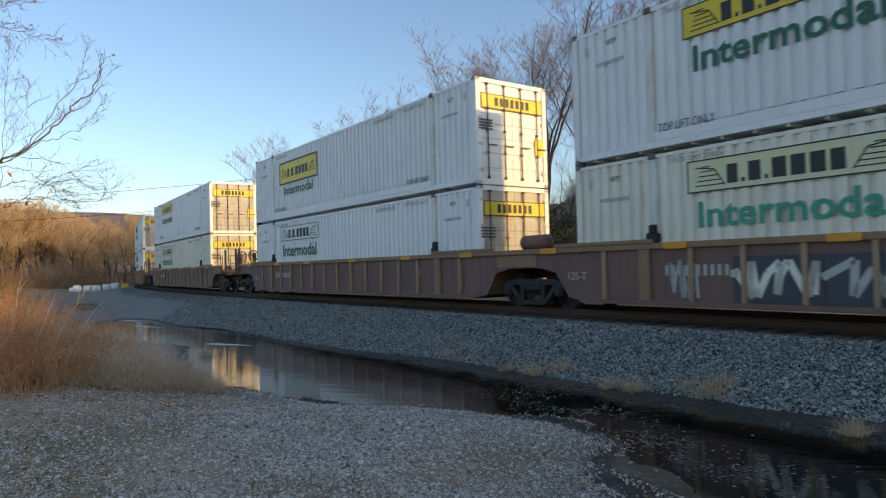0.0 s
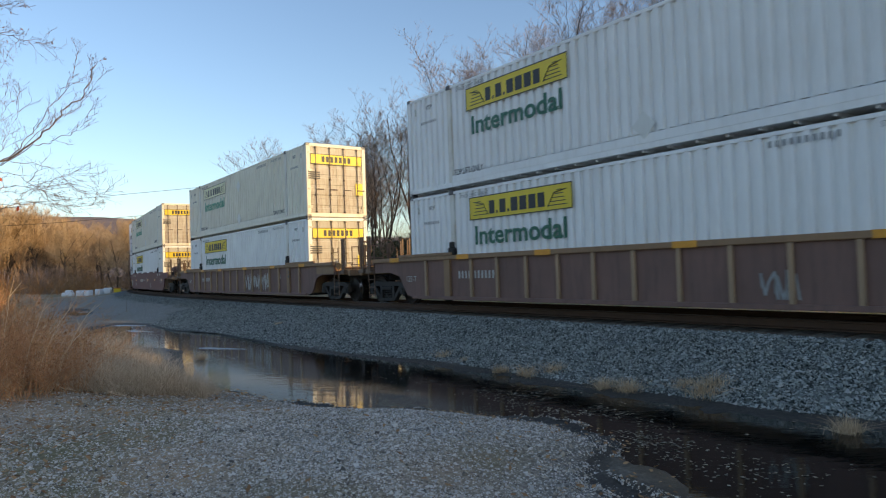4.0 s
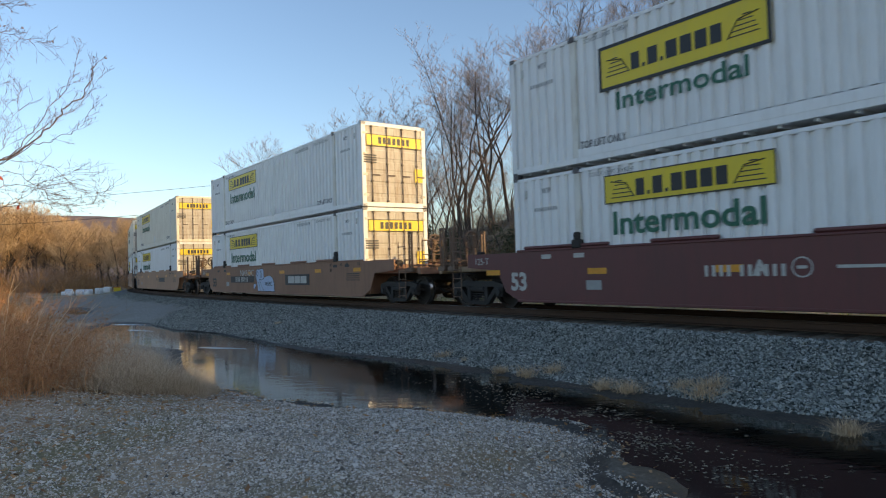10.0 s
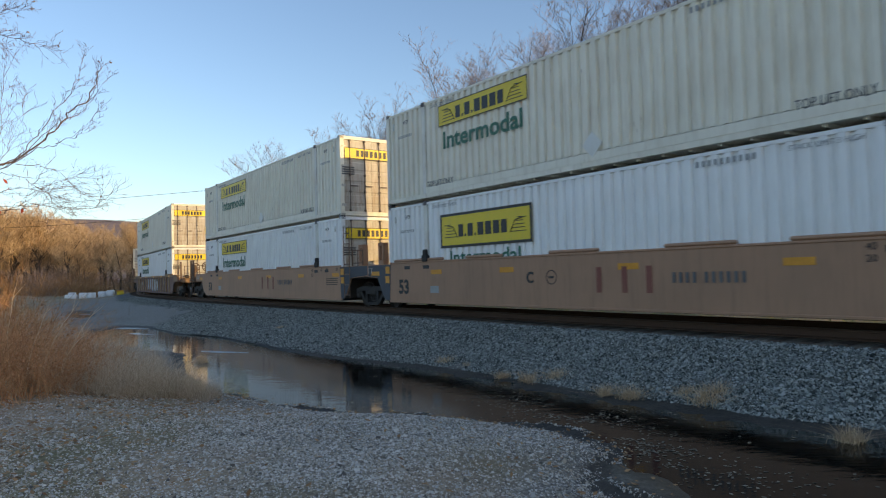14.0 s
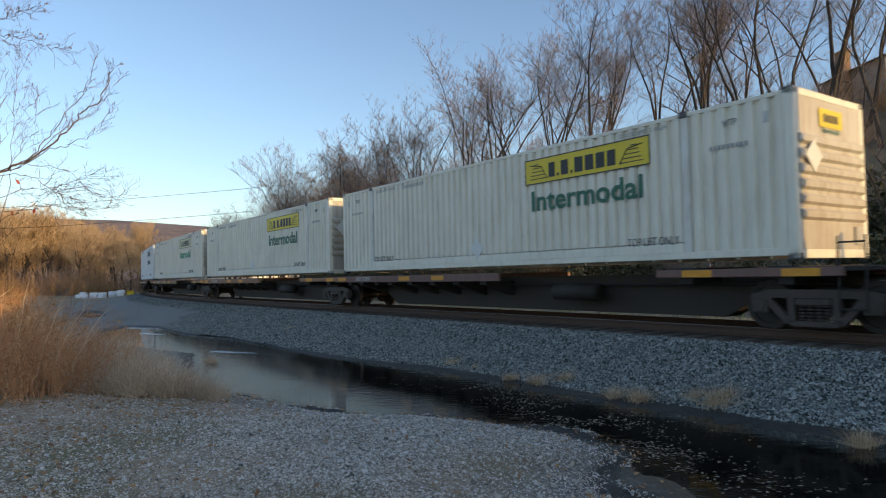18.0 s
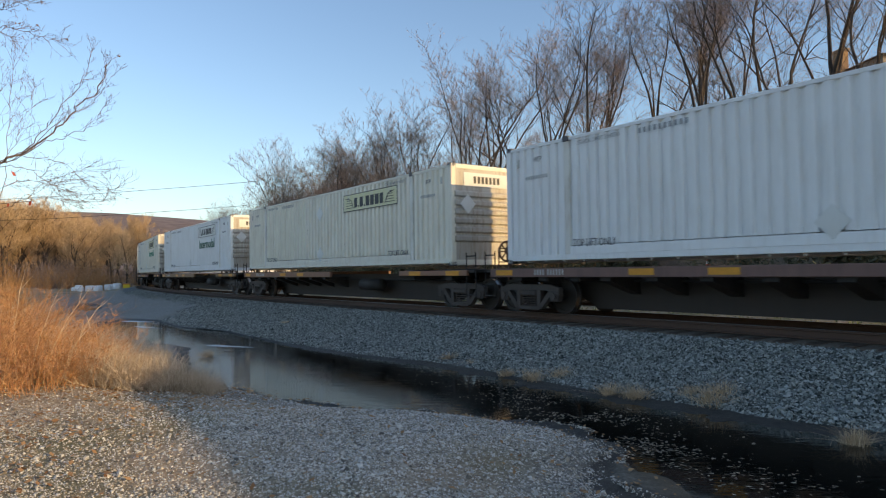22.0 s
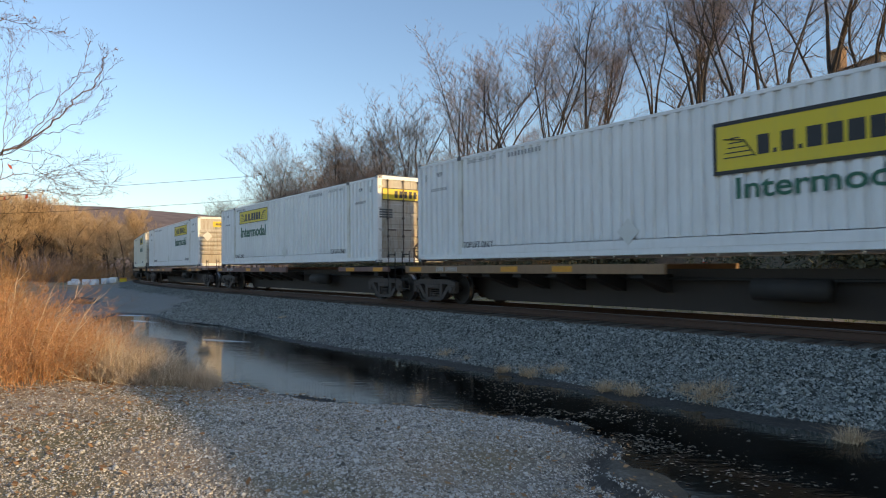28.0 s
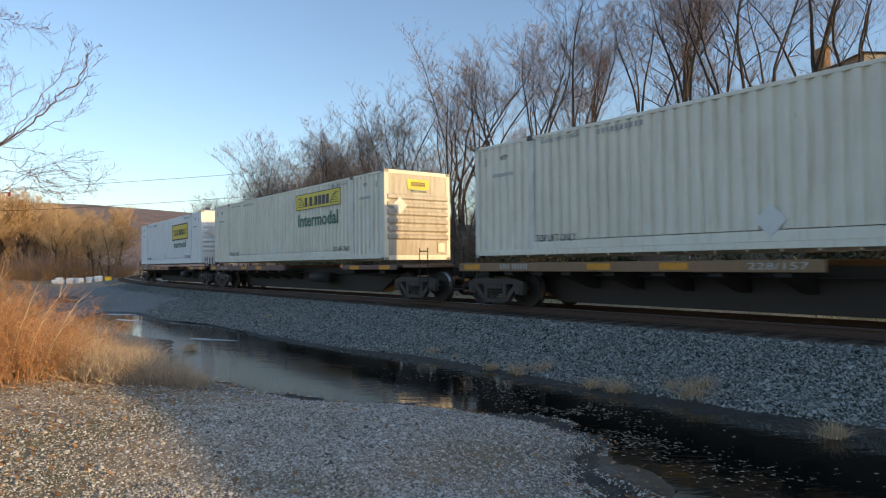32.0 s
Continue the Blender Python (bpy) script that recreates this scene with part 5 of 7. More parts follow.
            if k < 0:
                part("brake_wheel", cached("brakewheel", brake_wheel_mesh), None, car, at=Matrix.Translation((k * 8.8, -0.7, 1.55)) @ pose(0, 0, 0, 0, 0, 180))
                part("handrail", cached("handrail", handrail_mesh), None, car, at=Matrix.Translation((k * 8.9, -0.55, 0)) @ pose(0, 0, 0, 0, 0, 90) @ Matrix.Diagonal((1, 1, 0.85, 1)))
    return car


def ladder_small():
    bm = bmesh.new()
    for x in (-0.2, 0.2):
        rod(bm, (x, 0, 0.35), (x, 0, 1.55), 0.016, 6)
    for z in (0.4, 0.7, 1.45):
        rod(bm, (-0.2, 0, z), (0.2, 0, z), 0.015, 6)
    return bm


# front of each load along the line at 0 s, car type, joined in front, joined behind, upper and lower container, blind end forward
TRAIN = [
    (113.00, "ribbed", 0, 0, "yellow", "pale", 0),
    (89.50, "ribbed", 0, 0, "yellow", "blank", 0),
    (66.10, "ribbed", 0, 0, "worn", "yellow", 0),
    (42.60, "ribbed", 0, 1, "bold", "yellow", 0),
    (22.89, "ribbed", 1, 1, "yellow", "pale", 0),
    (3.30, "ribbed", 1, 0, "bold", "blank", 0),
    (-20.14, "ribbed", 0, 0, "yellow", "pale", 0),
    (-43.20, "ribbed", 0, 0, "yellow", "yellow", 0),
    (-66.40, "ribbed", 0, 0, "pale", "yellow", 0),
    (-90.00, "maroon", 0, 1, "pale", "yellow", 0),
    (-109.15, "maroon", 1, 1, "bold", "yellow", 0),
    (-128.80, "maroon", 1, 0, "bold", "yellow", 0),
    (-152.30, "brown", 0, 0, "yellow", "yellow", 0),
    (-175.95, "tan", 0, 1, "worn", "yellow", 0),
    (-195.20, "tan", 1, 1, "worn", "bold", 0),
    (-214.50, "tan", 1, 0, "worn", "yellow", 0),
    (-238.70, "ribbed", 0, 0, "worn", "yellow", 0),
    (-259.60, "spine", 0, 1, "worn", "", 1),
    (-276.90, "spine", 1, 1, "worn", "", 1),
    (-294.20, "spine", 1, 1, "pale", "", 1),
    (-311.50, "spine", 1, 0, "blank", "", 1),
    (-330.00, "spine", 0, 0, "bare", "", 1),
    (-348.95, "spine", 0, 0, "blank", "", 1),
    (-367.70, "spine", 0, 0, "pale", "", 1),
    (-388.30, "spine", 0, 0, "pale", "", 1),
    (-406.90, "spine", 0, 0, "bold", "", 1),
    (-425.40, "spine", 0, 0, "yellow", "", 0),
    (-446.10, "spine", 0, 0, "yellow", "", 1),
    (-464.68, "spine", 0, 0, "worn", "", 1),
    (-485.25, "spine", 0, 0, "worn", "", 1),
    (-503.70, "spine", 0, 0, "bold", "", 1),
]
# sprayed scrawls: car, then place, length, height and paint of each
SPRAYED = {
    0: [(-5.64, 0.55, 0.75, 0, CHALK), (-4.3, 1.4, 0.7, 2, CREAM), (-2.7, 1.9, 0.7, 2, CHALK)],
    3: [(2.6, 0.6, 0.5, 0, FAINT)],
    4: [(1.15, 0.8, 0.75, 0, CHALK), (2.2, 0.8, 0.75, 0, CHALK), (3.22, 0.8, 0.75, 0, CHALK)],
    5: [(2.2, 0.7, 0.4, 0, FAINT)],
    12: [(-6.0, 0.5, 0.6, 0, CHALK), (-2.37, 2.3, 0.85, 1, SILVER)],
}


def throw_up_mesh(swell, mat):
    """A fat rounded sprayed form with two upright lobes and a long belly; swell makes the outline behind it."""
    def build():
        rows = [(0.11, 0.02), (0.06, 0.45), (0.0, 0.72), (0.03, 0.90), (0.10, 0.98), (0.20, 0.94), (0.25, 1.0), (0.30, 0.97), (0.35, 1.0), (0.41, 0.97), (0.43, 0.85), (0.44, 0.60), (0.50, 0.56), (0.62, 0.66), (0.78, 0.68), (0.90, 0.58), (0.97, 0.38), (0.99, 0.02)]
        bm = bmesh.new()
        bm.faces.new([bm.verts.new((2.15 * (u + swell * (u - 0.5) * 0.9), 0, 1.0 * (v + swell * (v - 0.5) * 1.6))) for u, v in rows])
        drop = [(-0.13, 0.14), (-0.14, 0.26), (-0.10, 0.34), (0.02, 0.30), (-0.05, 0.24), (-0.06, 0.14), (-0.10, 0.10)]
        bm.faces.new([bm.verts.new((2.15 * (-0.06 + (u + 0.06) * (1 + 4 * swell)), 0, 0.22 + (v - 0.22) * (1 + 4 * swell))) for u, v in drop])
        bmesh.ops.triangulate(bm, faces=bm.faces)
        return mesh_of(bm, "graffiti", mat)
    return cached(("throwup", swell, mat.name), build)


def throw_up_lines():
    bm = bmesh.new()
    ring = [(0.09 + 0.05 * math.cos(a), 0.80 + 0.11 * math.sin(a)) for a in np.linspace(0, 6.28, 11)]
    for path in (ring, [(0.12, 0.44), (0.20, 0.30), (0.27, 0.03)], [(0.20, 0.52), (0.30, 0.28), (0.43, 0.03)], [(0.20, 0.52), (0.34, 0.50), (0.44, 0.58)], [(0.28, 0.60), (0.27, 0.94)], [(0.34, 0.60), (0.345, 0.92)], [(0.28, 0.60), (0.34, 0.60)]):
        for p, q in zip(path, path[1:]):
            a, b = Vector((2.15 * p[0], 0, p[1])), Vector((2.15 * q[0], 0, q[1]))
            n = (b - a).cross(Vector((0, 1, 0))).normalized() * 0.016
            bm.faces.new([bm.verts.new(v) for v in (a - n, b - n, b + n, a + n)])
    return mesh_of(bm, "graffiti_line", BLACK)


ROLLING = []  # (thing, place of its middle along the line at 0 s, height, turned round)


def build_train():
    for i, (front, kind, fj, rj, upper, lower, blind) in enumerate(TRAIN, -4):
        mid = front - HALF
        if kind == "spine":
            rail = (TANSTEEL, RUSTBROWN, BROWNBODY)[i % 3]
            car = build_spine_car(rail, fj, rj, "low spine car with a dark centre beam carrying one container", 1.25 if i > 13 and TRAIN[i + 3][0] - 2 * HALF - front > 4 else 0.0)
            loads = [(upper, 1.20)]
        elif kind == "ribbed":
            car = build_well_car("ribbed", RUSTBROWN, TANSTEEL, fj, rj, "rust-brown well car with tan ribs carrying two stacked containers", sprayed=SPRAYED.get(i, ()))
            loads = [(lower, 0.311), (upper, 3.207)]
        else:
            body = {"maroon": MAROON, "brown": BROWNBODY, "tan": TANBODY}[kind]
            car = build_well_car("smooth", body, body, fj, rj, "smooth %s well car carrying two stacked containers" % {"maroon": "maroon", "brown": "brown", "tan": "ochre"}[kind], sprayed=SPRAYED.get(i, ()))
            loads = [(lower, 0.311), (upper, 3.207)]
        if i == 12:
            back = part("graffiti", words("DEMON", 1.0, BLACK, 2.62, bold=0.11), None, car, "black sprayed outline", Matrix.Translation((1.6, -1.334, 0.42)))
            part("graffiti_fill", words("DEMON", 0.98, SILVER, 2.52, bold=0.075), None, back, "silver sprayed letters", Matrix.Translation((0, -0.006, 0.01)))
        if i == 8:
            plate = part("owner_plate", patch_mesh(2.3, 0.42, BLACK), None, car, "dark plate with white lettering shapes", Matrix.Translation((2.7, -1.331, 0.80)))
            part("owner_mark", cached("three", lambda: bars([(-0.85, -0.25, -0.14, 0.14), (-0.20, 0.30, -0.14, 0.14), (0.36, 0.9, -0.14, 0.14)], CHALK)), None, plate, at=Matrix.Translation((0, -0.006, 0)))
            back = part("graffiti", throw_up_mesh(0.035, BLACK), None, car, "black sprayed outline", Matrix.Translation((-1.75, -1.331, 0.30)))
            part("graffiti_fill", throw_up_mesh(0.0, SKYBLUE), None, back, "pale violet-blue sprayed fill", Matrix.Translation((0, -0.004, 0)))
            part("graffiti_line", cached("throwlines", throw_up_lines), None, back, "black sprayed lines", Matrix.Translation((0, -0.008, 0)))
            sprayed = words("NAROC", 0.40, CHALK, 1.75)
            part("graffiti", sprayed, None, car, "thin white sprayed letters", Matrix.Translation((-2.9, -1.336, 1.0)))
            part("graffiti", words("WH.MC", 0.26, BLACK, 0.8), None, car, "small black sprayed letters", Matrix.Translation((-0.25, -1.345, 0.55)))
            part("number_plate", patch_mesh(3.1, 0.30, BLACK), None, car, "black plate behind the number", Matrix.Translation((-3.56, -1.329, 0.84)))
            part("number_mark", bar_text(10, 0.22, CHALK), None, car, at=Matrix.Translation((-3.56, -1.336, 0.73)))
        if i in (5, 6, 7, 9, 10):
            letter, x, mat = {5: ("B", 0.95, CHALK), 6: ("C", -3.27, CHALK), 7: ("A", -1.94, CHALK), 9: ("A", 1.14, BLACK), 10: ("C", -1.67, BLACK)}[i]
            text_part(car, letter, 0.36, mat, x, 0.80, -1.328, bold=0.012)
            seal = part("round_mark", cached(("ring", mat.name), lambda: ring_mesh(0.17, mat)), None, car, "thin painted ring", Matrix.Translation((x - 0.5 if i == 5 else x + 0.7, -1.328, 0.92)))
            part("mark", patch_mesh(0.16, 0.05, mat), None, seal)
            if i != 10:
                part("stencil", patch_mesh(0.95, 0.05, mat), None, car, at=Matrix.Translation((x - 1.6 if i == 5 else x + 1.7, -1.328, 0.92)))
        if i == 9:
            part("number_plate", patch_mesh(2.0, 0.28, BLACK), None, car, at=Matrix.Translation((3.0, -1.328, 0.88)))
        if i in (10, 11):
            part("owner_mark", cached("threetan", lambda: bars([(-0.72, -0.58, -0.27, 0.27), (-0.05, 0.09, -0.27, 0.27), (0.55, 0.69, -0.27, 0.27)], FADEDRED)), None, car, "brown lettering shapes", Matrix.Translation((1.08, -1.328, 0.85)))
        if i == 24:
            text_part(car, "228/157", 0.17, CHALK, -0.25, 0.93, -1.328, 1.0)
        ROLLING.append((car, mid, 0.0, 0))
        for style, z in loads:
            ROLLING.append((load_container(style, blind), mid, z, blind))


build_train()


def travelled(t):
    """Metres that the train has gone; it gathers a little speed."""
    return 14.9 * t + 0.00875 * t * t if t < 20 else 301.5 + 15.25 * (t - 20)


def car_pose(mid, z, turned=0):
    ax, ay = on_line(mid - HALF)
    bx, by = on_line(mid + HALF)
    heading = math.degrees(math.atan2(by - ay, bx - ax))
    return pose(float(ax + bx) / 2, float(ay + by) / 2, z, 0, 0, heading + (180 if turned else 0))

# ---- bare trees ----


class Sticks:
    """Collects tapered pieces of wood and turns them into one mesh."""

    def __init__(self):
        self.rows = []

    def add(self, a, b, ra, rb):
        self.rows.append((*a, *b, ra, rb))

    def mesh(self, name, mat, sides=4, stout=1.0):
        q = np.array(self.rows)
        a, b, ra, rb = q[:, 0:3], q[:, 3:6], q[:, 6] * stout, q[:, 7] * stout
        d = b - a
        d /= np.linalg.norm(d, axis=1)[:, None] + 1e-9
        ref = np.where(np.abs(d[:, 2:3]) < 0.9, [[0, 0, 1.0]], [[1.0, 0, 0]])
        u = np.cross(d, ref)
        u /= np.linalg.norm(u, axis=1)[:, None]
        w = np.cross(d, u)
        n = len(q)
        v = np.empty((n, 2, sides, 3))
        for k in range(sides):
            c, s = math.cos(2 * math.pi * k / sides), math.sin(2 * math.pi * k / sides)
            o = u * c + w * s
            v[:, 0, k] = a + o * ra[:, None]
            v[:, 1, k] = b + o * rb[:, None]
        base = np.arange(n)[:, None] * 2 * sides
        faces = np.stack([np.concatenate([base + k, base + (k + 1) % sides, base + sides + (k + 1) % sides, base + sides + k], 1) for k in range(sides)], 1).reshape(-1, 4)
        return raw_mesh(name, v.reshape(-1, 3), faces, mat)


def grow(rnd, wood, twigs, p, way, length, radius, level, last, spread, kinks=4, up=0.12, fork=(3, 5), slim=0.0095):
    """A limb of a few bent pieces with side limbs; the last level goes into the twigs."""
    p, way = Vector(p), Vector(way).normalized()
    side_points = []
    for i in range(kinks):
        step = length / kinks
        way = (way + Vector((rnd.gauss(0, 0.15), rnd.gauss(0, 0.15), rnd.gauss(up, 0.11)))).normalized()
        q = p + way * step
        r0, r1 = radius * (1 - 0.72 * i / kinks), radius * (1 - 0.72 * (i + 1) / kinks)
        (twigs if level >= last - 1 else wood).add(p, q, r0, r1)
        side_points.append((q, way.copy(), r1, (i + 1) / kinks))
        p = q
    if level >= last:
        return
    n = rnd.randint(*fork)
    for j in range(n):
        q, w, r, f = side_points[max(0, min(kinks - 1, int((0.25 + 0.75 * (j + rnd.random()) / n) * kinks)))]
        turn = rnd.uniform(0, 2 * math.pi)
        away = Vector((math.cos(turn), math.sin(turn), rnd.uniform(-0.1, 0.6)))
        grow(rnd, wood, twigs, q, w * (1 - spread) + away * spread, length * rnd.uniform(0.46, 0.70), max(slim, r * rnd.uniform(0.45, 0.72)), level + 1, last, spread, max(1, kinks - 1), up, fork, slim)


def tree_meshes(seed, height, radius, stems=2, first=0.3, limbs=1.5, last=4, slim=0.0085, fork=(3, 5), bow=0.15):
    """A winding trunk that divides into upright stems, with limbs, branches and a broom of fine twigs."""
    rnd = random.Random(seed)
    wood, twigs = Sticks(), Sticks()

    def stem(p, way, length, r, n, start):
        p, way = Vector(p), Vector(way).normalized()
        drift = Vector((rnd.gauss(0, 0.05), rnd.gauss(0, 0.05), 0))
        for i in range(n):
            if i % 4 == 3:
                drift = Vector((rnd.gauss(0, 0.07), rnd.gauss(0, 0.07), 0))
            way = (way + drift + Vector((rnd.gauss(0, bow * 0.6), rnd.gauss(0, bow * 0.6), 0.09))).normalized()
            q = p + way * length / n
            r0, r1 = r * (1 - 0.84 * i / n), r * (1 - 0.84 * (i + 1) / n)
            wood.add(p, q, r0 * (1.35 if start and i == 0 else 1), r1)
            f = (i + 1) / n
            if f > first:
                for j in range(int(limbs + rnd.random())):
                    a = rnd.uniform(0, 2 * math.pi)
                    away = Vector((math.cos(a), math.sin(a), rnd.uniform(0.35, 1.35)))
                    reach = height * rnd.uniform(0.12, 0.25) * (1.15 - 0.55 * f)
                    grow(rnd, wood, twigs, q, away, reach, max(0.016, r1 * rnd.uniform(0.4, 0.7)), 1, last, 0.52, 4, 0.09, fork, slim)
            p = q

    base = Vector((0, 0, -0.3))
    lean = Vector((rnd.gauss(0, 0.10), rnd.gauss(0, 0.10), 1))
    fork_at = height * rnd.uniform(0.10, 0.34)
    if stems == 1:
        stem(base, lean, height, radius, 14, True)
    else:
        top = base + lean.normalized() * fork_at
        mid = base.lerp(top, 0.5) + Vector((rnd.gauss(0, 0.08), rnd.gauss(0, 0.08), 0))
        wood.add(base, mid, radius * 1.35, radius)
        wood.add(mid, top, radius, radius * 0.9)
        turn = rnd.uniform(0, 6.28)
        for k in range(stems):
            a = turn + 6.28 * k / stems + rnd.gauss(0, 0.3)
            tilt = rnd.uniform(0.12, 0.36)
            stem(top, Vector((math.cos(a) * tilt, math.sin(a) * tilt, 1)) + lean * 0.2, (height - fork_at) * rnd.uniform(0.75, 1.0), radius * rnd.uniform(0.5, 0.78), 11, False)
    return wood.mesh("trunk", BARK, 6), twigs.mesh("crown", TWIG, 3), twigs.mesh("crown", SUNLIT_WILLOW, 3, 1.3)


def build_tree(meshes, m, label, group="", sunlit=False):
    t = thing("tree", label, "tree", group)
    t.matrix_basis = m
    part("trunk", meshes[0], None, t)
    part("crown", meshes[2 if sunlit else 1], None, t, "bare twigs in a sunlit golden brown" if sunlit else "bare brown twigs")
    return t


FOREST = [tree_meshes(11 + i, *row) for i, row in enumerate((
    (14.5, 0.145, 2, 0.34, 1.35), (13.5, 0.13, 1, 0.36, 2.1), (15, 0.17, 3, 0.36, 0.85), (11.5, 0.10, 3, 0.18, 1.0), (14, 0.14, 2, 0.40, 1.4), (10.5, 0.09, 3, 0.15, 1.1), (15, 0.14, 1, 0.42, 2.2)))]
FAR_WOOD = [tree_meshes(71 + i, *row, 3, 0.02, (4, 6)) for i, row in enumerate(((12, 0.14, 3, 0.15, 1.6), (11, 0.13, 3, 0.12, 1.8), (14, 0.16, 2, 0.25, 2.0)))]


def height_at(x, y):
    return float(ground_height(np.array([x]), np.array([y]))[0])


def plant_bank():
    rnd = random.Random(21)
    spots = []
    while len(spots) < 60:
        s, d = rnd.uniform(-78, 14), -rnd.uniform(22, 46)
        if rnd.random() < 0.3:
            s, d = rnd.uniform(-18, 4), -rnd.uniform(19, 30)
        x, y = (float(v) for v in on_line(s, d))
        if y < 4 or (-58 < s < -20 and rnd.random() < 0.45) or any((x - a) ** 2 + (y - b) ** 2 < 5.0 for a, b in spots):
            continue
        if (32 < x < 44 and 49 < y < 60) or (24 < x < 42 and 40 < y < 62 and x / y > 0.60 and rnd.random() < 0.6):
            continue
        spots.append((x, y))
        k = rnd.uniform(0.75, 1.1) * float(np.interp(s, [-75, -55, -30, -12, 0, 20], [0.95, 1.26, 1.28, 1.08, 1.03, 0.95]))
        m = pose(x, y, height_at(x, y) - 0.1, rnd.gauss(0, 4), rnd.gauss(0, 4), rnd.uniform(0, 360)) @ Matrix.Diagonal((k, k, k, 1))
        build_tree(FOREST[rnd.choice((0, 1, 2, 4, 6, 3))], m, "bare winter tree on the wooded bank behind the track", "trees on the bank")


plant_bank()


def plant_saplings():
    """Thin young trees crowded on the slope between the larger ones."""
    rnd = random.Random(52)
    kinds = [tree_meshes(131 + i, h, r, 1, 0.3, 1.2, 3, 0.007, (3, 5)) for i, (h, r) in enumerate(((8.5, 0.05), (7, 0.04), (10, 0.06)))]
    n = 0
    while n < 70:
        s, d = rnd.uniform(-60, 12), -rnd.uniform(15, 40)
        x, y = (float(v) for v in on_line(s, d))
        if y < 6 or (32 < x < 44 and 49 < y < 60):
            continue
        n += 1
        k = rnd.uniform(0.75, 1.2)
        m = pose(x, y, height_at(x, y) - 0.1, rnd.gauss(0, 6), rnd.gauss(0, 6), rnd.uniform(0, 360)) @ Matrix.Diagonal((k, k, k, 1))
        build_tree(kinds[n % 3], m, "thin bare young tree on the wooded bank", "young trees on the bank")


plant_saplings()


def plant_thicket():
    rnd = random.Random(44)
    for i in range(66):
        s = rnd.uniform(-112, -40)
        d = -rnd.uniform(float(np.interp(s, [-112, -60, -36], [6.0, 7.5, 18])), 26)
        x, y = (float(v) for v in on_line(s, d))
        k = rnd.uniform(0.7, 1.05) * float(np.interp(-d, [6, 10, 16, 26], [0.8, 1.1, 1.3, 1.42])) * float(np.interp(s, [-112, -90, -60, -40], [0.85, 1.1, 1.15, 1.0]))
        m = pose(x, y, height_at(x, y) - 0.1, rnd.gauss(0, 4), rnd.gauss(0, 4), rnd.uniform(0, 360)) @ Matrix.Diagonal((k, k, k, 1))
        build_tree(FOREST[(3, 5)[i % 2]], m, "bushy bare tree at the end of the wooded bank", "trees on the bank")


plant_thicket()


def plant_far():
    rnd = random.Random(8)
    for i in range(96):
        y = rnd.uniform(92, 165)
        x = -y * rnd.uniform(0.455, 0.80)
        if x > -46:
            continue
        k = rnd.uniform(0.85, 1.3) * (1.0 if x < -0.6 * y else 0.85)
        m = pose(x, y, height_at(x, y) - 0.1, rnd.gauss(0, 3), rnd.gauss(0, 3), rnd.uniform(0, 360)) @ Matrix.Diagonal((k * 1.2, k * 1.2, k, 1))
        build_tree(FAR_WOOD[i % 3], m, "bare golden tree in low sunlight beyond the bend", "trees beyond the bend", True)


plant_far()


# ---- stalks: brush and dry grass ----
def blades(name, roots, heights, lean, width, mat, seed, bend=0.5, pieces=3):
    """Many thin bent ribbons, one from each root (x, y, z)."""
    rng = np.random.default_rng(seed)
    r = np.asarray(roots, float)
    n = len(r)
    a = rng.uniform(0, 2 * np.pi, n)
    tilt = rng.normal(0, lean, n)
    out = np.stack([np.cos(a), np.sin(a), np.zeros(n)], 1)
    across = np.stack([-np.sin(a), np.cos(a), np.zeros(n)], 1)
    spin = rng.uniform(0, np.pi, n)
    across = across * np.cos(spin)[:, None] + out * np.sin(spin)[:, None]
    h = np.asarray(heights)
    v = np.empty((n, pieces + 1, 2, 3))
    for k in range(pieces + 1):
        f = k / pieces
        c = r + out * (h * (np.abs(tilt) * f + bend * np.abs(tilt) * f * f))[:, None] + np.array([0, 0, 1.0]) * (h * f * (1 - 0.25 * bend * np.abs(tilt) * f))[:, None]
        w = (width * (1 - 0.85 * f))[:, None] if hasattr(width, "__len__") else width * (1 - 0.85 * f)
        v[:, k, 0] = c - across * w
        v[:, k, 1] = c + across * w
    base = np.arange(n)[:, None] * 2 * (pieces + 1)
    f = np.concatenate([np.concatenate([base + 2 * k, base + 2 * k + 1, base + 2 * k + 3, base + 2 * k + 2], 1) for k in range(pieces)], 0)
    return raw_mesh(name, v.reshape(-1, 3), f, mat)


def scatter(n, seed, x0, x1, y0, y1, keep):
    rng = np.random.default_rng(seed)
    x, y = rng.uniform(x0, x1, n), rng.uniform(y0, y1, n)
    k = keep(x, y, rng)
    x, y = x[k], y[k]
    return np.stack([x, y, ground_height(x, y)], 1)


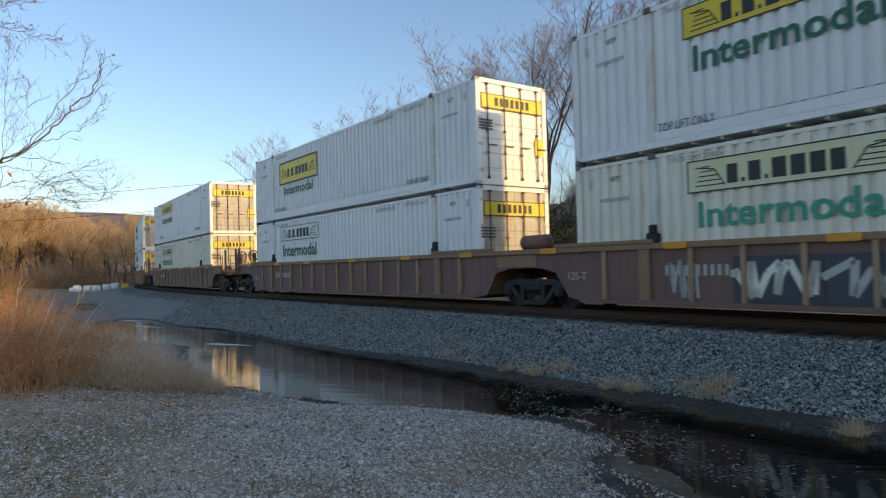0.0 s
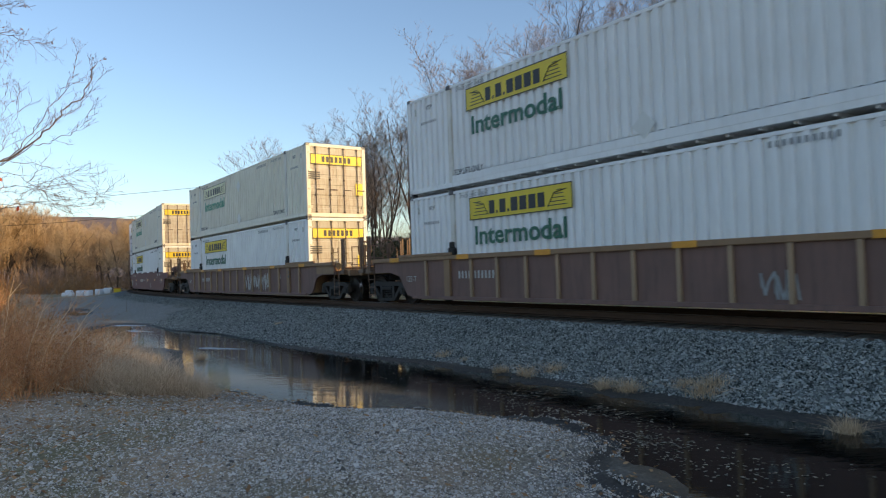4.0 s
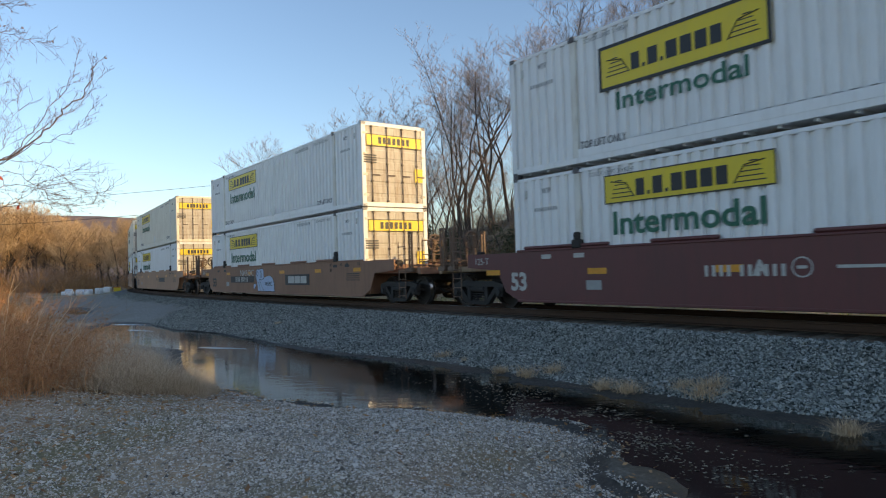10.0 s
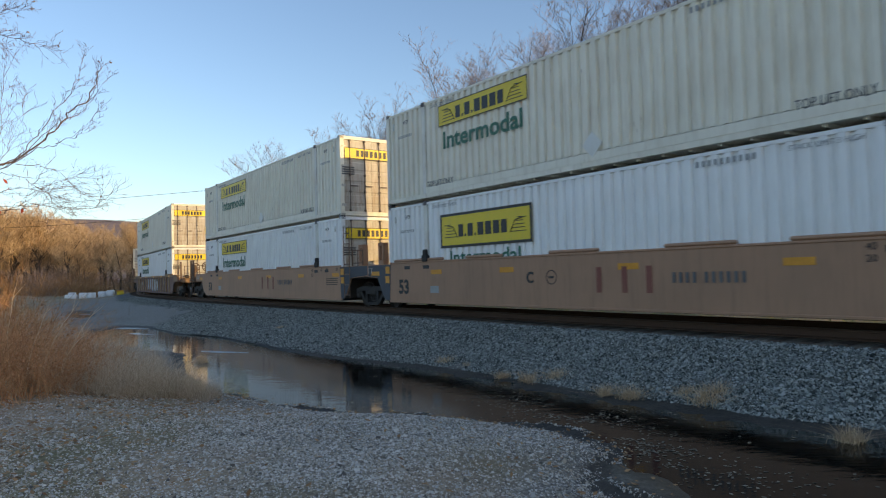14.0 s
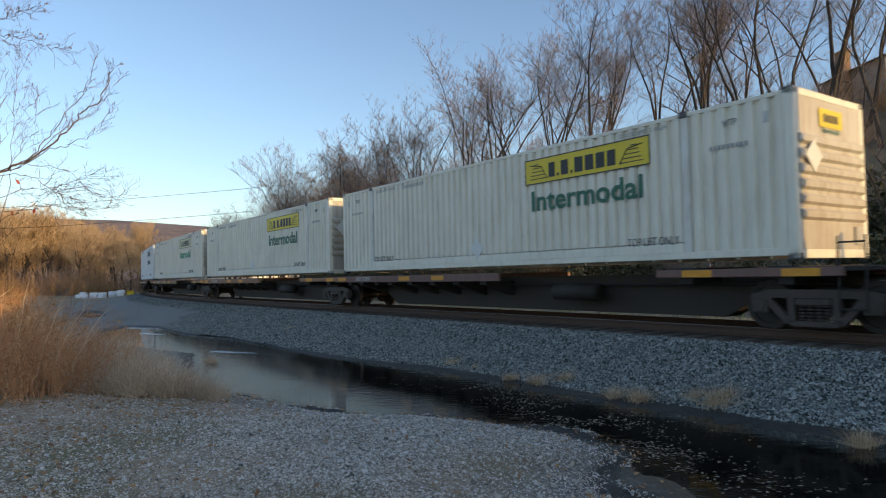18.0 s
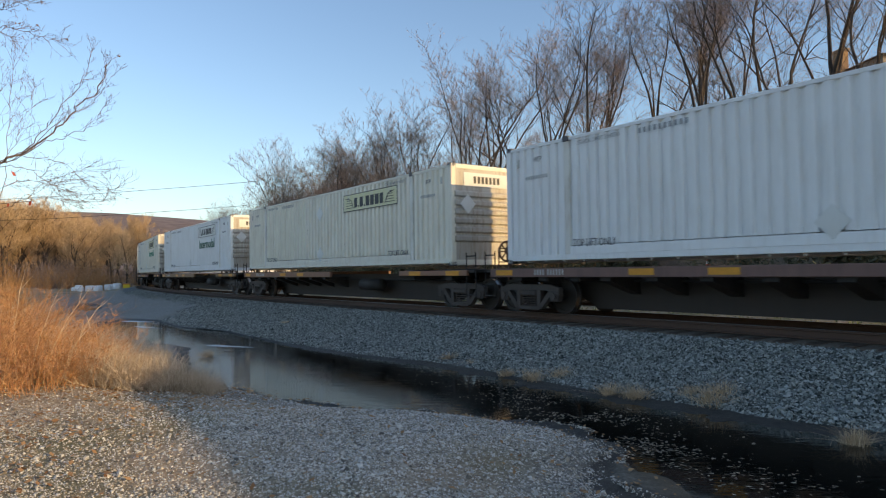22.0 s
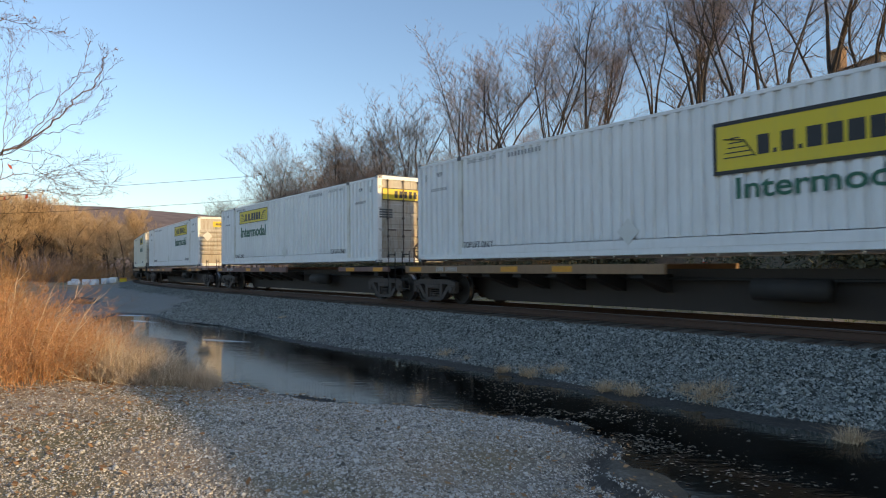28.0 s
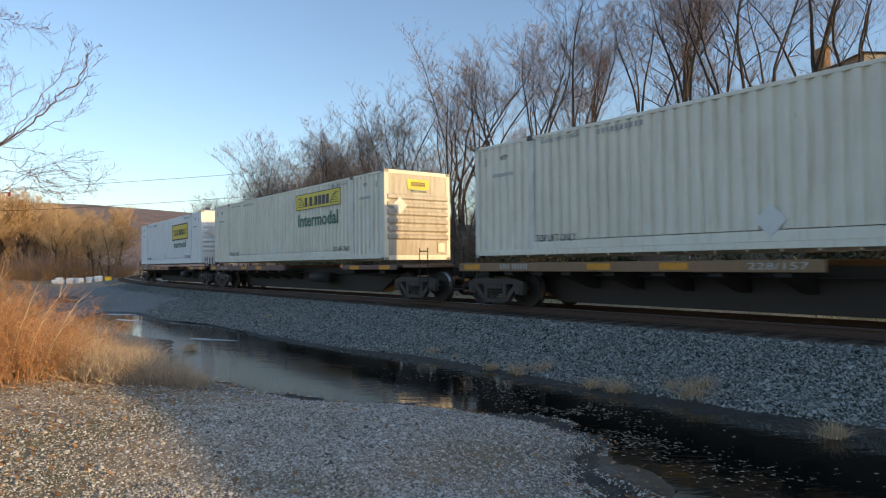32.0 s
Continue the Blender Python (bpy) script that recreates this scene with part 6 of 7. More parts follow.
def build_grass():
    def bank(x, y, rng):
        s, d = to_line(x, y)
        near = np.interp(s, NEAR_S, NEAR_D)
        edge = d - near - 0.05 - 0.2 * wobble(x, y, 2.0, 3.0)
        clump = 0.5 + 0.5 * wobble(x, y, 2.3, 8.0)
        front = y - 10.25 - 0.25 * wobble(x, y, 1.2, 4.0)
        return (edge > 0.45) & (front > 0) & (s > -14) & (rng.random(len(x)) < (0.35 + 0.65 * clump) * np.where(s < 0.0, 0.15, 1.0) * np.where(x < -6.4, 0.3, 1.0))
    r = scatter(380000, 3, -12, -3.6, 9.9, 23, bank)
    rng = np.random.default_rng(4)
    h = rng.uniform(0.2, 0.85, len(r)) ** 1.2 * (0.6 + 0.6 * (0.5 + 0.5 * wobble(r[:, 0], r[:, 1], 2.2, 2.0)))
    gs, gd = to_line(r[:, 0], r[:, 1])
    h = h * np.clip(0.25 + 0.55 * (gd - np.interp(gs, NEAR_S, NEAR_D) - 0.4), 0.25, 1.0)
    tagged(new("dry_grass", blades("dry_grass", r, h, 0.8, 0.0036, WEED, 6, 0.9)), "tangled dead brown grass and weeds on the ditch bank", "grass", kind="stuff")

    def rough(x, y, rng):
        s, d = to_line(x, y)
        return (d < -10.5) & (d > -32) & (rng.random(len(x)) < 0.35 + 0.65 * (0.5 + 0.5 * wobble(x, y, 0.6, 5.0)))
    r = scatter(30000, 9, -30, 40, 8, 75, rough)
    tagged(new("bank_grass", blades("bank_grass", r, rng.uniform(0.15, 0.55, len(r)), 0.6, 0.012, DEADGRASS, 16, pieces=2)), "rough brown winter grass on the bank", "grass", kind="stuff")

    def strip(x, y, rng):
        s, d = to_line(x, y)
        return (d < -3.4) & (d > -11)
    r = scatter(30000, 10, -16, 30, 8, 42, strip)
    tagged(new("green_grass", blades("green_grass", r, rng.uniform(0.06, 0.2, len(r)), 0.5, 0.012, WEEDY, 17, pieces=2)), "short green grass on the flat strip behind the track", "grass", kind="stuff")


build_grass()


def shrub_meshes(seed, height, stems, mat):
    rnd = random.Random(seed)
    w = Sticks()
    for i in range(stems):
        a, t = rnd.uniform(0, 2 * math.pi), abs(rnd.gauss(0, 0.55))
        p = Vector((rnd.gauss(0, 0.28), rnd.gauss(0, 0.28), -0.03))
        way = Vector((math.cos(a) * t, math.sin(a) * t, 1)).normalized()
        h = height * rnd.uniform(0.45, 1.0)
        r = rnd.uniform(0.0035, 0.008)
        n = 5
        for k in range(n):
            way = (way + Vector((rnd.gauss(0, 0.17), rnd.gauss(0, 0.17), -0.22 * k / n))).normalized()
            q = p + way * h / n
            w.add(p, q, r * (1 - 0.75 * k / n), r * (1 - 0.75 * (k + 1) / n))
            if k > 0:
                for j in range(rnd.randint(1, 2)):
                    b = Vector((rnd.gauss(0, 0.6), rnd.gauss(0, 0.6), rnd.uniform(0.1, 0.9))).normalized()
                    w.add(q, q + (way * 0.5 + b * 0.7) * h * rnd.uniform(0.12, 0.34), r * 0.5, r * 0.15)
            p = q
    return w.mesh("shrub", mat, 3)


def bramble_meshes(seed, height, stems, spread):
    """Arching fine stems with short side twigs, and the withered leaves that still hang on them."""
    rnd = random.Random(seed)
    w = Sticks()
    tips = []
    for i in range(stems):
        a, t = rnd.uniform(0, 2 * math.pi), abs(rnd.gauss(0, 0.6))
        p = Vector((rnd.gauss(0, spread), rnd.gauss(0, spread), -0.03))
        way = Vector((math.cos(a) * t, math.sin(a) * t, 1)).normalized()
        h = height * rnd.uniform(0.35, 1.0)
        r = rnd.uniform(0.0022, 0.0055)
        n = 6
        for k in range(n):
            way = (way + Vector((rnd.gauss(0, 0.2), rnd.gauss(0, 0.2), -0.20 * k / n))).normalized()
            q = p + way * h / n
            w.add(p, q, r * (1 - 0.72 * k / n), r * (1 - 0.72 * (k + 1) / n))
            for j in range(rnd.randint(1, 3) if k else 0):
                b = (way * 0.5 + Vector((rnd.gauss(0, 0.7), rnd.gauss(0, 0.7), rnd.uniform(-0.1, 0.8)))).normalized()
                e = q + b * h * rnd.uniform(0.08, 0.24)
                w.add(q, e, r * 0.5, r * 0.25)
                m = q.lerp(e, rnd.uniform(0.4, 0.8))
                c = (b + Vector((rnd.gauss(0, 0.7), rnd.gauss(0, 0.7), rnd.gauss(0.1, 0.5)))).normalized()
                w.add(m, m + c * h * rnd.uniform(0.05, 0.12), r * 0.32, r * 0.16)
                tips += [e, m]
            p = q
    rng = np.random.default_rng(seed)
    at = np.array([tuple(tips[i]) for i in rng.integers(0, len(tips), 900)]) + rng.normal(0, 0.012, (900, 3))
    u, v = rng.normal(0, 0.010, (900, 3)), rng.normal(0, 0.006, (900, 3))
    quads = np.stack([at - u, at + v, at + u, at - v], 1).reshape(-1, 3)
    return w.mesh("stem", BRAMBLE, 3), raw_mesh("leaves", quads, np.arange(3600).reshape(-1, 4), LEAFBROWN)


def plant_brambles():
    rnd = random.Random(17)
    kinds = [bramble_meshes(400 + i, h, n, w) for i, (h, n, w) in enumerate(((1.5, 100, 0.30), (1.2, 110, 0.34), (0.95, 110, 0.30)))]
    for x, y, k in ((-6.5, 9.7, 0), (-7.1, 10.0, 0), (-6.1, 9.75, 2), (-6.55, 10.5, 1), (-5.85, 10.4, 2), (-7.4, 10.7, 0), (-6.6, 11.3, 1), (-7.5, 11.6, 0), (-6.0, 11.2, 2), (-8.2, 10.4, 0), (-7.0, 12.3, 1), (-8.3, 12.6, 0)):
        b = thing("bramble", "dense orange-brown leafless bramble beside the gravel", "shrub", "brambles beside the gravel")
        f = rnd.uniform(0.9, 1.1)
        b.matrix_basis = pose(x, y, height_at(x, y), 0, 0, rnd.uniform(0, 360)) @ Matrix.Diagonal((f, f, f, 1))
        part("stem", kinds[k][0], None, b)
        part("leaves", kinds[k][1], None, b, "withered brown leaves")
    # a few long pale canes that lean out over the grass
    clump = thing("cane_clump", "long pale canes leaning out of the brambles", "shrub")
    for p, q in (((-6.1, 10.0), (-5.35, 1.05)), ((-5.9, 10.1), (-5.05, 0.88)), ((-6.2, 9.9), (-5.65, 1.0)), ((-6.4, 9.9), (-6.2, 1.35)), ((-5.9, 10.2), (-5.2, 0.55)), ((-6.5, 9.8), (-6.6, 1.3))):
        canes = Sticks()
        base = Vector((*p, height_at(*p) - 0.02))
        tip = Vector((q[0], p[1] + rnd.uniform(-0.2, 0.2), q[1]))
        last = base
        for k in range(1, 8):
            f = k / 7
            at = base.lerp(tip, f) + Vector((-0.10 * math.sin(math.pi * f), 0, 0.10 * math.sin(math.pi * f))) + Vector((rnd.gauss(0, 0.012), rnd.gauss(0, 0.012), rnd.gauss(0, 0.012)))
            canes.add(last, at, 0.008 * (1.08 - f * 0.8), 0.008 * (1.08 - (f + 0.14) * 0.8))
            if k in (3, 5):
                canes.add(at, at + Vector((rnd.uniform(-0.1, 0.25), rnd.uniform(-0.1, 0.1), rnd.uniform(0.1, 0.3))), 0.004, 0.0015)
            last = at
        tagged(part("cane", canes.mesh("cane", STRAW, 5), None, clump), kind="stuff")


def plant_shrubs():
    rnd = random.Random(31)
    kinds = [shrub_meshes(40 + i, h, n, m) for i, (h, n, m) in enumerate(((1.9, 26, BRUSH), (1.4, 30, BRUSH), (2.3, 12, BRUSH), (0.5, 170, WEED)))]
    spots = [(-8.4, 11.2, 0), (-8.2, 12.3, 2), (-9.0, 13.3, 0), (-9.6, 12.2, 2), (-8.6, 12.0, 1), (-7.6, 12.2, 0), (-10.6, 14.8, 1), (-5.3, 10.7, 3), (-4.7, 10.6, 3), (-5.6, 11.4, 3), (-5.2, 11.6, 3), (-4.5, 10.45, 3)]
    for i in range(46):
        y = rnd.uniform(15, 60)
        spots.append((-y * rnd.uniform(0.62, 0.80) - 0.4, y, rnd.choice((0, 1, 2, 3))))
    for x, y, k in spots:
        s, d = to_line(x, y)
        if d[0] < 9.2:
            continue
        f = rnd.uniform(0.85, 1.15) * (1.0 if y < 16 else 1.2)
        ob = tagged(new("shrub", kinds[k]), "reddish leafless brush by the ditch" if k < 3 else "pale dry weed stalks by the ditch", "shrub", "brush by the ditch")
        ob.matrix_basis = pose(x, y, height_at(x, y), 0, 0, rnd.uniform(0, 360)) @ Matrix.Diagonal((f, f, f, 1))
    under = [shrub_meshes(60 + i, 2.6, 90, m) for i, m in enumerate((TWIG, BRUSH))]
    n = 0
    while n < 200:
        s, d = rnd.uniform(-70, 32), -rnd.uniform(12, 34)
        x, y = (float(v) for v in on_line(s, d))
        if y < 6 or (y < 33.5 and abs(x / y - 0.39) < 0.045):
            continue
        n += 1
        f = rnd.uniform(0.6, 1.2)
        ob = tagged(new("shrub", under[n % 2]), "leafless brown undergrowth on the bank", "shrub", "undergrowth on the bank")
        ob.matrix_basis = pose(x, y, height_at(x, y), 0, 0, rnd.uniform(0, 360)) @ Matrix.Diagonal((f * 1.3, f * 1.3, f, 1))
    for i in range(48):
        y = rnd.uniform(84, 120)
        x = -y * rnd.uniform(0.45, 0.80)
        if x > -44:
            continue
        f = rnd.uniform(1.0, 2.0)
        ob = tagged(new("shrub", under[i % 2]), "leafless brown undergrowth below the far trees", "shrub", "undergrowth below the far trees")
        ob.matrix_basis = pose(x, y, height_at(x, y), 0, 0, rnd.uniform(0, 360)) @ Matrix.Diagonal((f * 2.0, f * 2.0, f, 1))


plant_shrubs()
plant_brambles()


def plant_evergreens():
    """Dark leafy bushes low on the bank: stems with many small leaves in clumps."""
    leafm = grainy("evergreen_leaf", [(0.2, (0.045, 0.05, 0.026)), (0.8, (0.15, 0.14, 0.078))], 5, 0.8, 0.1, 0.01, 0.2, 0.5)
    meshes = []
    for i in range(3):
        rng = np.random.default_rng(90 + i)
        n = 2600
        c = rng.normal(0, 1, (26, 3)) * (0.75, 0.75, 0.45) + (0, 0, 1.0)
        at = c[rng.integers(0, 26, n)] + rng.normal(0, 0.24, (n, 3))
        at = at[at[:, 2] > 0.05]
        n = len(at)
        u = rng.normal(0, 0.055, (n, 3))
        w = rng.normal(0, 0.035, (n, 3))
        v = np.stack([at - u, at + w, at + u, at - w], 1).reshape(-1, 3)
        meshes.append(raw_mesh("leaves", v, np.arange(4 * n).reshape(-1, 4), leafm))
    stems = shrub_meshes(99, 1.5, 22, BARK)
    rnd = random.Random(13)
    for i in range(80):
        s, d = rnd.uniform(-45, 16), -rnd.uniform(12.5, 20)
        x, y = (float(v) for v in on_line(s, d))
        if y < 34 and abs(x / y - 0.39) < 0.06:
            continue
        f = rnd.uniform(0.6, 1.3)
        b = thing("bush", "dark evergreen bush on the lower slope of the bank", "bush", "evergreen bushes on the bank")
        b.matrix_basis = pose(x, y, height_at(x, y), 0, 0, rnd.uniform(0, 360)) @ Matrix.Diagonal((f * 1.3, f * 1.3, f, 1))
        part("foliage", meshes[i % 3], None, b)
        part("stem", stems, None, b)


plant_evergreens()


def plant_near_tree():
    """Limbs that reach in from the left, each a bent line with side twigs; local x and z, the trunk at x = 0."""
    rnd = random.Random(77)
    wood, twigs = Sticks(), Sticks()
    p = Vector((0, 0, -0.2))
    way = Vector((0.06, 0, 1))
    for i in range(7):
        q = p + way.normalized() * 0.95
        wood.add(p, q, 0.10 * (1 - 0.11 * i), 0.10 * (1 - 0.11 * (i + 1)))
        way = way + Vector((rnd.gauss(0.0, 0.05), rnd.gauss(0, 0.05), 0.2))
        p = q

    def limb(pts, y, radius, side, reach, droop=0.0):
        rows = [Vector((px, y * (i / (len(pts) - 1)), pz)) for i, (px, pz) in enumerate(pts)]
        n = len(rows) - 1
        for i in range(n):
            a, b = rows[i], rows[i + 1]
            last = a
            for k in range(1, 5):
                q = a.lerp(b, k / 4) + Vector((rnd.gauss(0, 0.012), rnd.gauss(0, 0.03), rnd.gauss(0, 0.012)))
                f0, f1 = (i + (k - 1) / 4) / n, (i + k / 4) / n
                wood.add(last, q, radius * (1 - 0.8 * f0), radius * (1 - 0.8 * f1))
                if f1 > 0.3:
                    for j in range(side if rnd.random() < 0.8 else 0):
                        w = (b - a).normalized() * 0.8 + Vector((rnd.gauss(0.1, 0.3), rnd.gauss(0, 0.5), rnd.gauss(0.15 - droop, 0.45)))
                        grow(rnd, wood, twigs, q, w, reach * rnd.uniform(0.4, 1.0), max(0.0046, radius * (1 - 0.8 * f1) * 0.5), 2, 4, 0.45, 4, 0.04 - droop * 0.3, (2, 3), 0.0034)
                last = q

    limb([(0.0, 2.3), (1.2, 2.58), (1.79, 2.75), (2.22, 2.9), (2.52, 3.07), (2.86, 3.32), (3.07, 3.56), (3.41, 3.76), (3.52, 4.01), (3.59, 4.22)], -0.3, 0.030, 1, 0.24)
    limb([(1.4, 2.64), (1.96, 2.85), (2.3, 3.08), (2.52, 3.39), (2.71, 3.7), (2.94, 3.94), (3.03, 4.15), (3.09, 4.49), (3.12, 4.58)], 0.2, 0.014, 1, 0.20)
    limb([(2.94, 3.94), (3.13, 4.02), (3.30, 4.18), (3.35, 4.26)], 0.1, 0.006, 0, 0.2)
    limb([(1.9, 2.78), (2.3, 3.01), (2.64, 3.39), (2.9, 3.55), (3.07, 3.68), (3.2, 3.89), (3.37, 4.19)], 0.3, 0.0105, 1, 0.20)
    limb([(2.1, 2.86), (2.52, 3.11), (2.81, 3.14), (3.07, 3.21), (3.28, 3.31), (3.41, 3.46), (3.53, 3.6)], -0.2, 0.010, 1, 0.20)
    limb([(1.6, 2.70), (2.13, 2.88), (2.47, 2.85), (2.73, 2.76), (2.98, 2.48), (3.15, 2.39)], 0.3, 0.010, 2, 0.42, 0.25)
    limb([(1.6, 2.66), (2.0, 2.74), (2.4, 2.62), (2.7, 2.42), (2.9, 2.32), (3.1, 2.36)], -0.3, 0.009, 2, 0.40, 0.25)
    limb([(1.0, 1.7), (1.79, 2.0), (2.13, 2.16), (2.43, 2.28), (2.6, 2.53), (2.73, 2.7)], -0.3, 0.009, 1, 0.38, 0.1)
    limb([(1.2, 2.1), (2.22, 2.23), (2.47, 2.26), (2.9, 2.21), (3.2, 2.24), (3.41, 2.43)], 0.4, 0.009, 2, 0.36, 0.2)
    limb([(0.6, 1.9), (1.6, 2.35), (2.0, 2.5), (2.4, 2.52), (2.75, 2.6), (3.0, 2.72)], 0.2, 0.010, 2, 0.4, 0.2)
    limb([(1.75, 2.0), (1.89, 2.76), (1.92, 3.62), (1.94, 4.05), (1.93, 4.65)], 0.1, 0.0085, 2, 0.40)
    limb([(1.60, 2.4), (1.78, 3.2), (1.85, 3.7), (1.82, 4.2)], -0.2, 0.0085, 2, 0.45)
    limb([(1.75, 2.6), (2.02, 3.1), (2.10, 3.5), (2.18, 3.85)], 0.2, 0.007, 2, 0.34)
    limb([(0.2, 4.80), (1.5, 4.98), (1.78, 5.02), (2.04, 5.1), (2.21, 5.13), (2.51, 5.09)], -0.3, 0.0124, 2, 0.26, 0.1)
    limb([(0.2, 4.84), (1.5, 4.94), (1.78, 4.9), (2.13, 4.82), (2.39, 4.71), (2.54, 4.72)], 0.3, 0.0109, 2, 0.26, 0.1)
    limb([(0.2, 4.6), (1.5, 4.8), (1.78, 4.78), (2.0, 4.67), (2.13, 4.47)], 0.0, 0.0093, 1, 0.24, 0.15)
    t = thing("tree", "thin bare tree with a few red leaves beside the gravel", "tree")
    t.matrix_basis = Matrix.Translation((-8.5, 9.9, 0))
    part("trunk", wood.mesh("trunk", DARKTWIG, 6, 0.64), None, t)
    crown = twigs.mesh("crown", DARKTWIG, 3, 0.75)
    part("crown", crown, None, t, "thin dark reddish twigs")
    leaf = mesh_of(poly(bmesh.new(), [(0, 0), (0.02, -0.025), (0.008, -0.06), (-0.014, -0.045)], 0.003), "leaf", LEAFRED)
    rows = twigs.rows
    high = [r for r in rows if r[5] > 4.15 and r[3] > 1.8]
    low = [r for r in rows if r[5] < 2.7 and 1.7 < r[3] < 2.3]
    bud = mesh_of(poly(bmesh.new(), [(0, 0), (0.014, -0.018), (0.004, -0.05), (-0.012, -0.03)], 0.004), "leaf", DARKTWIG)
    for i in range(26):
        r = high[rnd.randrange(len(high))] if i < 20 else low[rnd.randrange(len(low))]
        k = 1.0 if i < 20 else 1.5
        part("leaf", bud if i < 20 else leaf, None, t, "withered red leaf" if i >= 20 else "", Matrix.Translation(r[3:6]) @ pose(0, 0, 0, rnd.uniform(-60, 60), rnd.uniform(-60, 60), rnd.uniform(0, 360)) @ Matrix.Diagonal((k, k, k, 1)))


plant_near_tree()


# ---- stones, leaves, tufts ----
def stones(name, at, size, mat, seed, rough=0.28, smooth=False):
    """Small rough stones of eight faces at the places given."""
    rng = np.random.default_rng(seed)
    n = len(at)
    o = np.array([(1, 0, 0), (-1, 0, 0), (0, 1, 0), (0, -1, 0), (0, 0, 1), (0, 0, -1)], float)
    f = np.array([(0, 2, 4), (2, 1, 4), (1, 3, 4), (3, 0, 4), (2, 0, 5), (1, 2, 5), (3, 1, 5), (0, 3, 5)])
    v = o[None] + rng.normal(0, rough, (n, 6, 3))
    v *= rng.uniform(0.6, 1.25, (n, 1, 3)) * np.asarray(size)[:, None, None]
    a, b = rng.uniform(0, 2 * np.pi, n), rng.normal(0, 0.5, n)
    c, s = np.cos(a)[:, None], np.sin(a)[:, None]
    x, y, z = v[..., 0], v[..., 1], v[..., 2] * 0.75
    cb, sb = np.cos(b)[:, None], np.sin(b)[:, None]
    y, z = y * cb - z * sb, y * sb + z * cb
    v = np.stack([x * c - y * s, x * s + y * c, z], -1) + np.asarray(at)[:, None]
    faces = (f[None] + 6 * np.arange(n)[:, None, None]).reshape(-1, 3)
    me = raw_mesh(name, v.reshape(-1, 3), faces, mat)
    if smooth:
        me.polygons.foreach_set("use_smooth", np.ones(len(faces), bool))
    return me


def strew():
    rng = np.random.default_rng(12)
    # foreground gravel, denser near the eye
    n = 340000
    y = 3.6 + 9.4 * rng.random(n) ** 1.3
    x = rng.uniform(-0.86, 0.86, n) * (y + 0.8)
    s, d = to_line(x, y)
    z = ground_height(x, y)
    bare = np.clip(0.2 + 1.2 * wobble(x, y, 0.8, 6.0) + 0.3 * ease((-x - 0.6) / 2.5), 0, 0.5)
    silty = np.exp(-((s - 13.15) / 0.7) ** 2 - ((d - 7.0) / 0.42) ** 2)
    k = (z > WATER_Z + 0.02 * (1 + wobble(x, y, 3.0, 2.0)) - 0.05 * rng.random(n) ** 3) & (d > 5.5) & (rng.random(n) > bare) & (silty < 0.35)
    at = np.stack([x, y, z], 1)[k]
    size = np.clip(rng.lognormal(-4.68, 0.42, len(at)), 0.004, 0.036)
    tagged(new("gravel", stones("gravel", at, size, PEBBLE, 2, 0.2, True)), "loose pale grey gravel by the ditch", "gravel", kind="stuff")
    # ballast on the shoulder
    n = 185000
    s = np.where(rng.random(n) < 0.85, rng.uniform(-16, 20, n), rng.uniform(-45, -16, n))
    far = np.where(s < -16, 5.2, np.interp(s, FAR_S, FAR_D)) + 0.1
    f = rng.random(n)
    d = 1.38 + (far - 1.38) * f
    x, y = on_line(s, d)
    g = np.clip((d - 1.75) / (far + 0.02 - 1.75), 0, 1)
    z = np.where(d < 1.75, -0.22 - 0.03 * np.clip((d - 1.3) / 0.4, 0, 1), -0.26 - 0.665 * g + 0.03 * wobble(x, y, 3.0, 4.0) * (g < 1))
    k = z > WATER_Z - 0.02
    size = np.clip(rng.lognormal(-4.0, 0.35, n), 0.009, 0.045)
    tagged(new("ballast", stones("ballast", np.stack([x, y, z + 0.008], 1)[k], size[k], STONE, 3)), "crushed blue-grey ballast stones on the track shoulder", "ballast", kind="stuff")
    # fallen leaves on gravel, and litter afloat in the ditch
    n = 16000
    x, y = rng.uniform(-8, 5, n), rng.uniform(3.8, 12.5, n)
    s, d = to_line(x, y)
    z = ground_height(x, y)
    near = np.interp(s, NEAR_S, NEAR_D)
    k = (d > 5.5) & (z > WATER_Z - 0.05) & (rng.random(n) < 0.06 + 0.35 * np.clip(wobble(x, y, 0.8, 6.0), 0, 1) + 0.6 * ease((-x - 1.8) / 2.5) + 0.9 * np.exp(-((y - 10.15) / 0.3) ** 2) * (x < -3.9) + 0.3 * np.exp(-((d - near) / 0.3) ** 2))
    land = np.stack([x, y, z + 0.02], 1)[k]
    n = 20000
    s = rng.uniform(5, 16, n)
    f = rng.random(n)
    d = np.interp(s, FAR_S, FAR_D) * (1 - f) + np.interp(s, NEAR_S, NEAR_D) * f
    x, y = on_line(s, d)
    band = np.exp(-((d - np.interp(s, [6, 9, 11.5, 12.5, 16], [4.8, 5.1, 5.7, 6.5, 5.5])) / 0.55) ** 2) * np.interp(s, [5, 8, 10, 13, 14, 16], [0.1, 0.6, 1.0, 1.0, 0.35, 0.15])
    patch = np.exp(-((s - 12.35) / 0.35) ** 2 - ((d - 6.15) / 0.28) ** 2)
    k = rng.random(n) < (0.025 + 0.5 * band) * (wobble(x, y, 2.6, 11.0) > -0.1) + 0.9 * patch
    pond = np.stack([x, y, np.full(n, WATER_Z + 0.004)], 1)[k]
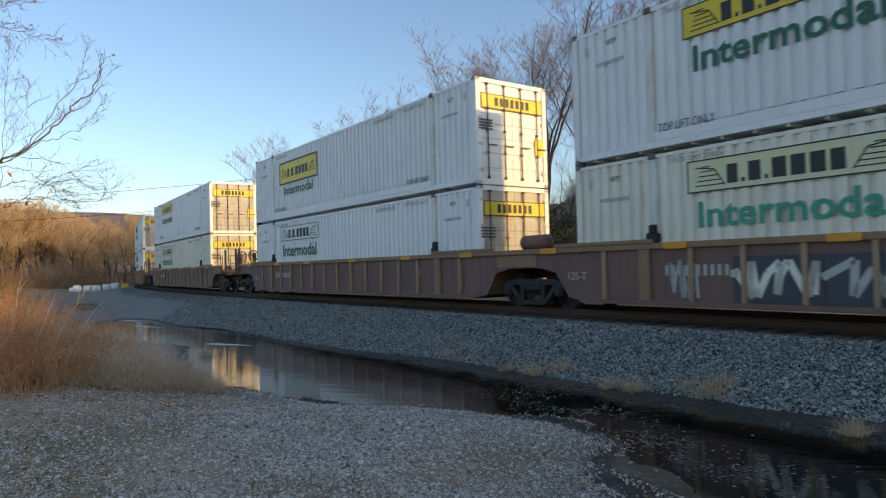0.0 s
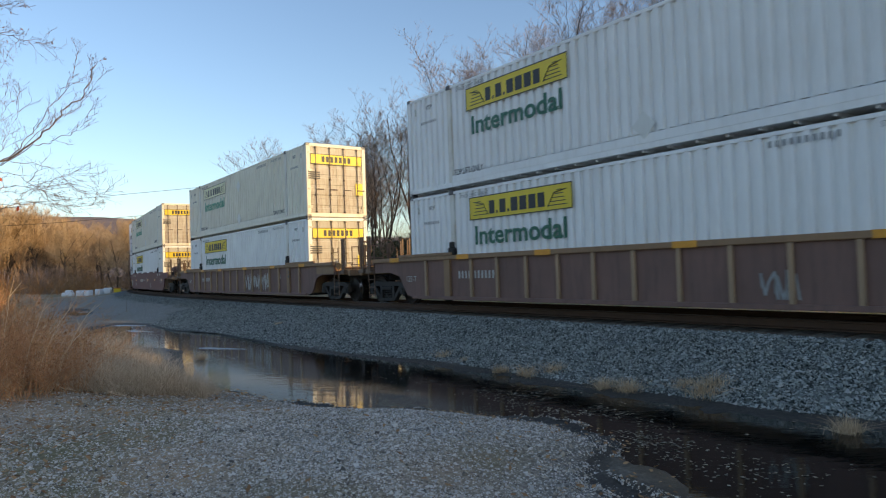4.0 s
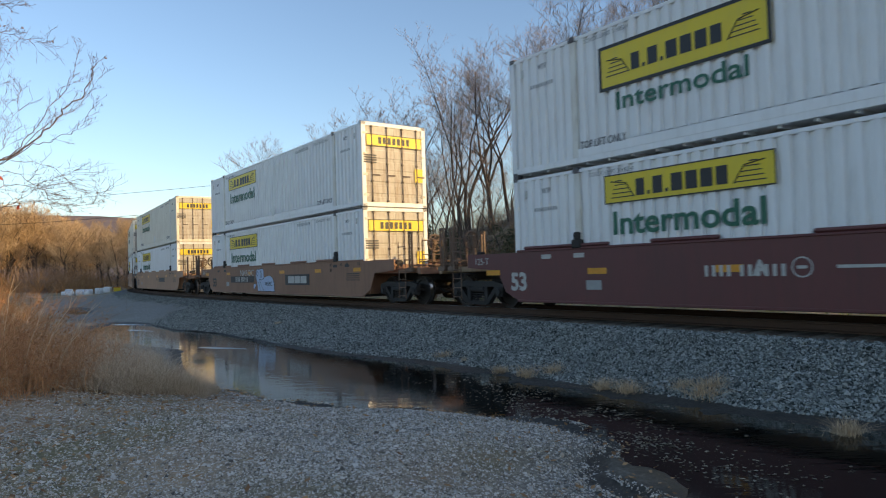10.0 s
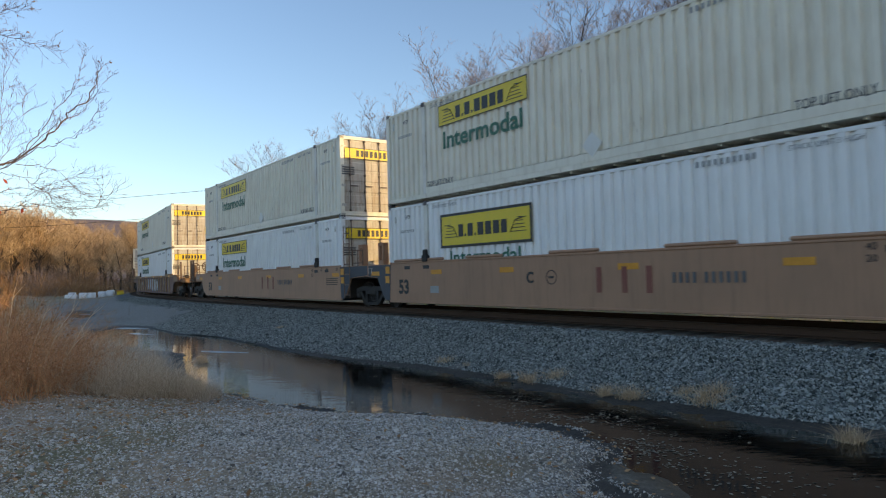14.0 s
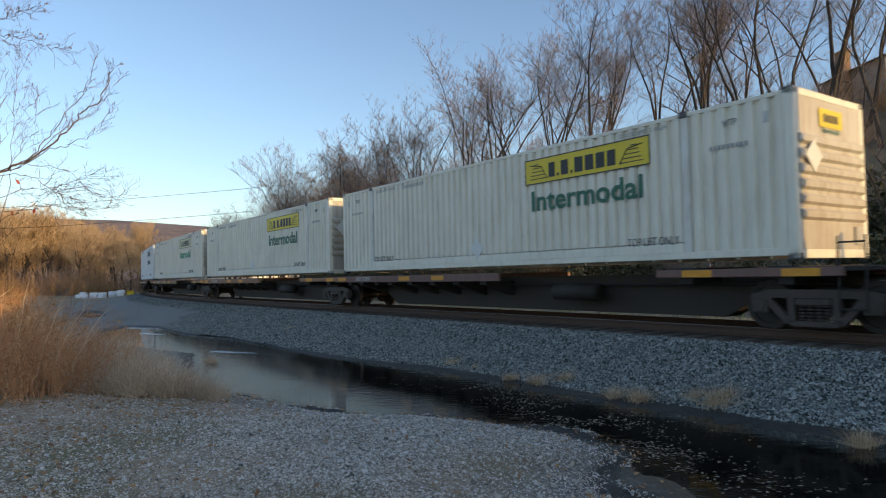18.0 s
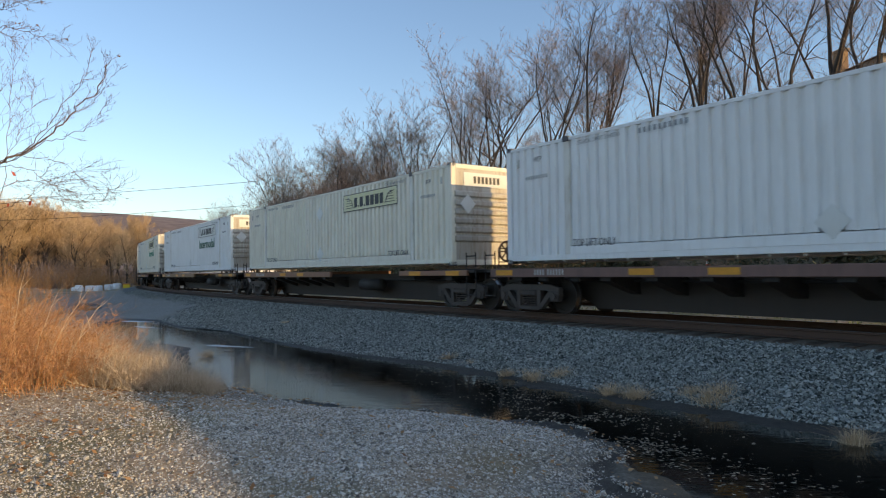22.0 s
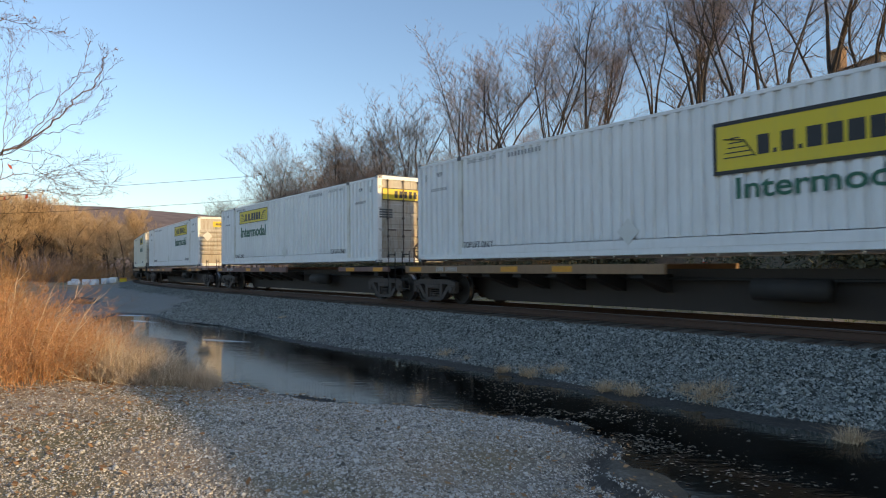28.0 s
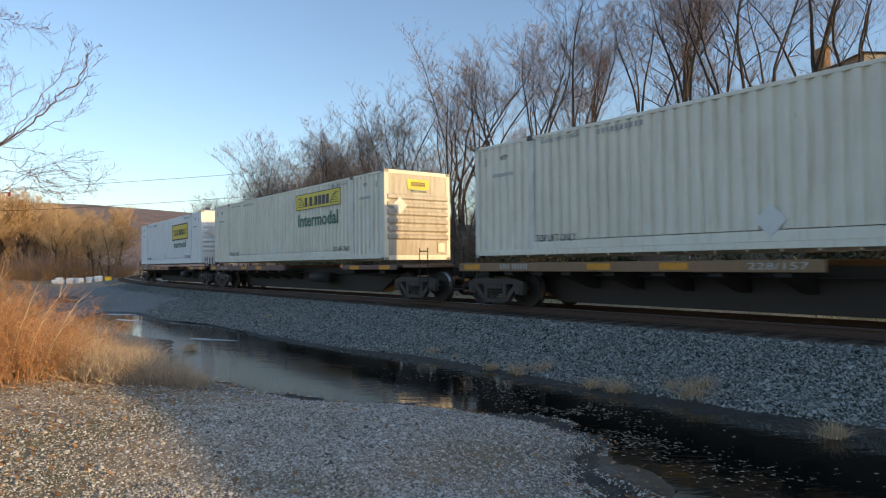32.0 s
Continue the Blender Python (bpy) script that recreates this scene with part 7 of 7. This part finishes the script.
    for name, at, mat, label, low, high in (("fallen_leaves", land, LEAFBROWN, "brown fallen leaves strewn on the gravel", 0.012, 0.042), ("floating_litter", pond, LEAFPALE, "pale dead leaves and flecks afloat in the ditch", 0.008, 0.032)):
        scatter_leaves(name, at, mat, label, low, high, rng, name == "fallen_leaves")


def scatter_leaves(name, at, mat, label, low, high, rng, tilted):
    m = len(at)
    a = rng.uniform(0, 2 * np.pi, m)
    w = rng.uniform(low, high, m)
    tip = 0.25 * tilted
    u = np.stack([np.cos(a), np.sin(a), rng.normal(0, 1, m) * tip], 1) * w[:, None]
    t = np.stack([-np.sin(a), np.cos(a), rng.normal(0, 1, m) * tip], 1) * (w * 0.6)[:, None]
    v = np.stack([at - u, at + t, at + u, at - t], 1).reshape(-1, 3)
    tagged(new(name, raw_mesh(name, v, np.arange(4 * m).reshape(-1, 4), mat)), label, "leaves", kind="stuff")


strew()


def tufts():
    rnd = random.Random(3)
    meshes = []
    for i in range(3):
        rng = np.random.default_rng(50 + i)
        r = np.concatenate([rng.normal(0, 0.07, (170, 2)), np.zeros((170, 1)) - 0.02], 1)
        meshes.append(blades("grass_tuft", r, rng.uniform(0.08, 0.26, 170), 0.75, 0.004, STRAW, 60 + i, 0.9))
    for x, y, k in ((0.09, 14.5, 0.9), (0.47, 13.97, 0.5), (1.07, 12.66, 0.8), (1.52, 12.19, 1.1), (2.06, 11.93, 1.0), (2.57, 10.62, 1.0), (2.92, 10.33, 1.1), (3.55, 10.05, 0.8), (3.77, 9.63, 1.3), (3.9, 9.75, 1.1), (4.51, 7.56, 0.9), (-5.51, 22.48, 0.6), (-5.87, 16.17, 0.9)):
        for j in range(2):
            xx, yy = x + rnd.gauss(0, 0.08) * j, y + rnd.gauss(0, 0.08) * j
            s, d = to_line(xx, yy)
            far = float(np.interp(s[0], FAR_S, FAR_D))
            z = -0.26 - 0.665 * min(1, max(0, (float(d[0]) - 1.75) / (far - 1.75)))
            ob = tagged(new("grass_tuft", meshes[rnd.randrange(3)]), "small tuft of dry yellow grass in the ballast", "grass tuft", "tufts along the ditch")
            ob.matrix_basis = pose(xx, yy, max(z, WATER_Z), 0, 0, rnd.uniform(0, 360)) @ Matrix.Diagonal((k, k, k * 0.9, 1))


tufts()


# ---- far things: house on the bank, white blocks, wires ----
def build_house():
    wallm = painted("house_wall", (0.40, 0.36, 0.31), 0.85, (0.16, 0.11, 0.08), 0.5)
    roofm = painted("house_roof", (0.10, 0.09, 0.09), 0.85, (0.05, 0.05, 0.05), 0.4)
    brick = grainy("chimney_brick", [(0.3, (0.30, 0.18, 0.10)), (0.7, (0.50, 0.33, 0.19))], 8, 0.9, 0.4)
    h = thing("house", "grey and tan house with a brick chimney on the bank", "house")
    base = height_at(33.1, 50.0)
    h.matrix_basis = pose(33.1, 50.0, base, 0, 0, 3)
    top = 16.9 - base
    part("wall", boxes((0, 10, 0, 8, -2.5, top)), wallm, h)
    rm = bmesh.new()
    v = [rm.verts.new(p) for p in ((-0.35, -0.35, top), (10.35, -0.35, top), (10.35, 8.35, top), (-0.35, 8.35, top), (4, 4, top + 1.3), (6, 4, top + 1.3))]
    for f in ((0, 1, 5, 4), (1, 2, 5), (2, 3, 4, 5), (3, 0, 4), (3, 2, 1, 0)):
        rm.faces.new([v[i] for i in f])
    part("roof", rm, roofm, h, "low dark shingled roof")
    part("chimney", boxes((-0.62, 0.0, 3.9, 5.0, -1.5, top + 1.75), (-0.70, 0.08, 3.82, 5.08, top + 1.55, top + 1.81), bevel=0.03), brick, h, "brick chimney")
    pane = plain("dark_pane", (0.03, 0.035, 0.04), 0.15)
    for x in (2.2, 6.4):
        w = part("window", boxes((-0.55, 0.55, -0.04, 0.02, 0, 1.5), bevel=0.01), BLANK, h, at=Matrix.Translation((x, 0, top - 2.4)))
        part("pane", boxes((-0.46, 0.46, -0.045, -0.02, 0.08, 1.42)), pane, w)


build_house()


def build_blocks():
    white = painted("white_wrap", (0.80, 0.82, 0.85), 0.6, (0.5, 0.5, 0.5), 0.2)
    rnd = random.Random(2)
    me = mesh_of(boxes((-0.48, 0.48, -0.45, 0.45, 0, 0.85), bevel=0.09), "bulk_bag", white, True)
    lying = mesh_of(boxes((-0.75, 0.75, -0.5, 0.5, 0, 0.62), (-0.3, 0.6, -0.4, 0.4, 0.55, 0.92), bevel=0.10), "bulk_bag", white, True)
    for i, (x, y) in enumerate(((-44.7, 80.3), (-43.4, 80.6), (-42.3, 80.4), (-41.2, 80.9), (-40.1, 80.7))):
        ob = tagged(new("bulk_bag", me if 0 < i < 5 else lying), "white square bulk bag standing on the ground by the track" if 0 < i < 5 else "white slumped bulk bag on the ground by the track", "bulk bag", "white bags by the track")
        ob.matrix_basis = pose(x, y, height_at(x, y) - 0.01, 0, 0, rnd.uniform(-15, 15)) @ Matrix.Diagonal((0.85, 0.85, 0.85, 1))
    b = thing("grit_bin", "small yellow grit bin beside the track", "bin")
    b.matrix_basis = pose(-39.0, 80.8, height_at(-39.0, 80.8) - 0.01, 0, 0, 20) @ Matrix.Diagonal((0.75, 0.75, 0.75, 1))
    part("body", boxes((-0.5, 0.5, -0.35, 0.35, 0, 0.55), bevel=0.05), YELLOW, b)
    part("lid", boxes((-0.54, 0.54, -0.39, 0.39, 0.55, 0.72), bevel=0.05), REFLECTOR, b, "orange-yellow lid")


build_blocks()


def build_cone():
    orange = plain("traffic_orange", (0.75, 0.08, 0.01), 0.5)
    c = thing("traffic_cone", "orange traffic cone with white bands at the foot of the bank", "traffic cone")
    c.matrix_basis = pose(12.45, 31.9, height_at(12.45, 31.9) - 0.02, 0, 0, 25)
    part("base", boxes((-0.2, 0.2, -0.2, 0.2, 0, 0.04), bevel=0.012), orange, c)
    part("body", rod(bmesh.new(), (0, 0, 0.03), (0, 0, 0.95), 0.15, 16, 0.03), orange, c)
    for z, h in ((0.40, 0.14), (0.66, 0.10)):
        r = 0.15 - 0.12 * (z - 0.03) / 0.92
        part("band", rod(bmesh.new(), (0, 0, z), (0, 0, z + h), r + 0.006, 16, r - 0.12 * h / 0.92 + 0.006), BLANK, c, "white reflective band")


build_cone()


def build_wires():
    for name, pts in (("upper", [(-75, 11.6), (-58, 12.2), (-30, 14.3), (-12, 16.2)]), ("lower", [(-75, 8.9), (-58, 9.1), (-34, 10.6), (-14, 12.3)])):
        x = np.linspace(-75, -12, 30)
        z = np.interp(x, [p[0] for p in pts], [p[1] for p in pts])
        z = np.convolve(np.pad(z, 3, mode="edge"), np.ones(7) / 7, "valid")
        ring = [(0.026, 0), (0, 0.026), (-0.026, 0), (0, -0.026)]
        v = [(x[i], 100 + 0.1 * x[i] + a, z[i] + b) for i in range(30) for a, b in ring]
        f = [(4 * i + k, 4 * i + (k + 1) % 4, 4 * i + 4 + (k + 1) % 4, 4 * i + 4 + k) for i in range(29) for k in range(4)]
        tagged(new("overhead_wire", raw_mesh("overhead_wire", v, f, SEAL)), "thin dark overhead wire sagging across the valley", "wire", "overhead wires")


build_wires()


def motions():
    """The train's run from start to end, and the turning of the wheels while they are near."""
    for ob, mid, z, turned in ROLLING:
        walk(ob, [(i * 0.5, car_pose(mid + travelled(i * 0.5), z, turned)) for i in range(65)])
    place = {ob: mid for ob, mid, z, turned in ROLLING}
    for w, car, x in AXLES:
        base = w.matrix_basis.translation.copy()
        times = [k / FPS for k in range(0, 961) if -48 < place[car] + x + travelled(k / FPS) < 26]
        times = sorted({0.0, 32.0, *times})
        rows, turn, last = [], 0.0, None
        for t in times:
            far = last is None or t - last > 0.05
            turn += 0.0 if far else (travelled(t) - travelled(last)) / WHEEL_R
            rows.append((t, Matrix.Translation(base) @ Matrix.Rotation(turn, 4, "Y")))
            last = t
        walk(w, rows)


motions()
